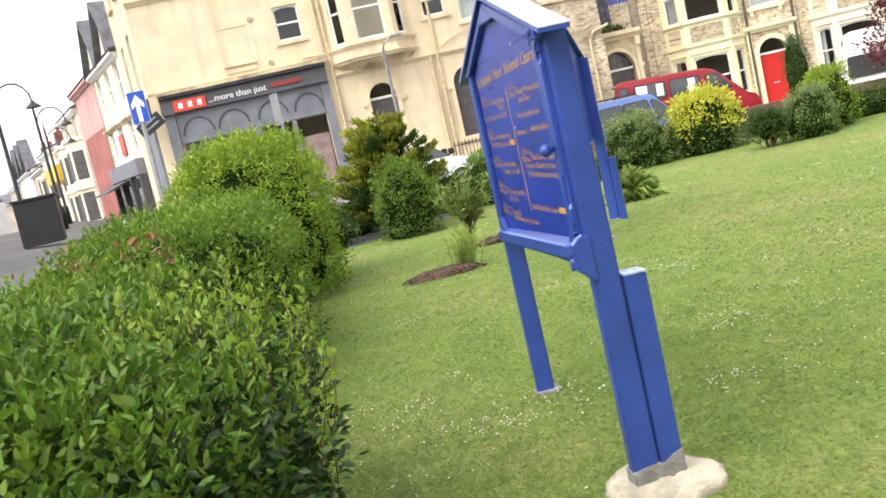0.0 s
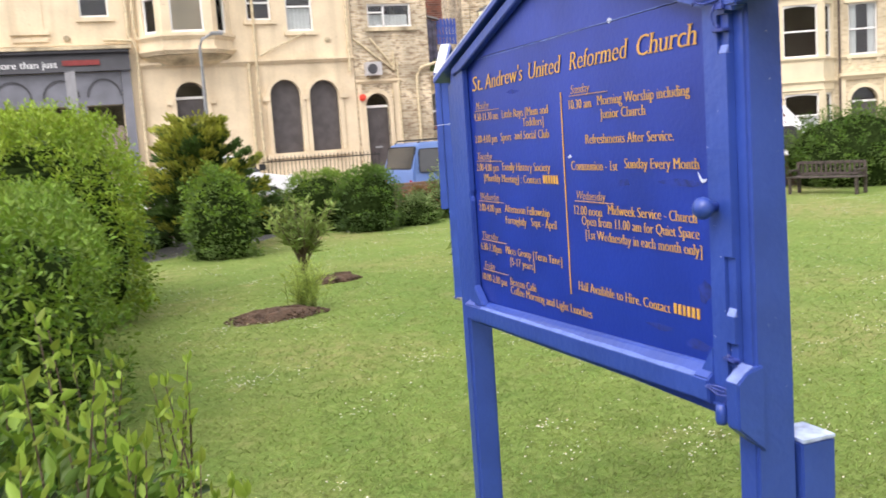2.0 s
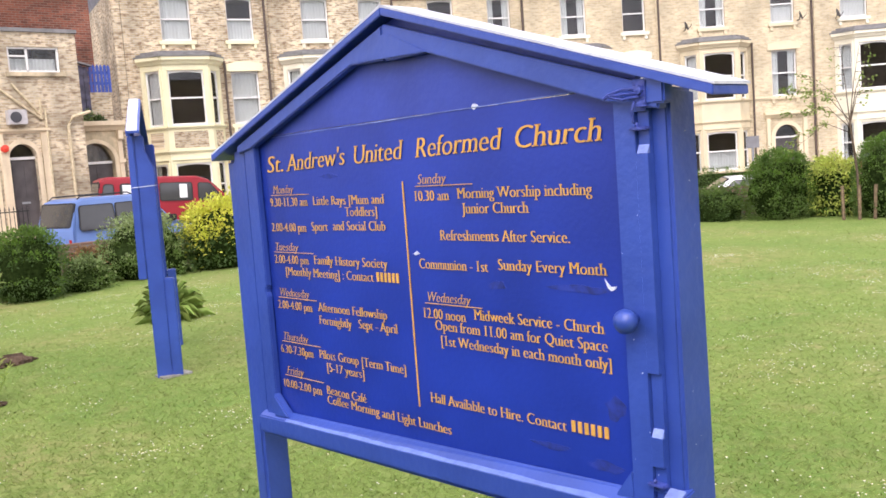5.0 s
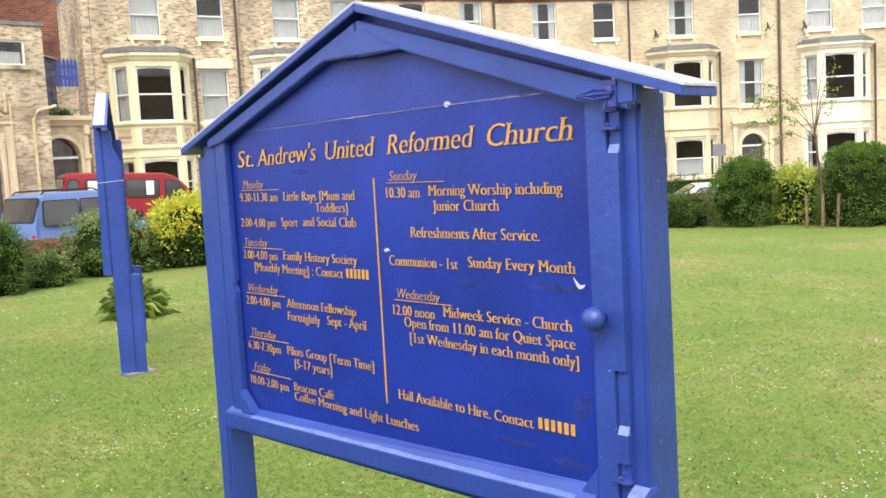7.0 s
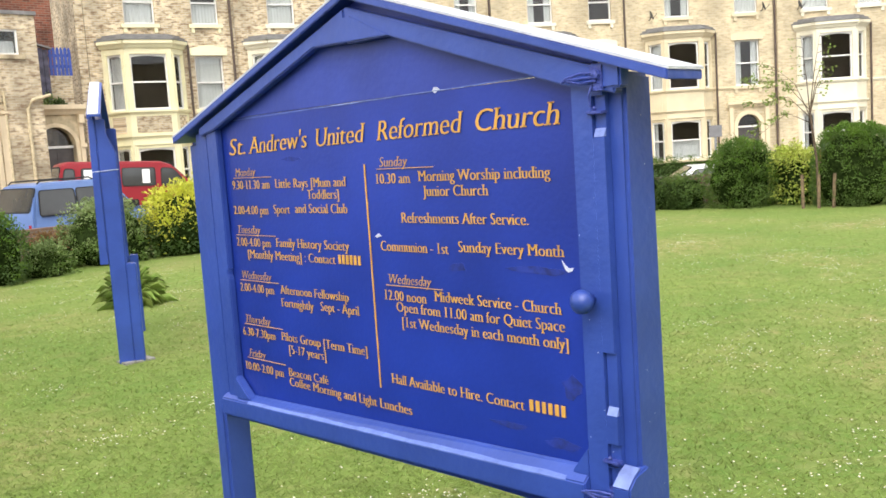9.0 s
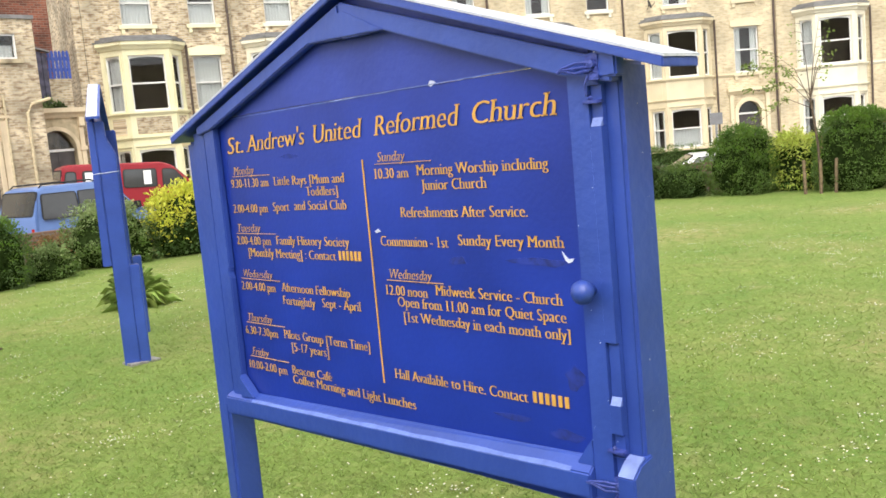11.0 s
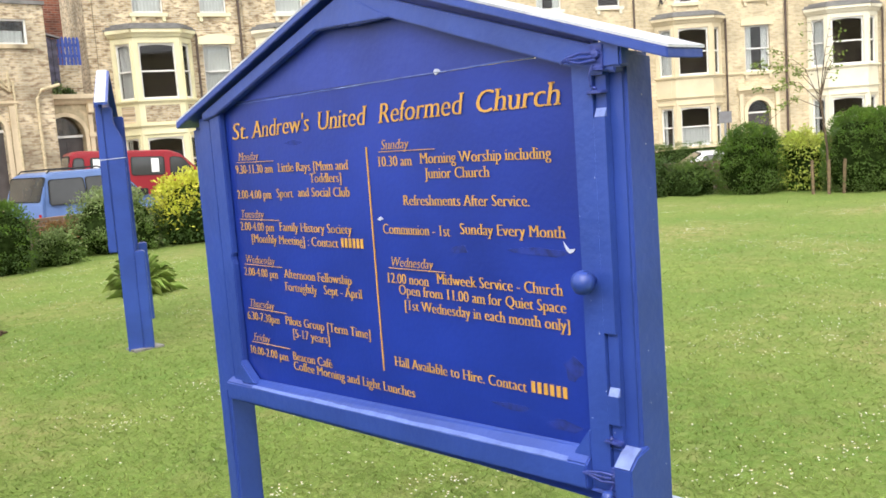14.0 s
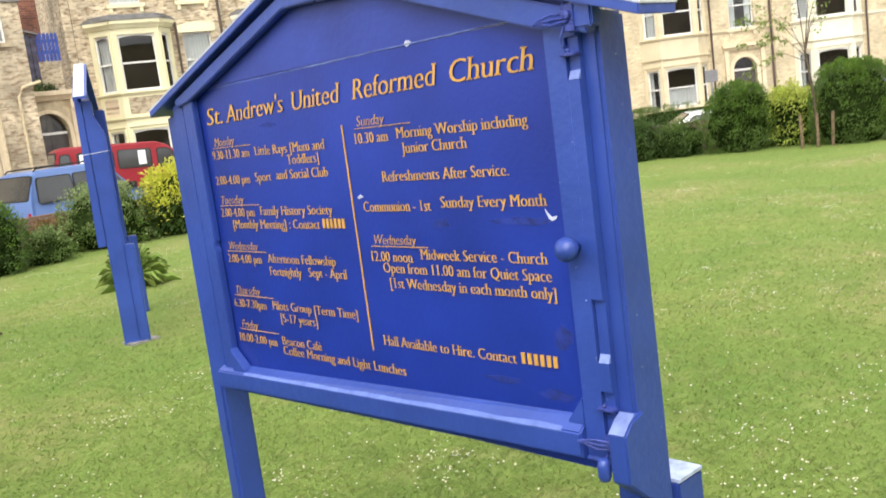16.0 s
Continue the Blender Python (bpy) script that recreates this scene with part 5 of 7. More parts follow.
def annexe():
    """The lower painted-brick part beside the corner building, with a porch next to it."""
    h = thing("annexe", pose(7.72, 31.0, 0), "two-storey pale painted brick annexe with wall-mounted cooling unit", "building")
    I = Matrix()
    ops = [(0.28, 1.06, 0.3, 3.0, True), (0.55, 2.02, 5.08, 5.82, False)]
    s = Shape()
    wall_panel(s, I, 2.55, -0.6, 6.25, 0.3, ops)
    part("wall", s, brick_mat("pale_patched_brick", (0.78, 0.665, 0.46), (0.52, 0.40, 0.25), (0.70, 0.62, 0.48), 0.5, 0.8), h)
    part("side_wall", Shape().box(2.25, 2.55, 0.302, 7, -0.6, 6.25), BUFF_A, h)
    part("roof", Shape().box(-0.02, 2.60, -0.06, 7.0, 6.25, 6.36), LEAD, h)
    room = Shape().box(0.05, 2.4, 3.0, 3.1, -0.5, 6.2).box(0.05, 2.4, 0.31, 2.99, 3.9, 4.0)
    part("rooms", room, ROOM, h)
    panelled_door(h, I, *ops[0][:4], DARKDOOR, 0.2)
    w = Shape()
    u0, u1, z0, z1 = ops[1][:4]
    for a in (u0, u0 + 0.52, u1 - 0.06):
        w.box(a, a + 0.06, 0.05, 0.13, z0, z1)
    for z in (z0, z1 - 0.06):
        w.box(u0 + 0.06, u1 - 0.06, 0.05, 0.13, z, z + 0.06)
    w.box(u0 + 0.06, u0 + 0.52, 0.05, 0.13, z0 + 0.45, z0 + 0.50)
    win = part("window", w, WHITE, h)
    g = part("pane", Shape().box(u0 + 0.06, u1 - 0.06, 0.09, 0.097, z0 + 0.06, z1 - 0.06), GLASS, win)
    g.visible_shadow = False
    drape(win, I, u0 + 0.06, u1 - 0.06, 0.22, z0 + 0.06, z0 + 0.42)
    t = Shape().box(u0 - 0.1, u1 + 0.12, -0.07, -0.001, z0 - 0.12, z0)
    part("window_sill", t, STONE_DIRTY, h)
    ts = Shape()
    arch_ring(ts, I, *ops[0][:2], 3.0, 0.13, 0.05, 0.2)
    band(ts, I, 0.0, 1.5, 3.30, 0.14, 0.10)
    ts.box(0.04, 0.16, -0.07, -0.001, 0.1, 3.3)
    ts.box(1.22, 1.42, -0.07, -0.001, 0.1, 3.3)
    part("stone_trim", ts, STONE, h)
    part("alarm_box", Shape().lathe([(0.11, 0), (0.11, -0.07), (0.02, -0.09)], (0.16, -0.072, 2.88), "y", 14), SHOPRED, h, "round red alarm box")
    for pts in ([(0.0, -0.05, 4.75), (1.25, -0.05, 3.75)], [(0.55, -0.05, 4.75), (1.35, -0.05, 3.75)], [(1.42, -0.06, 0.2), (1.42, -0.06, 4.0)], [(1.30, -0.06, 3.7), (1.30, -0.06, 4.3)]):
        part("pipe", Shape().tube(pts, 0.035, 7), PALEPIPE, h)
    part("downpipe", Shape().tube([(2.05, -0.09, 0.2), (2.05, -0.09, 3.5), (2.2, -0.09, 3.75), (2.75, -0.09, 3.9)], 0.05, 8), PALEPIPE, h)
    ac = Shape().box(0.30, 0.82, -0.32, -0.02, 3.55, 3.98)
    unit = part("cooling_unit", ac, mat("grey_unit_casing", (0.50, 0.48, 0.47), vary=0.1), h, "grey wall-mounted cooling unit", bevel=0.015)
    part("fan_grille", Shape().lathe([(0.16, 0), (0.16, -0.012), (0.02, -0.016)], (0.50, -0.321, 3.76), "y", 16), SHOPDARK, unit)
    return h


def porch():
    h = thing("porch", pose(10.15, 31.9, 0), "stone porch with an arched dark door under a weathered hood", "porch")
    I = Matrix()
    s = Shape()
    wall_panel(s, I, 1.62, -0.8, 3.42, 0.35, [(0.14, 1.34, -0.1, 2.98, True)])
    s.box(1.40, 1.62, 0.352, 2.6, -0.8, 3.42)
    part("wall", s, STONE_DIRTY, h)
    panelled_door(h, I, 0.14, 1.34, -0.1, 2.98, DARKDOOR, 0.25)
    t = Shape()
    arch_ring(t, I, 0.14, 1.34, 2.98, 0.12, 0.05, -0.1)
    band(t, I, -0.08, 1.70, 3.36, 0.30, 0.24)
    t.box(-0.14, 0.01, -0.08, -0.001, -0.3, 3.36)
    t.box(1.47, 1.61, -0.08, -0.001, -0.3, 3.36)
    for u in (-0.18, 1.43):
        t.box(u, u + 0.22, -0.13, -0.081, 2.32, 2.44)       # capital
        t.box(u + 0.03, u + 0.19, -0.20, -0.081, 3.08, 3.355)   # corbel
    part("stone_trim", t, STONE, h)
    back = Shape().box(-2.3, 2.05, 2.6, 2.9, -0.8, 9.6)
    part("red_back_wall", back, REDBRICK, h, "red brick wall behind the porch")
    part("flat_roof", Shape().box(0.0, 1.62, 0.0, 1.198, 3.425, 3.52), LEAD, h, "flat leaded roof of the porch")
    part("parapet", Shape().box(0.0, 1.95, 1.2, 1.4, 3.0, 4.70), BUFF_A, h)
    for i in range(6):
        part("fence_board", Shape().prism([(1.28 + i * 0.125, 4.702), (1.375 + i * 0.125, 4.702), (1.375 + i * 0.125, 5.56 - 0.05 * (i % 2)), (1.328 + i * 0.125, 5.62), (1.28 + i * 0.125, 5.56)], 1.235, 1.262), BLUE, h, "blue-painted fence board")
    part("fence_rail", Shape().box(1.24, 2.02, 1.263, 1.30, 4.95, 5.05), BLUE, h)
    part("fence_rail", Shape().box(1.24, 2.02, 1.263, 1.30, 5.30, 5.40), BLUE, h)
    tar = mat("tarred_boards", (0.085, 0.080, 0.125), vary=0.3, scale=6)
    for i in range(5):
        part("shed_board", Shape().box(0.42 + i * 0.16, 0.57 + i * 0.16, 1.12 + 0.008 * (i % 2), 1.19, 3.95 - 0.11 * (i % 3), 5.72 - 0.05 * i), tar, h, "tarred upright board")
    part("shed_roof", Shape().prism([(0.36, 5.76), (1.30, 5.52), (1.30, 5.58), (0.36, 5.82)], 1.0, 1.24), LEAD, h)
    part("downpipe", Shape().tube([(-0.02, -0.10, -0.4), (-0.02, -0.10, 3.30), (0.10, -0.10, 3.72), (0.34, 0.4, 3.80), (0.40, 1.08, 4.0)], 0.05, 8), PALEPIPE, h)
    for i, (u, z, r0) in enumerate(((1.02, 3.524, 0.34), (1.36, 3.524, 0.26))):
        d = unit(rng.normal(size=(420, 3)) + np.array([0, 0, 0.5]))
        d[:, 2] = np.abs(d[:, 2])
        q = d * np.array([r0, 0.16, 0.62 - 0.2 * i]) * rng.uniform(0.2, 1.0, (420, 1)) + np.array([u, 1.02, z])
        v, f = leaf_cloud(q, d, 0.11, 0.4)
        tagged(part("weeds", np_mesh("weeds", v, f), HEDGE_DARK if i else GREYLEAF, h, "weeds growing on the porch roof"), kind="stuff")
    return h


corner_building()
annexe()
porch()


def railings():
    r = thing("railings", pose(4.2, 29.2, 0.15), "low black iron railings before the arched windows", "railings")
    for z in (0.12, 0.92):
        part("rail", Shape().box(0, 3.6, -0.015, 0.015, z, z + 0.03), BLACK, r)
    bar = Shape().tube([(0, 0, 0.0), (0, 0, 0.98)], 0.011, 5).lathe([(0.022, 0.98), (0.014, 1.03), (0.002, 1.09)], (0, 0, 0), "z", 5).mesh("bar")
    bar.materials.append(BLACK)
    for i in range(31):
        b = new("bar", bar)
        b.parent, b.location = r, (0.05 + i * 0.117, 0, 0)
    return r


railings()


# ---- the street running off ----
def street_house(x, y, angle, width, height, wall, label, gables=0, rows=3, cols=3, deep=9.0, blank=False, bays=0, upper=None, fascia=None, shop=False):
    """A plain street house; gables: how many steep front gables, bays: how many canted bays over two floors, shop: a dark shopfront below."""
    h = thing("street_house", Matrix.Translation((x, y, 0.3)) @ Matrix.Rotation(angle, 4, "Z"), label, "house", "houses along the side street")
    ops = []
    for r in range(0 if blank else rows):
        for c in range(cols):
            u = width * (c + 0.5) / cols
            z = 1.2 + r * (height - 1.0) / rows
            ops.append((u - 0.45, u + 0.45, z, z + 1.5, False))
    s = Shape()
    top = height - 2.3 if upper else height
    wall_panel(s, Matrix(), width, -1.5, top, 0.3, ops)
    part("wall", s, wall, h)
    if upper:
        part("upper_wall", Shape().box(0, width, 0, 0.3, top + 0.003, height), upper, h, "pink rendered upper wall")
    part("back_wall", Shape().box(0, width, deep, deep + 0.2, -1.5, height), wall, h)
    for u0, u1 in ((-0.02, -0.25), (width + 0.02, width + 0.25)):
        part("end_wall", Shape().box(u0, u1, 0, deep, -1.5, height), wall, h)
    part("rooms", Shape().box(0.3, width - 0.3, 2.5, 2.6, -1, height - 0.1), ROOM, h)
    part("roof", Shape().prism([(-0.3, height), (deep / 2, height + 1.5), (deep + 0.2, height)], -0.2, width + 0.2, "x"), SLATE, h)
    for g in range(gables):
        u0, u1 = width * g / gables + 0.1, width * (g + 1) / gables - 0.1
        c, rise = (u0 + u1) / 2, (u1 - u0) * 0.62
        part("gable", Shape().prism([(u0, height + 0.01), (u1, height + 0.01), (c, height + rise)], -0.02, 3.0), wall, h)
        for a in (u0 - 0.15, u1 + 0.15):
            part("barge_board", Shape().prism([(a, height - 0.12), (c, height + rise + 0.02), (c, height + rise + 0.20), (a, height + 0.06)], -0.30, 0.5), SLATE, h, "dark slated gable slope")
        part("gable_window", Shape().box(c - 0.35, c + 0.35, -0.05, -0.021, height + 0.1, height + 1.0), DARKDOOR, h)
    for u in ([0.5] if not gables else [width - 0.5]):
        part("chimney", Shape().box(u - 0.4, u + 0.4, 1.2, 2.4, height - 0.2, height + 1.5).lathe([(0.13, 0), (0.11, 0.4)], (u, 1.5, height + 1.5), "z", 8).lathe([(0.13, 0), (0.11, 0.4)], (u, 2.0, height + 1.5), "z", 8), REDBRICK, h)
    for k in range(bays):
        c = width * (k + 0.5) / bays
        bs = Shape()
        pts = [(c - 1.1, 0.0), (c - 0.6, -0.7), (c + 0.6, -0.7), (c + 1.1, 0.0)]
        bs.prism(pts, -1.5, height - 1.6, "z")
        bs.prism([(c - 1.2, 0.0), (c - 0.66, -0.8), (c + 0.66, -0.8), (c + 1.2, 0.0)], height - 1.598, height - 1.4, "z")
        bs.prism([(c - 1.2, 0.0), (c - 0.66, -0.8), (c + 0.66, -0.8), (c + 1.2, 0.0)], height * 0.5 - 0.7, height * 0.5 - 0.5, "z")
        part("bay", bs, PALECREAM, h, "pale painted bay")
        for z in (1.0, height * 0.5 - 0.2):
            for (x0, y0), (x1, y1) in zip(pts, pts[1:]):
                m = Matrix.Translation((x0, y0, 0)) @ Matrix.Rotation(math.atan2(y1 - y0, x1 - x0), 4, "Z")
                ln = math.hypot(x1 - x0, y1 - y0)
                part("bay_window", Shape(m).box(0.12, ln - 0.12, -0.02, -0.002, z, z + 1.45), DARKDOOR, h)
    for o in ops:
        sash(h, Matrix(), *o[:4], 0.12, 0)
    if fascia:
        part("shop_fascia", Shape().box(0.2, width - 0.2, -0.9, -0.02, 3.6, 4.5), fascia, h, "yellow shop fascia")
    if shop:
        front = part("shopfront", Shape().box(0.15, width - 0.15, -0.30, -0.02, -1.5, 0.3).box(0.15, width - 0.15, -0.34, -0.02, 2.35, 2.95), SHOPGREY, h, "dark painted shopfront with a fascia")
        for k in range(4):
            u = 0.15 + (width - 0.55) * k / 3
            part("pilaster", Shape().box(u, u + 0.25, -0.32, -0.02, 0.302, 2.348), SHOPDARK, front)
        for k in range(3):
            u = 0.42 + (width - 0.55) * k / 3
            part("shop_window", Shape().box(u, u + (width - 0.55) / 3 - 0.28, -0.20, -0.16, 0.302, 2.348), CARGLASS, front)
        part("awning", Shape().prism([(-0.35, 2.30), (-1.25, 1.95), (-1.25, 1.90), (-0.35, 2.22)], 0.4, width * 0.6, "x"), SHOPDARK, h, "dark sloping awning")
        part("wall_sign", Shape().box(width * 0.42, width * 0.42 + 0.9, -0.06, -0.002, 3.35, 4.15), SHOPRED, h, "small pinkish red wall sign", bevel=0.01)
        course = Shape()
        band(course, Matrix(), 0, width, 4.45, 0.2, 0.14)
        part("string_course", course, STONE_DIRTY, h)
    band_s = Shape()
    band(band_s, Matrix(), 0, width, height - 0.3, 0.25, 0.25)
    part("cornice", band_s, WHITE if not upper else upper, h)
    return h


A_ST = radians(-69)
ALONG = Vector((math.cos(A_ST), math.sin(A_ST)))
near = Vector((-6.28, 36.9))
for w, hgt, wall, label, opts in (
    (6.6, 7.1, PALECREAM, "white rendered house with two steep front gables", dict(gables=2, cols=3, shop=True)),
    (6.3, 7.2, PINKRED, "blank red brick end house with a pink upper wall", dict(blank=True, upper=PINKWALL)),
    (6.9, 6.7, FARWALL, "cream bay-fronted house on the side street", dict(bays=2, cols=2)),
    (6.0, 5.6, PALECREAM, "cream house over a yellow-fronted shop", dict(fascia=YELLOW, cols=3)),
    (8.0, 6.0, WHITEWALL, "white bay-fronted house further along the side street", dict(bays=2, cols=2)),
    (9.0, 5.4, FARWALL, "tan house further along the side street", dict(cols=4)),
    (12.0, 5.9, WHITEWALL, "white far house with front gables", dict(gables=3, cols=4, rows=2)),
    (15.0, 5.6, FARWALL, "distant tan house on the side street", dict(cols=5, rows=2))):
    start = near - ALONG * w
    street_house(start.x, start.y, A_ST, w, hgt, wall, label, **opts)
    near = start
street_house(-66, 128, radians(8), 26, 5.5, FARWALL, "distant pale row across the end of the street", rows=2, cols=8)
street_house(-58, 112, radians(4), 20, 5.5, WHITEWALL, "distant white row across the end of the street", gables=5, rows=2, cols=7)


def street_lamp(x, y, height, label, double=False):
    z = street(x, y)
    l = thing("street_lamp", pose(x, y, z), label, "street lamp", "street lamps")
    part("column", Shape().lathe([(0.13, 0), (0.13, 0.8), (0.07, 0.95), (0.055, height * 0.8), (0.045, height), (0.02, height + 0.25), (0.003, height + 0.4)], (0, 0, 0), "z", 10), BLACK, l, smooth=True)
    for side in ((1, -1) if double else (1,)):
        pts = [(side * (0.55 - 0.55 * math.cos(a)), 0, height - 0.65 + 0.62 * math.sin(a)) for a in [math.pi * k / 8 for k in range(9)]]
        part("bracket", Shape().tube(pts, 0.025, 6), BLACK, l)
        part("lantern", Shape().lathe([(0.03, 0.02), (0.07, -0.05), (0.20, -0.16), (0.24, -0.2), (0.05, -0.22)], (side * 1.1, 0, height - 0.65), "z", 12), BLACK, l)
    return l


street_lamp(-8.9, 29.6, 4.75, "tall black swan-neck street lamp on the pavement")
street_lamp(-10.4, 39.4, 4.9, "black swan-neck street lamp further along the side street")
street_lamp(-12.4, 48.0, 4.7, "black swan-neck street lamp further along the side street")


def slim_lamp(x, y, height):
    l = thing("street_lamp", pose(x, y, street(x, y)), "slim grey street lamp with a small angled head", "street lamp", "street lamps")
    part("column", Shape().tube([(0, 0, 0), (0, 0, 1.0), (0, 0, height), (0.06, -0.05, height + 0.18), (0.3, -0.15, height + 0.3)], [0.07, 0.06, 0.04, 0.035, 0.03], 8), STEEL, l, smooth=True)
    part("lantern", Shape().box(0.25, 0.62, -0.24, -0.08, height + 0.27, height + 0.36), STEEL, l, bevel=0.03)
    return l


slim_lamp(2.55, 27.4, 4.15)


def arrow_sign():
    p = thing("road_sign", pose(-3.36, 20.3, street(-3.4, 20.3)), "blue road sign with a white arrow on a grey post", "road sign")
    part("post", Shape().tube([(0, 0, -0.1), (0, 0, 3.30)], 0.045, 10), STEEL, p)
    part("plate", Shape().box(-0.17, 0.17, -0.075, -0.060, 2.76, 3.40), SIGNBLUE, p)
    part("border", Shape().box(-0.18, 0.18, -0.0595, -0.050, 2.75, 3.41), LETTER, p)
    part("arrow", Shape().prism([(-0.045, 2.78), (0.045, 2.78), (0.045, 3.12), (0.13, 3.05), (0.13, 3.16), (0.0, 3.34), (-0.13, 3.16), (-0.13, 3.05), (-0.045, 3.12)], -0.082, -0.0765), LETTER, p)
    return p


arrow_sign()


def plate_sign(x, y, turn, z0, z1, w, label):
    zb = street(x, y)
    p = thing("road_sign", pose(x, y, zb, 0, 0, turn), label, "road sign")
    part("post", Shape().tube([(0, 0, -0.1), (0, 0, z1 - zb)], 0.038, 8), STEEL, p)
    part("plate", Shape().box(-w / 2, w / 2, -0.055, -0.042, z0 - zb, z1 - zb), mat("grey_plate", (0.22, 0.22, 0.23), rough=0.5, vary=0.08), p, bevel=0.004)
    return p


plate_sign(25.35, 17.4, -50, 1.32, 1.68, 0.38, "grey back of a road sign on a post by the hedge")
plate_sign(-0.60, 20.5, -65, 2.45, 3.12, 0.42, "grey sign plate turned edge-on, on a post by the hedge")


def street_bin(x, y):
    z = street(x, y)
    b = thing("street_cabinet", pose(x, y, z, 0, 0, 10), "black street cabinet on the pavement", "street cabinet")
    part("body", Shape().box(-0.55, 0.55, -0.4, 0.4, 0, 1.25), BLACK, b, bevel=0.02)
    part("lid", Shape().box(-0.60, 0.60, -0.45, 0.45, 1.252, 1.33), BLACK, b, bevel=0.02)
    return b


street_bin(-7.9, 27.5)


def hanging_sign():
    s = thing("hanging_sign", pose(-4.72, 30.4, 0, 0, -28, 0), "small tilted black hanging shop sign on the corner", "shop sign")
    s.location.z = 3.75
    part("bracket", Shape().tube([(0.35, 0.55, 0.05), (0.0, 0, 0.32)], 0.02, 6), BLACK, s)
    part("board", Shape().box(-0.42, 0.42, -0.03, 0.03, -0.14, 0.30), BLACK, s, bevel=0.01)
    for z in (0.0, 0.16):
        part("lettering_bar", Shape().box(-0.30, 0.28, -0.036, -0.031, z, z + 0.045), STEEL, s)
    return s


hanging_sign()


# ---- vehicles ----
def rounded(outline, radius, steps=3):
    """The same outline with its corners turned on a radius."""
    out, n = [], len(outline)
    for i in range(n):
        p, a, c = (Vector(outline[k % n]) for k in (i, i - 1, i + 1))
        da, dc = (a - p), (c - p)
        r = min(radius, 0.45 * da.length, 0.45 * dc.length)
        a, c = p + da.normalized() * r, p + dc.normalized() * r
        for k in range(steps + 1):
            f = k / steps
            out.append(tuple(a * (1 - f) ** 2 + p * 2 * f * (1 - f) + c * f * f))
    return out


def vehicle(name, m, label, length, width, profile, paint, windows, wheel_r=0.3, wheels=(0.18, 0.80), group="parked vehicles"):
    """A vehicle from its side outline of (x, z), nose towards +x. windows: outlines on the flanks; the ends get a screen."""
    v = thing(name, m, label, name.split("_")[-1], group)
    hw = width / 2
    s = Shape()
    n = len(profile)
    mx = max(z for _, z in profile)
    verts = []
    for side in (-1, -0.88, 0.88, 1):
        for x, z in profile:
            tuck = 0.12 * max(0, (z - 0.95) / (mx - 0.95))
            if abs(side) == 1:
                verts.append((x, side * (hw - tuck), z - 0.03 if z > mx * 0.6 else z))
            else:
                verts.append((x, side * (hw - tuck), z))
    faces = [tuple(range(n))[::-1], tuple(range(3 * n, 4 * n))]
    for k in range(3):
        for i in range(n):
            j = (i + 1) % n
            faces.append((k * n + i, k * n + j, (k + 1) * n + j, (k + 1) * n + i))
    s.add(verts, faces)
    part("body", s, paint, v, smooth=False, bevel=0.02)
    for w in windows:
        for side in (-1, 1):
            pts = []
            for x, z in rounded(w, 0.07):
                tuck = 0.12 * max(0, (z - 0.95) / (mx - 0.95))
                pts.append((x, side * (hw - tuck + 0.004), z))
            q = Shape()
            k = len(pts)
            q.add(pts + [(x, y - side * 0.02, z) for x, y, z in pts], [tuple(range(k)), tuple(range(2 * k - 1, k - 1, -1))] + [(i, (i + 1) % k, k + (i + 1) % k, k + i) for i in range(k)])
            pane = part("side_window", q, CARGLASS, v)
            cx, cz = sum(p[0] for p in pts) / k, sum(p[2] for p in pts) / k
            rim = []
            for x, y, z in pts:
                gap = math.hypot(x - cx, z - cz)
                x, z = x + (x - cx) / gap * 0.035, z + (z - cz) / gap * 0.035
                rim.append((x, side * (hw - 0.12 * max(0, (z - 0.95) / (mx - 0.95)) + 0.0015), z))
            e = Shape().add(rim + [(x, y - side * 0.012, z) for x, y, z in rim], [tuple(range(k)), tuple(range(2 * k - 1, k - 1, -1))] + [(i, (i + 1) % k, k + (i + 1) % k, k + i) for i in range(k)])
            part("window_seal", e, TYRE, pane)
    for i, (x, z) in enumerate(profile):
        x2, z2 = profile[(i + 1) % n]
        steep = abs(z2 - z) > 0.35 and min(z, z2) > 0.75 and max(z, z2) > 1.15
        if steep:
            d = Vector((x2 - x, z2 - z)).normalized()
            nx, nz = d.y, -d.x
            if (nx > 0) != (x > 0):
                nx, nz = -nx, -nz
            a, b = 0.10, 0.88
            wv = hw * 0.86
            for nm, grow, lift in (("screen", 0.0, 0.008), ("screen_seal", 0.03, 0.004)):
                along_ = [(-wv - grow, a - grow / 0.6), (wv + grow, a - grow / 0.6), (wv * 0.94 + grow, b + grow / 0.6), (-wv * 0.94 - grow, b + grow / 0.6)]
                pts = [(x + (x2 - x) * f + nx * lift, y, z + (z2 - z) * f + nz * lift) for y, f in rounded(along_, 0.10)]
                k = len(pts)
                q = Shape().add(pts + [(px - nx * 0.03, py, pz - nz * 0.03) for px, py, pz in pts], [tuple(range(k)), tuple(range(2 * k - 1, k - 1, -1))] + [(j, (j + 1) % k, k + (j + 1) % k, k + j) for j in range(k)])
                part(nm, q, CARGLASS if nm == "screen" else TYRE, v)
    xs = [p[0] for p in profile]
    x0, x1 = min(xs), max(xs)
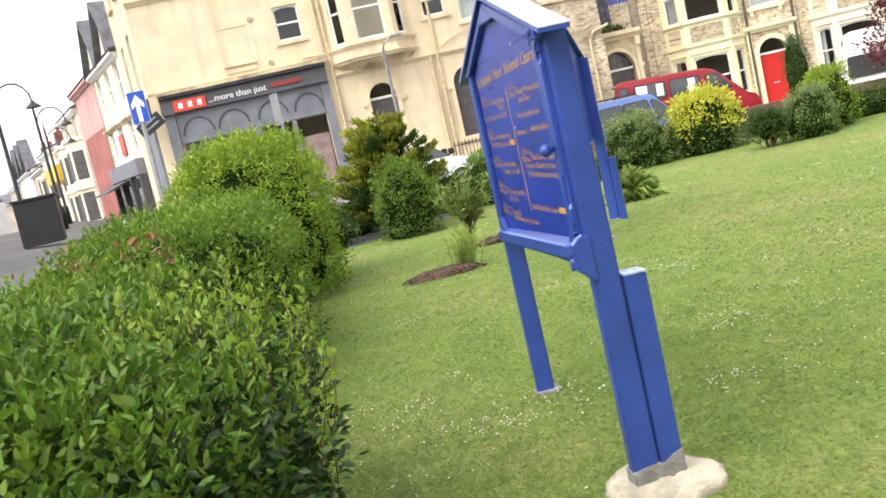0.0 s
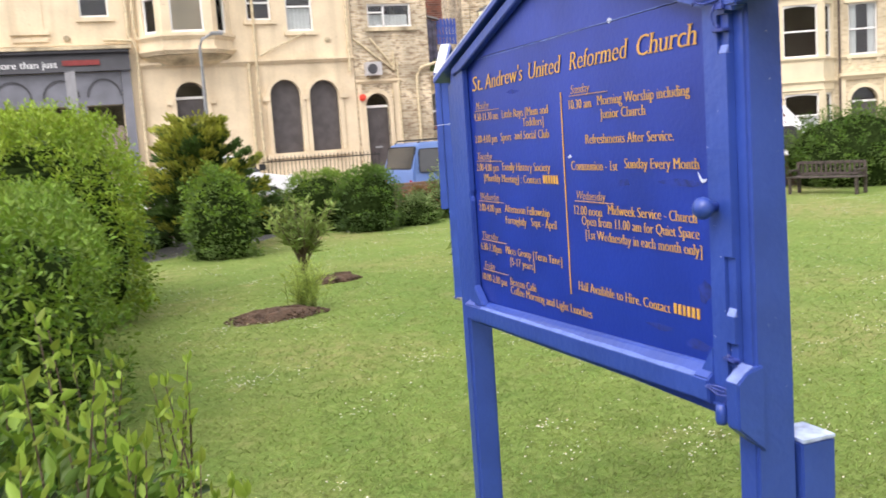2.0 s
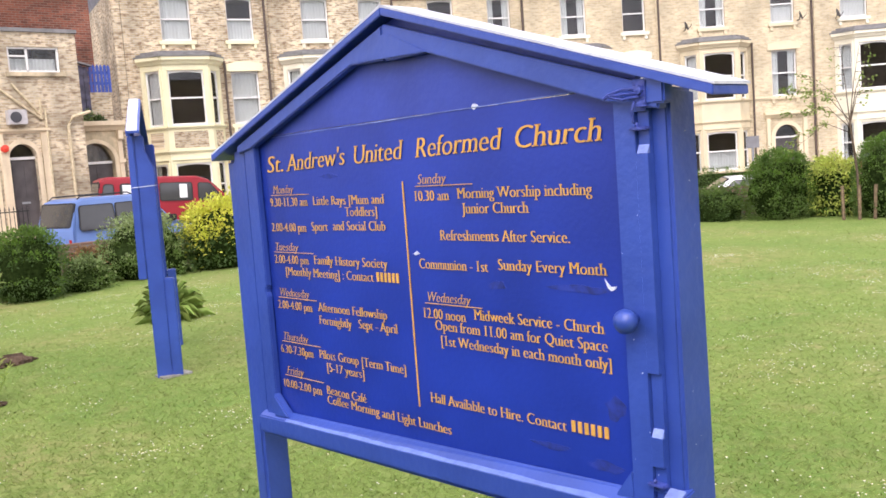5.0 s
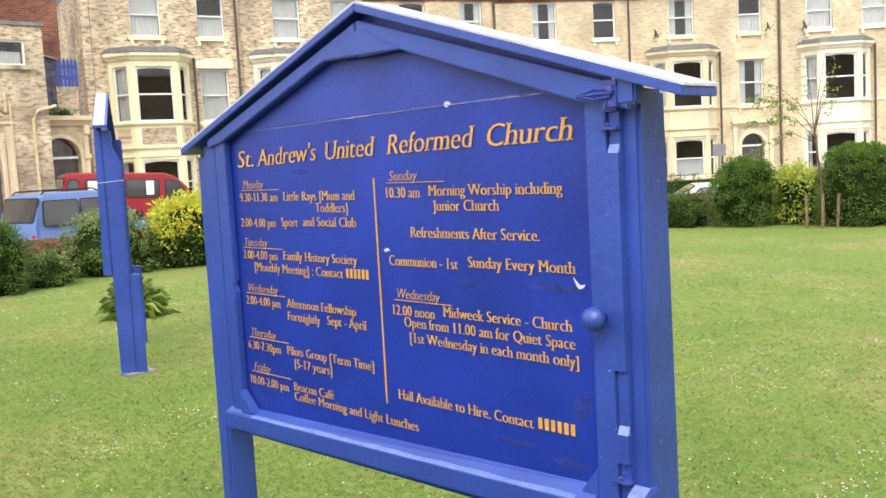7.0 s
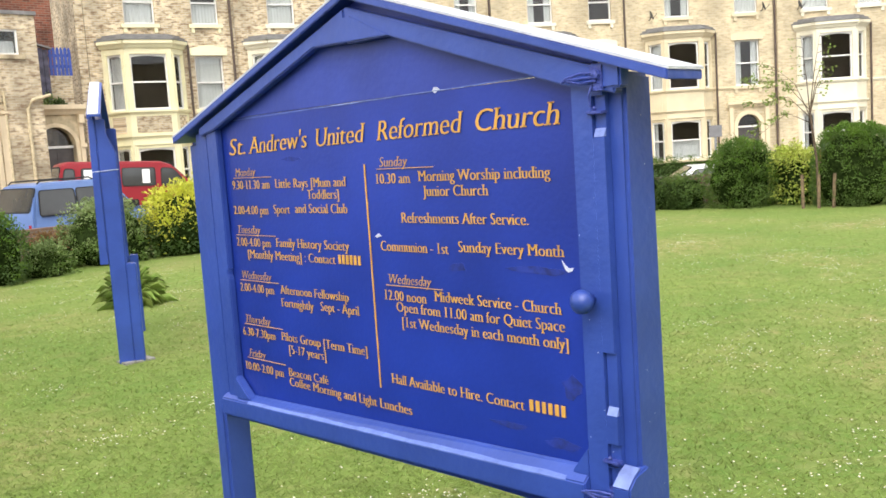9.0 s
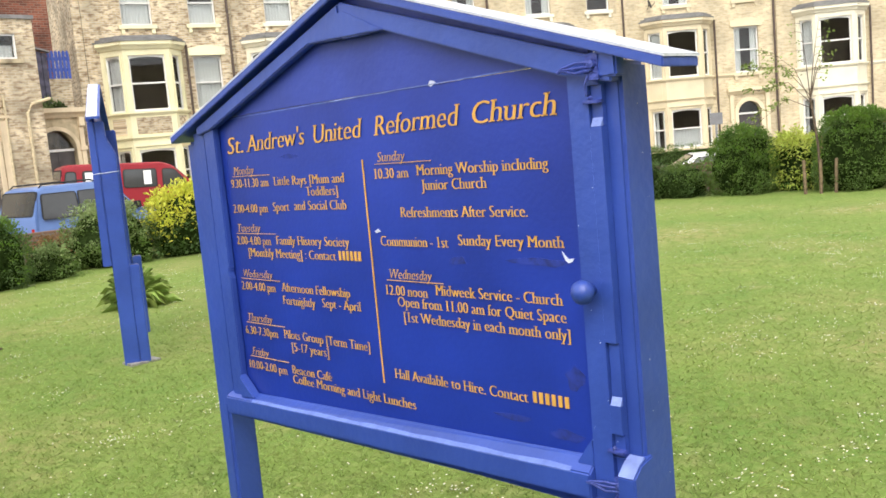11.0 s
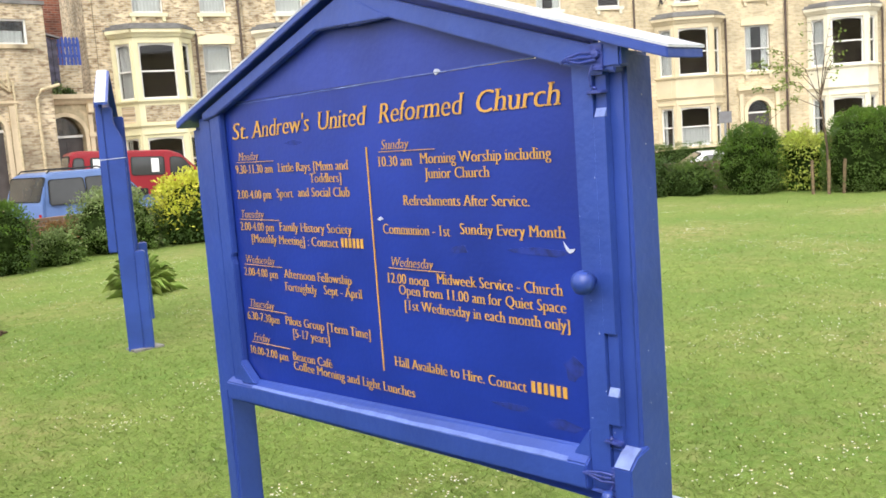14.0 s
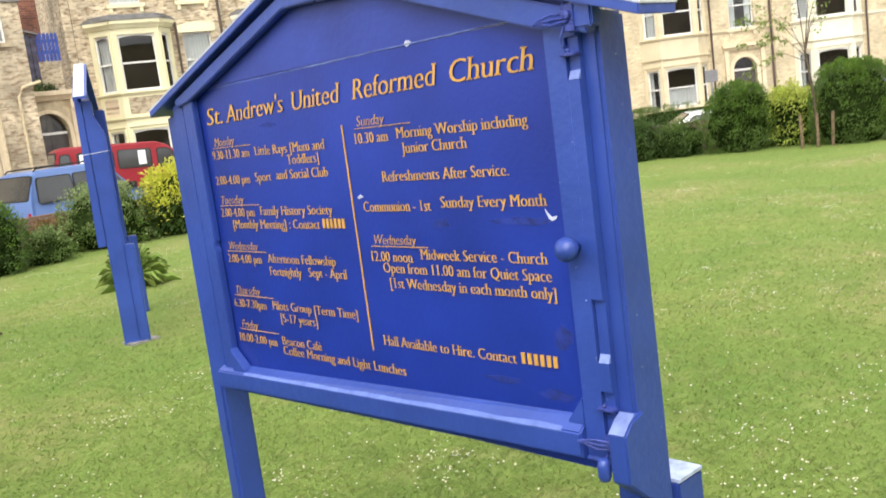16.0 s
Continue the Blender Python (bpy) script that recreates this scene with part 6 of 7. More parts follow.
    for f in wheels:
        for side in (-1, 1):
            x = x0 + (x1 - x0) * f
            y = side * (hw - 0.10)
            wl_ = part("wheel", Shape().lathe([(wheel_r * 0.6, -0.105), (wheel_r * 0.95, -0.10), (wheel_r, -0.06), (wheel_r, 0.06), (wheel_r * 0.95, 0.10), (wheel_r * 0.6, 0.105)], (x, y, wheel_r), "y", 18), TYRE, v)
            part("rim", Shape().lathe([(wheel_r * 0.58, 0.0), (wheel_r * 0.5, 0.015), (wheel_r * 0.1, 0.03)] if side > 0 else [(wheel_r * 0.58, 0.0), (wheel_r * 0.5, -0.015), (wheel_r * 0.1, -0.03)], (x, y + side * 0.107, wheel_r), "y", 14), STEEL, wl_)
    for side in (-1, 1):
        part("headlight", Shape().box(x1 - 0.10, x1 + 0.008, side * hw * 0.62 - 0.14, side * hw * 0.62 + 0.14, 0.62, 0.80), LAMPGLASS, v, bevel=0.02)
        part("tail_light", Shape().box(x0 - 0.008, x0 + 0.06, side * (hw - 0.16) - 0.06, side * (hw - 0.16) + 0.06, 0.56, 0.80), TAILRED, v, bevel=0.01)
        part("mirror", Shape().box(x0 + (x1 - x0) * 0.74, x0 + (x1 - x0) * 0.78, side * (hw + 0.02) - 0.09, side * (hw + 0.02) + 0.09, 0.98, 1.14), TYRE, v, bevel=0.02)
    part("bumper", Shape().box(x1 - 0.12, x1 + 0.03, -hw * 0.9, hw * 0.9, 0.32, 0.52), paint, v, bevel=0.02)
    part("bumper", Shape().box(x0 - 0.03, x0 + 0.12, -hw * 0.9, hw * 0.9, 0.32, 0.52), paint, v, bevel=0.02)
    return v


def mpv_profile(L, H):
    return [(-L / 2, 0.25), (L / 2, 0.25), (L / 2, 0.72), (L / 2 - 0.10, 0.88), (L / 2 - 0.75, 1.02), (L / 2 - 1.30, H - 0.06), (L / 2 - 1.7, H), (-L / 2 + 0.35, H), (-L / 2 + 0.16, H - 0.06), (-L / 2, 1.0)]


def minibus_profile(L, H):
    return [(-L / 2, 0.25), (L / 2, 0.25), (L / 2, 0.78), (L / 2 - 0.10, 0.98), (L / 2 - 0.32, 1.06), (L / 2 - 1.15, H - 0.10), (L / 2 - 1.45, H), (-L / 2 + 0.30, H), (-L / 2 + 0.10, H - 0.08), (-L / 2, 1.0)]


def car_profile(L, H):
    return [(-L / 2, 0.25), (L / 2, 0.25), (L / 2, 0.62), (L / 2 - 0.15, 0.76), (L / 2 - 1.0, 0.93), (L / 2 - 1.65, H - 0.03), (L / 2 - 2.0, H), (-L / 2 + 0.95, H), (-L / 2 + 0.25, 1.0), (-L / 2, 0.95)]


def along(x, y, z, deg):
    return pose(x, y, z, 0, 0, deg)


L, H = 3.3, 1.68
blue_van = vehicle("blue_van", along(8.12, 23.80, -0.30, 9), "mid-blue people carrier with roof rails parked beyond the hedge", L, 1.6, mpv_profile(L, H), CARBLUE,
        [[(-1.46, 0.98), (-0.62, 0.98), (-0.62, 1.50), (-1.40, 1.50)], [(-0.54, 0.98), (0.22, 0.98), (0.12, 1.50), (-0.54, 1.50)], [(0.32, 0.98), (0.86, 0.98), (0.40, 1.44), (0.24, 1.48)]])
for side in (-1, 1):
    part("roof_rail", Shape().tube([(-1.38, side * 0.60, 1.66), (-1.30, side * 0.60, 1.725), (-0.15, side * 0.60, 1.735), (0.0, side * 0.60, 1.67)], 0.018, 6), TYRE, blue_van, "slim black roof rail")
    part("door_handle", Shape().box(-0.50, -0.36, side * 0.80 - 0.012, side * 0.80 + 0.012, 0.86, 0.90), TYRE, blue_van, bevel=0.004)
    part("side_strip", Shape().box(-1.55, 1.20, side * 0.80 - 0.008, side * 0.80 + 0.008, 0.60, 0.67), TYRE, blue_van)
    part("door_seam", Shape().box(-0.584, -0.576, side * 0.795 - 0.008, side * 0.795 + 0.008, 0.36, 0.97), TYRE, blue_van)
L, H = 4.1, 1.95
red_van = vehicle("red_van", pose(10.85, 27.0, street(11, 26) - 0.03, 0, 3, -15), "dark red minibus with pale painted window reflections parked across the street", L, 1.8, minibus_profile(L, H), CARRED,
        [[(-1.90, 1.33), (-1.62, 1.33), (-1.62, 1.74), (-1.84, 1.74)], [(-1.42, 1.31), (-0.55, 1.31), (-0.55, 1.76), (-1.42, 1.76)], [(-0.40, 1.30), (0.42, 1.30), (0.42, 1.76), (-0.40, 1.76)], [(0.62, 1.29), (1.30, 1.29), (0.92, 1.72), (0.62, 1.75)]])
# white pieces on the glass stand for pale reflections
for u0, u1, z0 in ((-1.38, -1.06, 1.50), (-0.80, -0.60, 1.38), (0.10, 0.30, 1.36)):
    part("painted_reflection", Shape().prism([(-0.9 + 0.12 * (z0 - 0.95) - 0.007, z0), (-0.9 + 0.12 * (z0 - 0.95) + 0.01, z0), (-0.80, 1.73), (-0.9 + 0.12 * 0.78 - 0.007, 1.73)], u0, u1, "x"), CURTAIN, red_van, "pale piece painted as a reflection in the window")
L, H = 4.2, 2.12
vehicle("white_van", along(15.5, 22.0, street(15.5, 20) - 0.05, -32), "white minibus with a dark window band parked by the wall", L, 1.85, minibus_profile(L, H), CARWHITE,
        [[(-1.95, 0.98), (0.30, 0.98), (0.30, 1.50), (-1.92, 1.50)], [(0.42, 0.98), (1.55, 0.98), (1.10, 1.50), (0.42, 1.50)]])
L, H = 4.0, 1.42
vehicle("white_car", along(2.5, 26.1, street(3, 25) - 0.12, -2), "white hatchback parked by the railings", L, 1.7, car_profile(L, H), CARWHITE,
        [[(-1.3, 0.96), (-0.1, 0.96), (-0.1, 1.32), (-0.95, 1.32)], [(0.0, 0.96), (1.0, 0.96), (0.42, 1.32), (0.0, 1.32)]])
vehicle("white_car", along(23.2, 15.8, street(24, 16) - 0.18, -52), "white hatchback parked beyond the clipped hedges", L, 1.7, car_profile(L, H), CARWHITE,
        [[(-1.3, 0.96), (-0.1, 0.96), (-0.1, 1.32), (-0.95, 1.32)], [(0.0, 0.96), (1.0, 0.96), (0.42, 1.32), (0.0, 1.32)]])
vehicle("red_car", along(21.54, 11.54, -0.28, 22), "red car half hidden behind the round hedge", L, 1.7, car_profile(L, H), CARRED,
        [[(-1.3, 0.96), (-0.1, 0.96), (-0.1, 1.32), (-0.95, 1.32)], [(0.0, 0.96), (1.0, 0.96), (0.42, 1.32), (0.0, 1.32)]])


# ---- planting ----
def lump(dirs, seed, amount):
    r = np.random.default_rng(seed)
    out = np.zeros(len(dirs))
    for f, a in ((2.2, 1.0), (4.5, 0.6), (9.0, 0.35)):
        k = r.normal(size=(3, 3)) * f
        out += a * np.sin(dirs @ k + r.uniform(0, 6, 3)).mean(1)
    return 1 + amount * out


def bush(name, x, y, rx, ry, height, count, size, material, label, square=2.0, seed=1, slim=0.42, bump=0.18, z0=0.0, turn=0.0, tops=None, top_share=0.0, spread=0.8, lift=-0.3, stems=True, category="bush", droop=0.2, rough=0.15, shoots=0, shoot_length=0.16, tuft=2.2, rise=0.75):
    """A shrub: short stems, a core painted dark as inner shade, and a coat of single leaves with an uneven outline."""
    b = thing(name, pose(x, y, z0, 0, 0, turn), label, category)
    if stems:
        r = random.Random(seed)
        for i in range(5):
            a = i * 1.26 + r.random()
            part("stem", Shape().tube([(0.05 * math.cos(a), 0.05 * math.sin(a), -0.05), (rx * 0.3 * math.cos(a), ry * 0.3 * math.sin(a), height * 0.4), (rx * 0.5 * math.cos(a), ry * 0.5 * math.sin(a), height * 0.7)], [0.025, 0.018, 0.008], 5), BARK, b)
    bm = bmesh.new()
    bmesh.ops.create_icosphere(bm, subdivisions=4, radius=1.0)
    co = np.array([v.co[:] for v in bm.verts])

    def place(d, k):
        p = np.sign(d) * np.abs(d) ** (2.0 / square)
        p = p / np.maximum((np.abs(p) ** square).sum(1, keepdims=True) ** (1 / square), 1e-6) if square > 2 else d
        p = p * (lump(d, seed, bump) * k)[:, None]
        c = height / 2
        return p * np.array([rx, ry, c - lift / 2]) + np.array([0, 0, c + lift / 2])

    # solid core whose dark colour stands for the shade inside
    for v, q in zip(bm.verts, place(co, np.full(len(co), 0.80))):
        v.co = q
    me = bpy.data.meshes.new("painted_shade_core")
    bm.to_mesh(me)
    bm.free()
    part("painted_shade_core", me, CORE, b)
    clumps = max(60, count // 26)
    d = unit(rng.normal(size=(clumps, 3)))
    d[:, 2] = np.where(d[:, 2] < -0.75, -d[:, 2], d[:, 2])
    centre = place(d, 0.97 - np.abs(rng.normal(size=clumps)) * rough + rough * 0.5)
    pick = rng.integers(0, clumps, count)
    u = unit(rng.normal(size=(count, 3)))
    reach = tuft * size * rng.uniform(0.6, 1.25, clumps)[pick] * rng.random(count) ** 0.4
    p = centre[pick] + u * reach[:, None]
    ok = p[:, 2] > 0.01
    p, u, pick = p[ok], u[ok], pick[ok]
    outward = unit(centre[pick] - np.array([0, 0, height * 0.40]))
    # upper, outer leaves take the tops colour: new growth plus painted top light
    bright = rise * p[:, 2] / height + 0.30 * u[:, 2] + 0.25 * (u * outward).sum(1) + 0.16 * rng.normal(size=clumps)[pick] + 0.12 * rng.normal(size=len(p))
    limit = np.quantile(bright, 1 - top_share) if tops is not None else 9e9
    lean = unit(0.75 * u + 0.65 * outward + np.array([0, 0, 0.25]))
    for nm, m, sel, lab in (("foliage", material, bright <= limit, ""), ("pale_upper_leaves", tops, bright > limit, "paler upper leaves, new growth with light put into the colour")):
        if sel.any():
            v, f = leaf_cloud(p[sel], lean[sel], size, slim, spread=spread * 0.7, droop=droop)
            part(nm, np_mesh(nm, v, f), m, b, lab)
    if shoots:
        d = unit(rng.normal(size=(shoots, 3)) + np.array([0, 0, 1.3]))
        p = place(d, np.full(shoots, 0.99))
        reach = rng.uniform(0.04, shoot_length, shoots)
        lean = unit(rng.normal(size=(shoots, 3)) * 0.22 + np.array([0, 0, 1.0]))
        q = np.concatenate([p + lean * (reach * f)[:, None] for f in (0.0, 0.15, 0.3, 0.45, 0.6, 0.75, 0.9, 1.0)])
        nrm = np.concatenate([lean + 1.0 * unit(rng.normal(size=(shoots, 3)) * np.array([1, 1, 0.2])) for _ in range(8)])
        v, f = leaf_cloud(q, unit(nrm), size * 0.95, slim * 0.85, spread=0.15, droop=0.1)
        tagged(part("shoot_growth", np_mesh("shoot_growth", v, f), PRIVET_PALE if tops is PRIVET else tops or material, b, "upright fresh shoots"), kind="stuff")
    return b


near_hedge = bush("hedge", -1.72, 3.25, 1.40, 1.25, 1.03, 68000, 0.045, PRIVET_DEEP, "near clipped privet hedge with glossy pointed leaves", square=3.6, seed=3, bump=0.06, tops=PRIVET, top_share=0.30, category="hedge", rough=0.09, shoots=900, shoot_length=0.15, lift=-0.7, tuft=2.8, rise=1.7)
bush("hedge", -1.92, 5.35, 1.15, 1.25, 1.06, 18000, 0.046, PRIVET, "low loose stretch of privet hedge", square=2.8, seed=4, bump=0.12, tops=PRIVET_PALE, top_share=0.25, category="hedge", rough=0.09, shoots=500, shoot_length=0.18, lift=-0.5)


def sprigs(parent, count):
    """Long upright privet shoots with bare lower stems, standing out of the hedge's rounded end."""
    r = random.Random(17)
    stems, pts, dirs = Shape(), [], []
    for i in range(count):
        x, y = r.uniform(0.80, 1.42), r.uniform(-0.4, 1.05)
        z = 0.62 + 0.15 * r.random() - 0.55 * max(0.0, x - 1.1)
        top = Vector((x + r.uniform(-0.06, 0.10), y + r.uniform(-0.08, 0.12), z + r.uniform(0.22, 0.44)))
        base = Vector((x, y, z))
        stems.tube([tuple(base), tuple(base.lerp(top, 0.5) + Vector((0.01, 0.01, 0))), tuple(top)], [0.0032, 0.0024, 0.0010], 5)
        n = int((top - base).length / 0.022)
        for k in range(n):
            a = k * 1.57 + (0 if k % 2 else 3.14)
            q = base.lerp(top, 0.05 + 0.95 * k / n)
            pts.append(tuple(q))
            dirs.append((math.cos(a), math.sin(a), 0.75))
        pts += [tuple(top)] * 3
        dirs += [(0.2, 0.1, 1.0), (-0.2, 0.1, 1.0), (0.0, -0.2, 1.0)]
    tagged(part("stem_work", stems, BARK, parent, "thin brown upright stems"), kind="stuff")
    v, f = leaf_cloud(np.array(pts), unit(np.array(dirs)), 0.036, 0.42, spread=0.25, droop=0.1)
    tagged(part("sprig_foliage", np_mesh("sprig_foliage", v, f), SPRIG, parent, "fresh pointed leaves up the stems"), kind="stuff")


sprigs(near_hedge, 95)
bush("hedge", -1.36, 8.15, 0.92, 2.3, 1.30, 30000, 0.040, PRIVET, "privet hedge along the edge of the lawn", square=3.0, seed=5, bump=0.10, tops=PRIVET_PALE, top_share=0.62, category="hedge", rough=0.10, shoots=1100, shoot_length=0.15, lift=-0.4)
bush("hedge", -1.02, 11.5, 1.0, 1.35, 1.86, 26000, 0.048, PRIVET_PALE, "tall bright green privet hedge end", square=2.6, seed=8, bump=0.12, tops=LIME, top_share=0.64, category="hedge", rough=0.11, shoots=1000, shoot_length=0.22, lift=-0.4)
bush("shrub", -0.75, 16.1, 1.0, 0.7, 0.85, 5200, 0.055, HEDGE_DARK, "dark evergreen shrub between hedge and cypress", seed=47)
bush("shrub", 0.0, 17.5, 0.8, 0.5, 0.62, 3600, 0.05, HEDGE_DARK, "low dark shrub beside the cypress", seed=49)
bush("shrub", 1.15, 15.15, 0.50, 0.46, 1.22, 7000, 0.05, HEDGE_MID, "rounded green shrub in front of the cypress", square=2.4, seed=12, tops=PRIVET_PALE, top_share=0.4)
bush("shrub", 2.25, 18.3, 0.6, 0.4, 0.72, 3600, 0.05, HEDGE_DARK, "low dark shrub before the railings", seed=48, tops=HEDGE_MID, top_share=0.4)
bush("shrub", 3.18, 17.9, 0.66, 0.7, 1.05, 7500, 0.045, HEDGE_MID, "clipped dome of dark green hedge", square=2.3, seed=14, bump=0.05, tops=PRIVET_PALE, top_share=0.45, rough=0.06)
bush("shrub", 3.80, 17.0, 0.55, 0.6, 1.08, 7500, 0.045, HEDGE_DARK, "clipped dark green domed shrub", square=2.3, seed=15, bump=0.05, tops=PRIVET, top_share=0.45, rough=0.06)
bush("shrub", 4.72, 17.2, 0.42, 0.42, 0.50, 3600, 0.05, HEDGE_MID, "low mixed shrub before the wall", seed=61, tops=GREYLEAF, top_share=0.4, rise=1.0)
bush("shrub", 5.18, 18.1, 0.40, 0.35, 0.60, 3200, 0.048, HEDGE_DARK, "low shrub with bronze young tips before the wall", seed=62, tops=BRONZE, top_share=0.35, rise=1.2)
bush("shrub", 6.0, 17.75, 0.74, 0.6, 1.05, 9000, 0.05, HEDGE_MID, "loose grey-green shrub by the wall", seed=16, tops=GREYLEAF, top_share=0.5, rise=1.0)
bush("shrub", 7.42, 17.7, 0.68, 0.62, 1.15, 6500, 0.075, HEDGE_DARK, "rounded shrub with bright yellow leaves on top", square=2.3, seed=18, tops=GOLDLEAF, top_share=0.62, rough=0.10, rise=1.7)
bush("shrub", 7.6, 15.6, 0.38, 0.36, 0.66, 3200, 0.045, HEDGE_DARK, "small dark spreading shrub on the lawn", seed=19, bump=0.3, lift=0.08)
bush("shrub", 8.45, 15.7, 0.5, 0.45, 0.82, 5200, 0.048, HEDGE_MID, "grey-green shrub at the lawn's edge", seed=20, tops=GREYLEAF, top_share=0.35, rise=1.2)
bush("shrub", 9.25, 16.5, 0.48, 0.5, 1.12, 5200, 0.055, PRIVET, "bright green rounded shrub by the wall", seed=21, tops=LIME, top_share=0.6)
bush("hedge", 10.9, 17.4, 1.5, 0.5, 0.55, 6000, 0.05, HEDGE_DARK, "low green planting along the wall", square=2.6, seed=22, turn=-18, tops=HEDGE_MID, top_share=0.5, category="hedge")
bush("cypress", 12.1, 22.4, 0.32, 0.32, 2.35, 5200, 0.05, HEDGE_DARK, "slim dark upright cypress before the red door", seed=23, lift=0.0, slim=0.25, z0=-0.25, category="tree")
bush("shrub", 16.1, 12.9, 0.52, 0.5, 0.66, 4200, 0.05, HEDGE_DARK, "low rounded hedge bush by the wall", seed=24, square=2.5, tops=HEDGE_MID, top_share=0.5)
bush("shrub", 16.45, 11.75, 0.70, 0.66, 1.36, 15000, 0.045, HEDGE_MID, "large rounded green shrub by the wall", seed=25, square=2.4, tops=PRIVET, top_share=0.5)
bush("shrub", 17.1, 11.0, 0.46, 0.5, 1.16, 4200, 0.085, PRIVET, "yellow-green leafy shrub beside the sapling", seed=26, tops=VARIEGATED, top_share=0.75, droop=0.5, slim=0.36)
bush("hedge", 16.9, 9.72, 0.70, 0.70, 1.50, 18000, 0.042, HEDGE_MID, "large clipped round dark hedge", seed=27, square=2.6, bump=0.05, tops=PRIVET, top_share=0.45, category="hedge", rough=0.06)
bush("hedge", 27.0, 18.6, 3.4, 0.6, 1.60, 20000, 0.048, HEDGE_DARK, "dark clipped hedge in front of the houses", square=4.0, seed=28, bump=0.02, turn=-48, z0=-0.85, category="hedge", stems=False, tops=HEDGE_MID, top_share=0.4, rough=0.05)
bush("hedge", 18.2, 7.2, 0.9, 1.3, 1.2, 6200, 0.055, HEDGE_DARK, "dark hedge running on along the wall", seed=29, square=2.8, bump=0.05, category="hedge", tops=HEDGE_MID, top_share=0.4)


def golden_cypress(x, y, width, height):
    """A broad golden cypress built of many upswept sprays."""
    b = thing("conifer", pose(x, y, 0), "broad golden-tipped dwarf cypress with dark inner foliage", "tree")
    part("trunk", Shape().tube([(0, 0, -0.05), (0.02, 0, height * 0.5), (0, 0.02, height * 0.85)], [0.06, 0.045, 0.01], 7), BARK, b)
    # dark-coloured core as painted shade behind the sprays
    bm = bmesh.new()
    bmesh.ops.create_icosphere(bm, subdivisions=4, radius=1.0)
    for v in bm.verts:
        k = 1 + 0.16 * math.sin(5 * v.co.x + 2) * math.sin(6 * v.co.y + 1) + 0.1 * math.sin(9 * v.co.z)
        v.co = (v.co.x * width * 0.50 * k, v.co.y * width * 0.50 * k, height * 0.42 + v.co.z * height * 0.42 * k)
    me = bpy.data.meshes.new("painted_shade_core")
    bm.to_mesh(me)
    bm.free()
    part("painted_shade_core", me, CORE, b)
    limbs, dark, gold = Shape(), [], []
    r = random.Random(4)
    for i in range(96):
        q = i / 96
        h = height * (0.10 + 0.84 * q ** 0.9)
        a = i * 2.39996 + r.uniform(-0.3, 0.3)
        reach = width * (0.62 + 0.58 * r.random()) * (1.0 - 0.85 * max(0, q - 0.22) ** 1.35)
        out = Vector((math.cos(a), math.sin(a), 0))
        way = (out + Vector((0, 0, 0.08 + 0.55 * q + 0.2 * r.random()))).normalized()
        ln = (0.50 + 0.34 * r.random()) * (1.0 if q < 0.85 else 1.1)
        tip = out * reach + Vector((0, 0, min(h + 0.12, height) + 0.14 * (r.random() - 0.4)))
        base = tip - way * ln
        limbs.tube([(0, 0, h * 0.65), tuple(base), tuple(base.lerp(tip, 0.8))], [0.012, 0.009, 0.003], 4)
        side = way.cross(Vector((0, 0, 1))).normalized()
        up = side.cross(way)
        n = 290
        t = rng.random(n) ** 0.7
        phi = rng.uniform(-0.50, 0.50, n) * (1.15 - 0.75 * t)   # plumes that narrow to a tip
        p = np.array(base)[None] + (t * ln * np.cos(phi))[:, None] * np.array(way) + (t * ln * np.sin(phi) * 0.9)[:, None] * np.array(side) + rng.normal(size=(n, 1)) * 0.03 * np.array(up)
        dr = np.cos(phi)[:, None] * np.array(way) + np.sin(phi)[:, None] * np.array(side) + np.array([0, 0, 0.25])
        lit = (t + 0.18 * rng.normal(size=n) > 0.80 - 0.22 * q) & (r.random() < 0.55 + 0.45 * q)
        gold.append((p[lit], dr[lit]))
        dark.append((p[~lit], dr[~lit]))
    tagged(part("limb_work", limbs, BARK, b), kind="stuff")
    for group, m, nm, lab in ((dark, HEDGE_DARK, "inner_sprays", ""), (gold, CONIFER_GOLD, "golden_sprays", "gold-tipped sprays")):
        pts, dirs = np.concatenate([g[0] for g in group]), np.concatenate([g[1] for g in group])
        v, f = leaf_cloud(pts, unit(dirs), 0.095, 0.30, spread=0.25, droop=0.1)
        part(nm, np_mesh(nm, v, f), m, b, lab)
    return b


golden_cypress(1.02, 16.5, 1.0, 2.0)


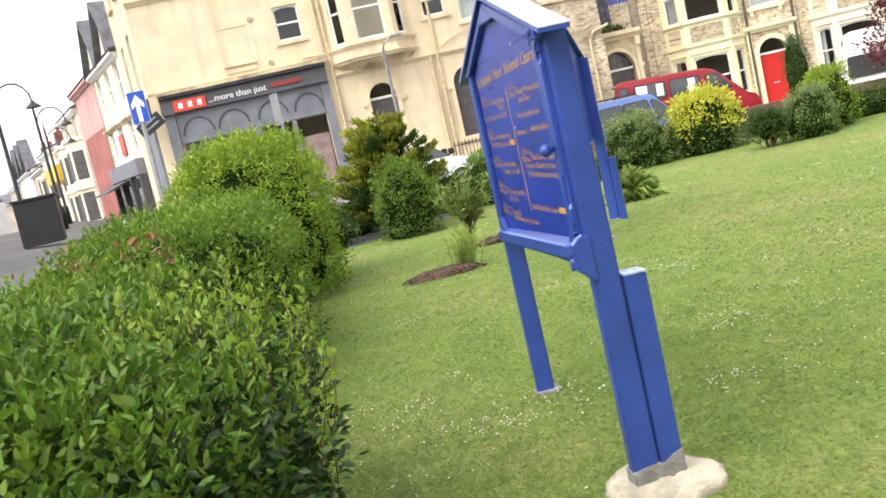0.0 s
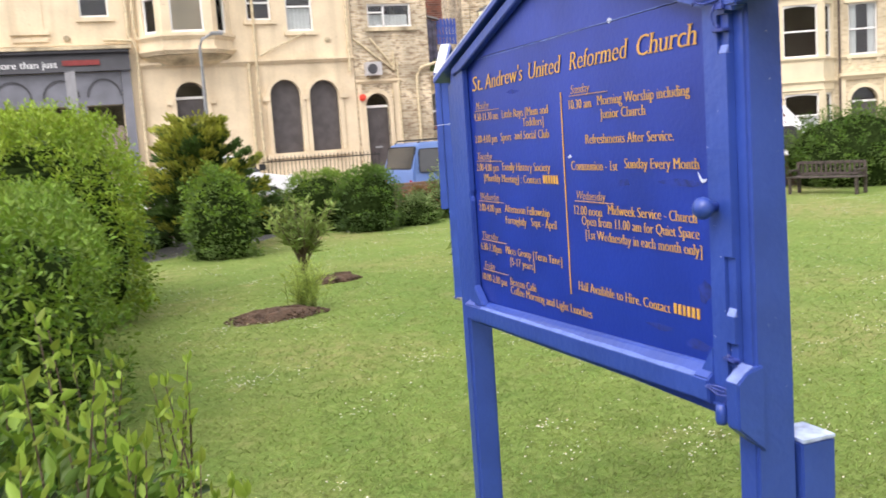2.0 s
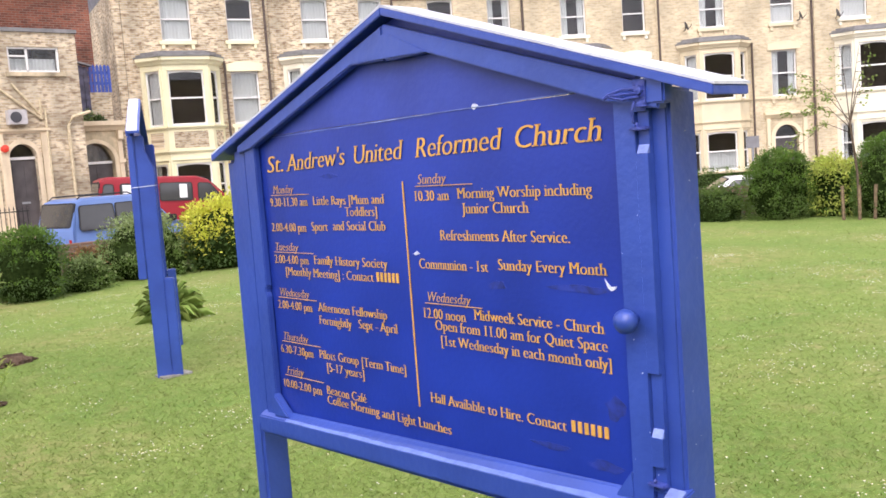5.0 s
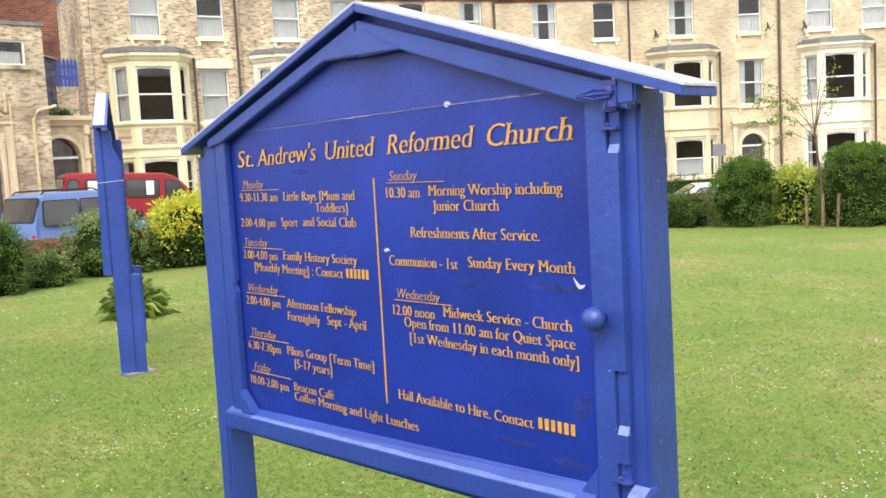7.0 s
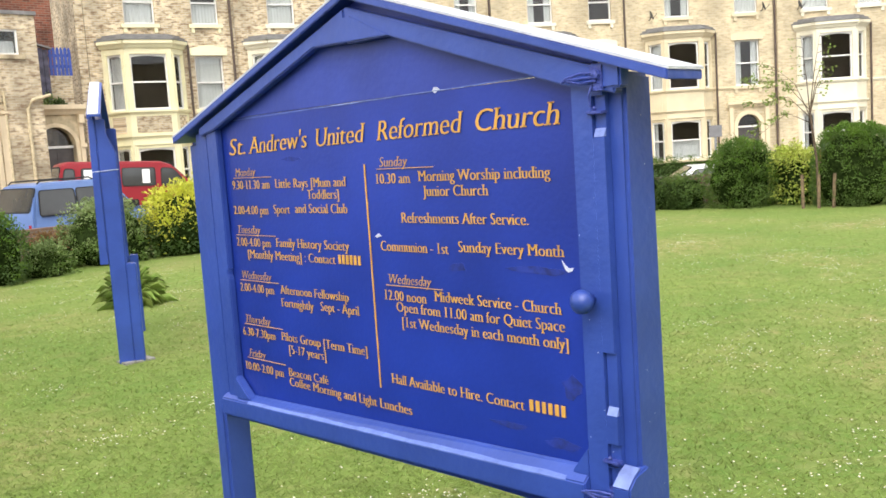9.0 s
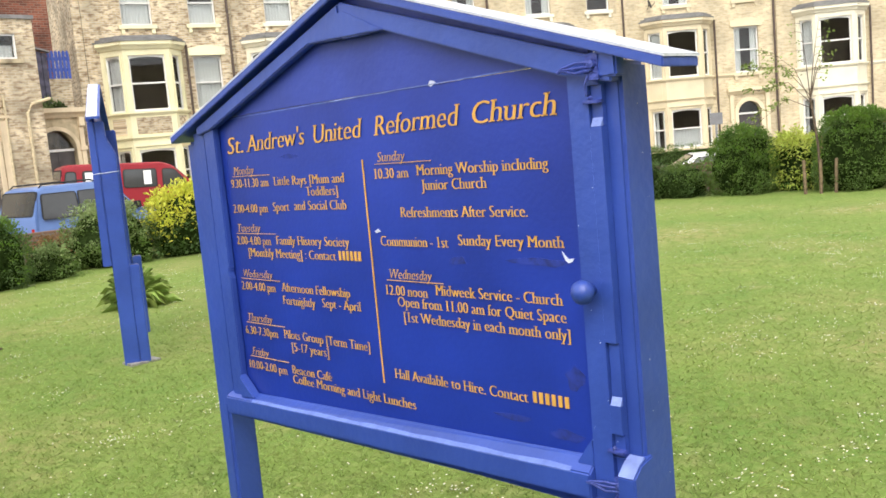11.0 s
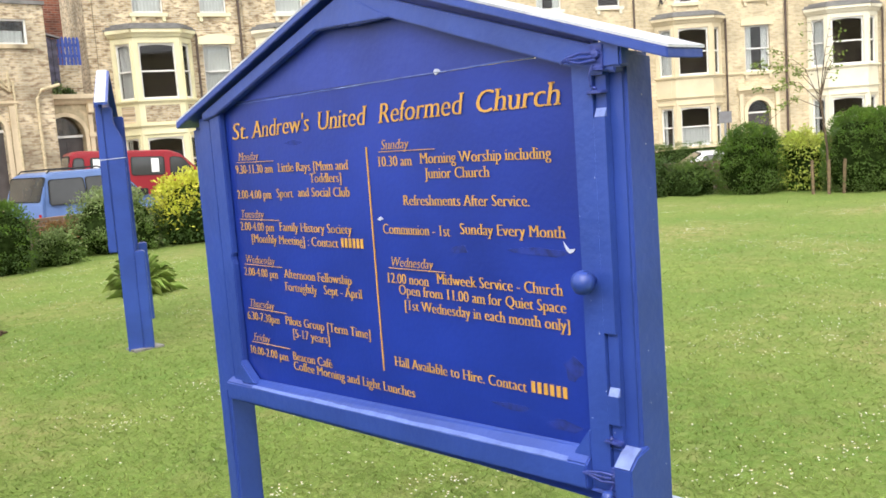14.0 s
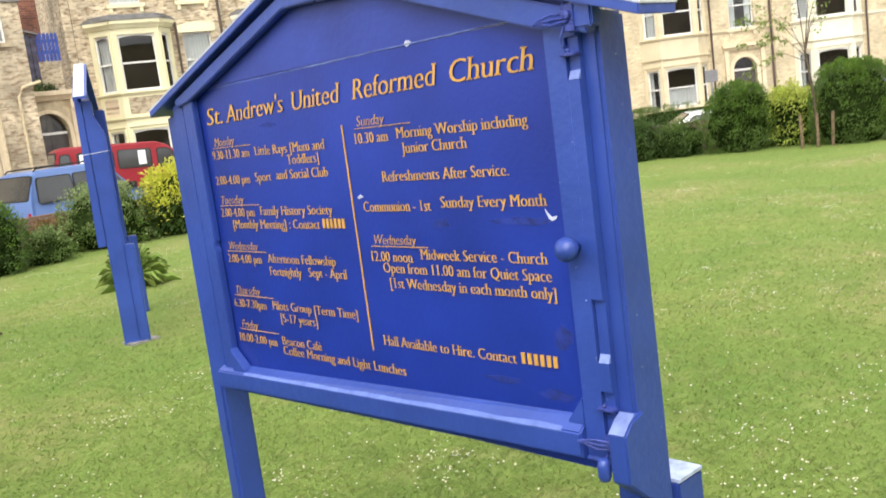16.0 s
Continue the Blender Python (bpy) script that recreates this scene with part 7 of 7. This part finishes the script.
def small_tree(name, x, y, height, spread, leaves, material, label, seed, bare=0.35, leaf=0.07, trunk=0.045, limbs=26):
    """A young tree: tapered trunk, forking limbs, and leaves round the limb ends with gaps between."""
    t = thing(name, pose(x, y, 0), label, "tree")
    r = random.Random(seed)
    part("trunk", Shape().tube([(0, 0, -0.1), (0.02, 0.01, height * 0.3), (-0.02, 0.02, height * 0.6), (0.01, 0, height * 0.92)], [trunk, trunk * 0.8, trunk * 0.5, trunk * 0.12], 7), BARK, t, smooth=True)
    pts = []
    for i in range(limbs):
        h = height * (bare + (0.92 - bare) * r.random())
        a = r.random() * 6.283
        reach = spread * (0.5 + 0.6 * r.random()) * (1.15 - 0.75 * (h - bare * height) / (height * (1 - bare)))
        tip = Vector((math.cos(a) * reach, math.sin(a) * reach, h + reach * (0.25 + 0.5 * r.random())))
        mid = Vector((0, 0, h)) * 0.5 + tip * 0.5 + Vector((0, 0, -0.03))
        part("limb", Shape().tube([(0, 0, h), tuple(mid), tuple(tip)], [trunk * 0.35, trunk * 0.22, 0.003], 5), BARK, t)
        for k in range(leaves // limbs):
            q = mid.lerp(tip, r.random() ** 0.7) if r.random() < 0.7 else tip
            pts.append(q + Vector((r.gauss(0, 1), r.gauss(0, 1), r.gauss(0, 1))) * spread * 0.13)
    p = np.array([tuple(q) for q in pts])
    v, f = leaf_cloud(p, unit(p - np.array([0, 0, height * 0.5])), leaf, 0.6, spread=1.0)
    part("crown", np_mesh("crown", v, f), material, t)
    return t


small_tree("maple", 11.55, 17.2, 2.3, 0.85, 3600, MAROON, "small purple-leaved ornamental maple by the wall", 5, 0.36, 0.075, 0.04)
def sapling(x, y, fork):
    """A young street tree: a bare trunk that forks into a few upright limbs with side twigs and sparse pale leaves."""
    t = thing("sapling", pose(x, y, 0), "slender sapling with sparse pale leaves tied between stakes", "tree")
    r = random.Random(23)
    part("trunk", Shape().tube([(0, 0, -0.1), (-0.005, 0.02, fork * 0.5), (-0.05, 0.10, fork), (-0.055, 0.11, fork + 0.12)], [0.027, 0.023, 0.021, 0.014], 8), BARK, t, smooth=True)
    pts = []
    # (bearing, reach, rise over the fork, leaves to a twig)
    for a, reach, rise, leaves in ((114, 1.10, 0.62, 24), (100, 0.95, 0.30, 20), (132, 0.65, 0.95, 13), (122, 1.00, -0.25, 18), (-62, 0.20, 1.40, 3), (-80, 0.30, 1.10, 3), (80, 0.16, 1.45, 5), (-35, 0.34, 0.85, 4)):
        a = math.radians(a)
        foot = Vector((-0.052, 0.105, fork + r.uniform(-0.15, 0.10)))
        out = Vector((math.cos(a), math.sin(a), 0))
        tip = foot + out * reach + Vector((0, 0, rise))
        bend = foot.lerp(tip, 0.4) + Vector((0, 0, 0.08 + 0.22 * reach))
        limb = part("limb", Shape().tube([tuple(foot), tuple(bend), tuple(tip)], [0.012, 0.007, 0.002] if reach < 0.5 else [0.009, 0.005, 0.002], 6), BARK, t)
        for k in range(6):
            f = 0.30 + 0.13 * k
            q = bend.lerp(tip, (f - 0.4) / 0.6) if f > 0.4 else foot.lerp(bend, f / 0.4)
            a2 = a + r.uniform(-1.3, 1.3)
            end = q + Vector((math.cos(a2), math.sin(a2), r.uniform(-0.35, 0.35))) * r.uniform(0.12, 0.32)
            part("twig", Shape().tube([tuple(q), tuple(q.lerp(end, 0.5) + Vector((0, 0, 0.02))), tuple(end)], [0.005, 0.0035, 0.0015], 4), BARK, limb)
            pts += [q.lerp(end, r.uniform(0.4, 1.05)) + Vector((r.gauss(0, 1), r.gauss(0, 1), r.gauss(0, 1))) * 0.035 for _ in range(leaves)]
    p = np.array([tuple(q) for q in pts])
    v, f = leaf_cloud(p, unit(p - np.array([0, 0, fork])), 0.060, 0.55, spread=1.0, droop=0.5)
    part("crown", np_mesh("crown", v, f), PALELEAF, t)
    return t


sapling(16.125, 10.065, 1.72)
for i, (dx, dy) in enumerate(((-0.11, 0.245), (-0.064, -0.029), (0.105, -0.23))):
    st = thing("tree_stake", pose(16.125 + dx, 10.065 + dy, 0, 2 * i - 2, 1.5, 0), "weathered wooden tree stake beside the sapling", "stake", "stakes round the sapling")
    part("stake", Shape().lathe([(0.032, -0.1), (0.032, 0.60), (0.026, 0.63)], (0, 0, 0), "z", 8), STAKE, st)


def soil_bed(x, y, rx, ry, turn):
    n = 22
    bm = bmesh.new()
    rings = []
    r = random.Random(int(x * 100))
    for k, (f, z) in enumerate(((1.0, -0.01), (0.85, 0.03), (0.55, 0.065), (0.2, 0.07))):
        rings.append([bm.verts.new((rx * f * math.cos(6.283 * i / n) * (1 + 0.2 * r.uniform(-1, 1)), ry * f * math.sin(6.283 * i / n) * (1 + 0.2 * r.uniform(-1, 1)), z + 0.022 * r.uniform(-1, 1) * (k > 0))) for i in range(n)])
    for a, b in zip(rings, rings[1:]):
        for i in range(n):
            bm.faces.new((a[i], a[(i + 1) % n], b[(i + 1) % n], b[i]))
    bm.faces.new(rings[-1])
    me = bpy.data.meshes.new("soil_bed")
    bm.to_mesh(me)
    bm.free()
    me.materials.append(SOIL)
    ob = new("soil_bed", me)
    ob.matrix_basis = pose(x, y, 0, 0, 0, turn)
    return tagged(ob, "bare brown soil bed cut into the lawn", "soil bed", "soil beds")


soil_bed(0.90, 10.05, 0.44, 0.24, 15)
soil_bed(1.85, 11.75, 0.30, 0.18, 10)


def clods(x, y, rx, ry, count):
    """Loose lumps of soil and a few dry stalks over a bed."""
    r = random.Random(int(x * 77))
    s = Shape()
    for i in range(count):
        a, d, q = r.random() * 6.283, r.random() ** 0.6, r.uniform(0.006, 0.022)
        c = (x + rx * d * math.cos(a), y + ry * d * math.sin(a), 0.055 * (1 - d * d) + 0.012)
        s.lathe([(q * 0.5, -q * 0.6), (q * r.uniform(0.8, 1.2), 0.0), (q * 0.5, q * 0.55)], c, "z", 5)
    ob = part("soil_clods", s, SOIL, None)
    return tagged(ob, "loose dark soil clods on the bed", "soil", kind="stuff")


clods(0.90, 10.05, 0.46, 0.25, 420)
clods(1.85, 11.75, 0.31, 0.19, 240)


def strap_plant(x, y):
    """A low mound of broad pointed leaves arching outward from the crown."""
    p = thing("strap_plant", pose(x, y, 0), "clump of arching green strap leaves beside the second board", "plant")
    n = 460
    d = unit(rng.normal(size=(n, 3)) + np.array([0, 0, 0.35]))
    d[:, 2] = np.abs(d[:, 2])
    q = d * np.array([0.21, 0.21, 0.36]) * rng.uniform(0.25, 1.0, (n, 1))
    v, f = leaf_cloud(q, unit(d + np.array([0, 0, 0.55])), 0.27, 0.125, droop=0.8, spread=0.35)
    part("leaf_mound", np_mesh("leaf_mound", v, f), STRAP, p)
    return p


strap_plant(4.02, 12.74)


def young_plant(x, y, height):
    """A feathery young plant: thin upright stems with fine pale leaves to the top."""
    b = thing("young_plant", pose(x, y, 0.03), "tuft of feathery young yellow-green stems in the soil bed", "plant")
    r = random.Random(8)
    stems, pts, dirs = Shape(), [], []
    for i in range(46):
        a, lean = r.random() * 6.283, 0.02 + 0.16 * r.random()
        foot = Vector((r.gauss(0, 0.05), r.gauss(0, 0.04), -0.03))
        top = foot + Vector((math.cos(a) * lean, math.sin(a) * lean, height * (0.55 + 0.5 * r.random())))
        stems.tube([tuple(foot), tuple(foot.lerp(top, 0.5)), tuple(top)], [0.004, 0.003, 0.001], 4)
        for k in range(34):
            pts.append(tuple(foot.lerp(top, 0.2 + 0.8 * r.random())))
            dirs.append((math.cos(k * 2.4), math.sin(k * 2.4), 1.1))
    tagged(part("stem_work", stems, PALELEAF, b), kind="stuff")
    v, f = leaf_cloud(np.array(pts), unit(np.array(dirs)), 0.060, 0.10, spread=0.25)
    part("foliage", np_mesh("foliage", v, f), YOUNGLEAF, b)
    return b


young_plant(1.18, 10.15, 0.46)


def spiky_shrub(x, y, height):
    b = thing("shrub", pose(x, y, 0), "young shrub of pale narrow leaves on a short stem", "bush")
    r = random.Random(3)
    stems, pts, dirs = Shape(), [], []
    stems.tube([(0, 0, -0.03), (0.01, 0, height * 0.35)], [0.028, 0.02], 6)
    for i in range(34):
        a, lean = r.random() * 6.283, height * (0.08 + 0.36 * r.random())
        top = Vector((math.cos(a) * lean, math.sin(a) * lean, height * (0.62 + 0.40 * r.random()) - 0.3 * lean))
        low = Vector((0.01, 0, height * (0.08 + 0.22 * r.random())))
        stems.tube([tuple(low), tuple(low.lerp(top, 0.5) + Vector((0, 0, 0.03))), tuple(top)], [0.008, 0.006, 0.002], 5)
        for k in range(28):
            f = 0.35 + 0.65 * r.random()
            pts.append(tuple(low.lerp(top, f)))
            dirs.append((math.cos(k * 2.4) + 0.5 * math.cos(a), math.sin(k * 2.4) + 0.5 * math.sin(a), 0.9))
    tagged(part("stem_work", stems, BARK, b), kind="stuff")
    v, f = leaf_cloud(np.array(pts), unit(np.array(dirs)), 0.10, 0.22, spread=0.35)
    part("foliage", np_mesh("foliage", v, f), PALELEAF, b)
    return b


spiky_shrub(1.57, 11.98, 0.97)


def lily_bud(x, y, z, turn):
    s = thing("hedge_shoot", pose(x, y, z, 0, 0, turn), "reddish young shoots rising from the hedge", "plant")
    q = Shape()
    r = random.Random(2)
    pts = []
    for i in range(5):
        a = r.random() * 6.28
        top = (0.25 * math.cos(a), 0.25 * math.sin(a), 0.10 + 0.16 * r.random())
        q.tube([(top[0] * 0.6, top[1] * 0.6, -0.35), top], [0.006, 0.003], 4)
        pts += [top] * 12
    part("stems", q, BARK, s)
    p = np.array(pts) + rng.normal(size=(len(pts), 3)) * 0.035
    v, f = leaf_cloud(p, np.tile([0, 0, 1.0], (len(p), 1)), 0.06, 0.4)
    part("leaves", np_mesh("leaves", v, f), BRONZE, s)
    return s


lily_bud(-1.36, 5.75, 0.98, 0)


# ---- grass and daisies ----
def concrete_footing(x, y, r, label):
    bm = bmesh.new()
    n, rnd = 20, random.Random(6)
    rings = []
    for f, z in ((1.0, -0.05), (1.0, 0.005), (0.9, 0.028), (0.5, 0.046), (0.15, 0.05)):
        rings.append([bm.verts.new((r * f * math.cos(6.283 * i / n) * (1 + 0.07 * rnd.uniform(-1, 1)), r * f * math.sin(6.283 * i / n) * (1 + 0.07 * rnd.uniform(-1, 1)), z + 0.008 * rnd.uniform(-1, 1))) for i in range(n)])
    for a, b in zip(rings, rings[1:]):
        for i in range(n):
            bm.faces.new((a[i], a[(i + 1) % n], b[(i + 1) % n], b[i]))
    bm.faces.new(rings[-1])
    me = bpy.data.meshes.new("footing")
    bm.to_mesh(me)
    bm.free()
    me.materials.append(CONCRETE)
    me.polygons.foreach_set("use_smooth", [True] * len(me.polygons))
    ob = new("footing", me)
    ob.location = (x, y, 0)
    return tagged(ob, label, "footing", "concrete footings")


concrete_footing(0.81, 3.53, 0.225, "rounded pale concrete footing round the near post")
for x, y, w in ((0.735, 5.015, 0.062), (2.585, 9.75, 0.115), (3.18, 11.08, 0.07)):
    q = part("post_shoe", Shape().prism([(-w, -w * 0.9), (w * 1.3, -w * 0.8), (w * 1.2, w), (-w * 0.9, w * 0.8)], -0.05, 0.018, "z"), GREYCON, None, bevel=0.004)
    q.location = (x, y, 0)
    tagged(q, "small grey concrete plate at the foot of a post", "footing", "concrete footings")


def grass(count):
    """Short mown blades, thicker near the boards, thinning out over the rest of the lawn."""
    edge = LAWN_EDGE
    n = count * 2
    d = 12.5 * np.abs(rng.normal(size=n)) * 0.46
    a = np.radians(30 + 46 * rng.normal(size=n) * 0.75)
    x, y = -0.7 + d * np.sin(a), 2.0 + d * np.cos(a)
    wide = rng.random(n) < 0.22
    x, y = np.where(wide, rng.uniform(-2.9, 19.5, n), x), np.where(wide, rng.uniform(-9, 19, n), y)
    d = np.where(wide, 7.0, d)
    near = y < 19.0
    x, y, d = x[near], y[near], d[near]
    ok = np.array([inside(p, q, edge) for p, q in zip(x, y)])
    x, y, d = x[ok][:count], y[ok][:count], d[ok][:count]
    n = len(x)
    h = 0.012 * rng.uniform(0.5, 1.6, n) * (1 + d * 0.03)
    w = 0.0016 * rng.uniform(0.7, 1.3, n) * (1 + d * 0.20)
    lean = rng.normal(size=(n, 2)) * 0.026 * (1 + 0.06 * d)[:, None]
    t = rng.random(n) * 6.283
    c, s = np.cos(t) * w, np.sin(t) * w
    z = np.zeros(n)
    v = np.stack([np.stack([x - c, y - s, z - 0.002], 1), np.stack([x + c, y + s, z - 0.002], 1), np.stack([x + lean[:, 0], y + lean[:, 1], h], 1)], 1).reshape(-1, 3)
    me = np_mesh("grass", v, np.arange(3 * n).reshape(-1, 3))
    me.materials.append(BLADE)
    return tagged(new("grass", me), "short mown grass blades", "grass", kind="stuff")


def daisies(count):
    """Small white daisies in loose drifts over the lawn."""
    drift = np.stack([rng.uniform(-0.2, 14, 420), rng.uniform(2.8, 17, 420)], 1)
    pick = drift[rng.integers(0, len(drift), count)] + rng.normal(size=(count, 2)) * rng.choice([0.06, 0.15, 0.42], count)[:, None]
    keep = [inside(p, q, LAWN_EDGE) and p > -0.35 for p, q in pick]
    pick = pick[np.array(keep)]
    for name, r, z, sides, m, lab in (("daisies", 0.0048, 0.018, 7, DAISY, "small white daisies scattered over the lawn"), ("daisy_eyes", 0.0024, 0.020, 5, DAISY_EYE, "yellow eyes of the daisies")):
        n = len(pick)
        k = np.arange(sides) * 2 * np.pi / sides
        ring = np.stack([np.cos(k) * r, np.sin(k) * r, np.zeros(sides)], 1)
        tilt = np.random.default_rng(5).normal(size=(n, 1, 2)) * 0.25
        v = np.repeat(ring[None], n, 0)
        v[:, :, 2] = (v[:, :, :2] * tilt).sum(-1) + z
        v[:, :, :2] += pick[:, None, :]
        me = np_mesh(name, v.reshape(-1, 3), np.arange(n * sides).reshape(n, sides))
        me.materials.append(m)
        tagged(new(name, me), lab, "flowers", kind="stuff")


grass(400000)
daisies(15000)


# ---- bench ----
def park_bench(x, y, turn):
    b = thing("bench", pose(x, y, 0, 0, 0, turn) @ Matrix.Diagonal((0.86, 0.8, 0.72, 1)), "dark weathered wooden park bench at the lawn's edge", "bench")
    for u in (-0.72, 0.68):
        part("leg", Shape().box(u, u + 0.06, -0.25, -0.19, -0.02, 0.40), STAKE_DARK, b)
        part("leg", Shape().box(u, u + 0.06, 0.17, 0.23, -0.02, 0.78), STAKE_DARK, b)
        part("armrest", Shape().box(u, u + 0.06, -0.28, 0.168, 0.56, 0.60), STAKE_DARK, b)
    for i in range(4):
        part("seat_slat", Shape().box(-0.76, 0.78, -0.28 + i * 0.115, -0.18 + i * 0.115, 0.402, 0.428), STAKE_DARK, b)
    for z in (0.44, 0.72):
        part("back_rail", Shape().box(-0.66, 0.68, 0.172, 0.225, z, z + 0.07), STAKE_DARK, b)
    for i in range(13):
        part("back_slat", Shape().box(-0.62 + i * 0.1, -0.575 + i * 0.1, 0.185, 0.210, 0.511, 0.719), STAKE_DARK, b)
    return b


park_bench(11.65, 14.98, -69)
bush("shrub", 13.1, 16.0, 1.25, 0.75, 1.36, 11000, 0.055, HEDGE_MID, "leafy green shrub behind the bench", seed=41, tops=PRIVET, top_share=0.5, turn=-50, bump=0.25)
bush("shrub", 14.6, 14.5, 1.0, 0.75, 1.30, 8500, 0.055, HEDGE_MID, "spreading green shrub beside the bench", seed=42, tops=PRIVET, top_share=0.5, turn=-50, bump=0.25)
bush("hedge", 15.6, 13.7, 0.7, 0.6, 0.75, 4600, 0.055, HEDGE_DARK, "low dark hedge before the wall", seed=43, square=2.6, category="hedge")
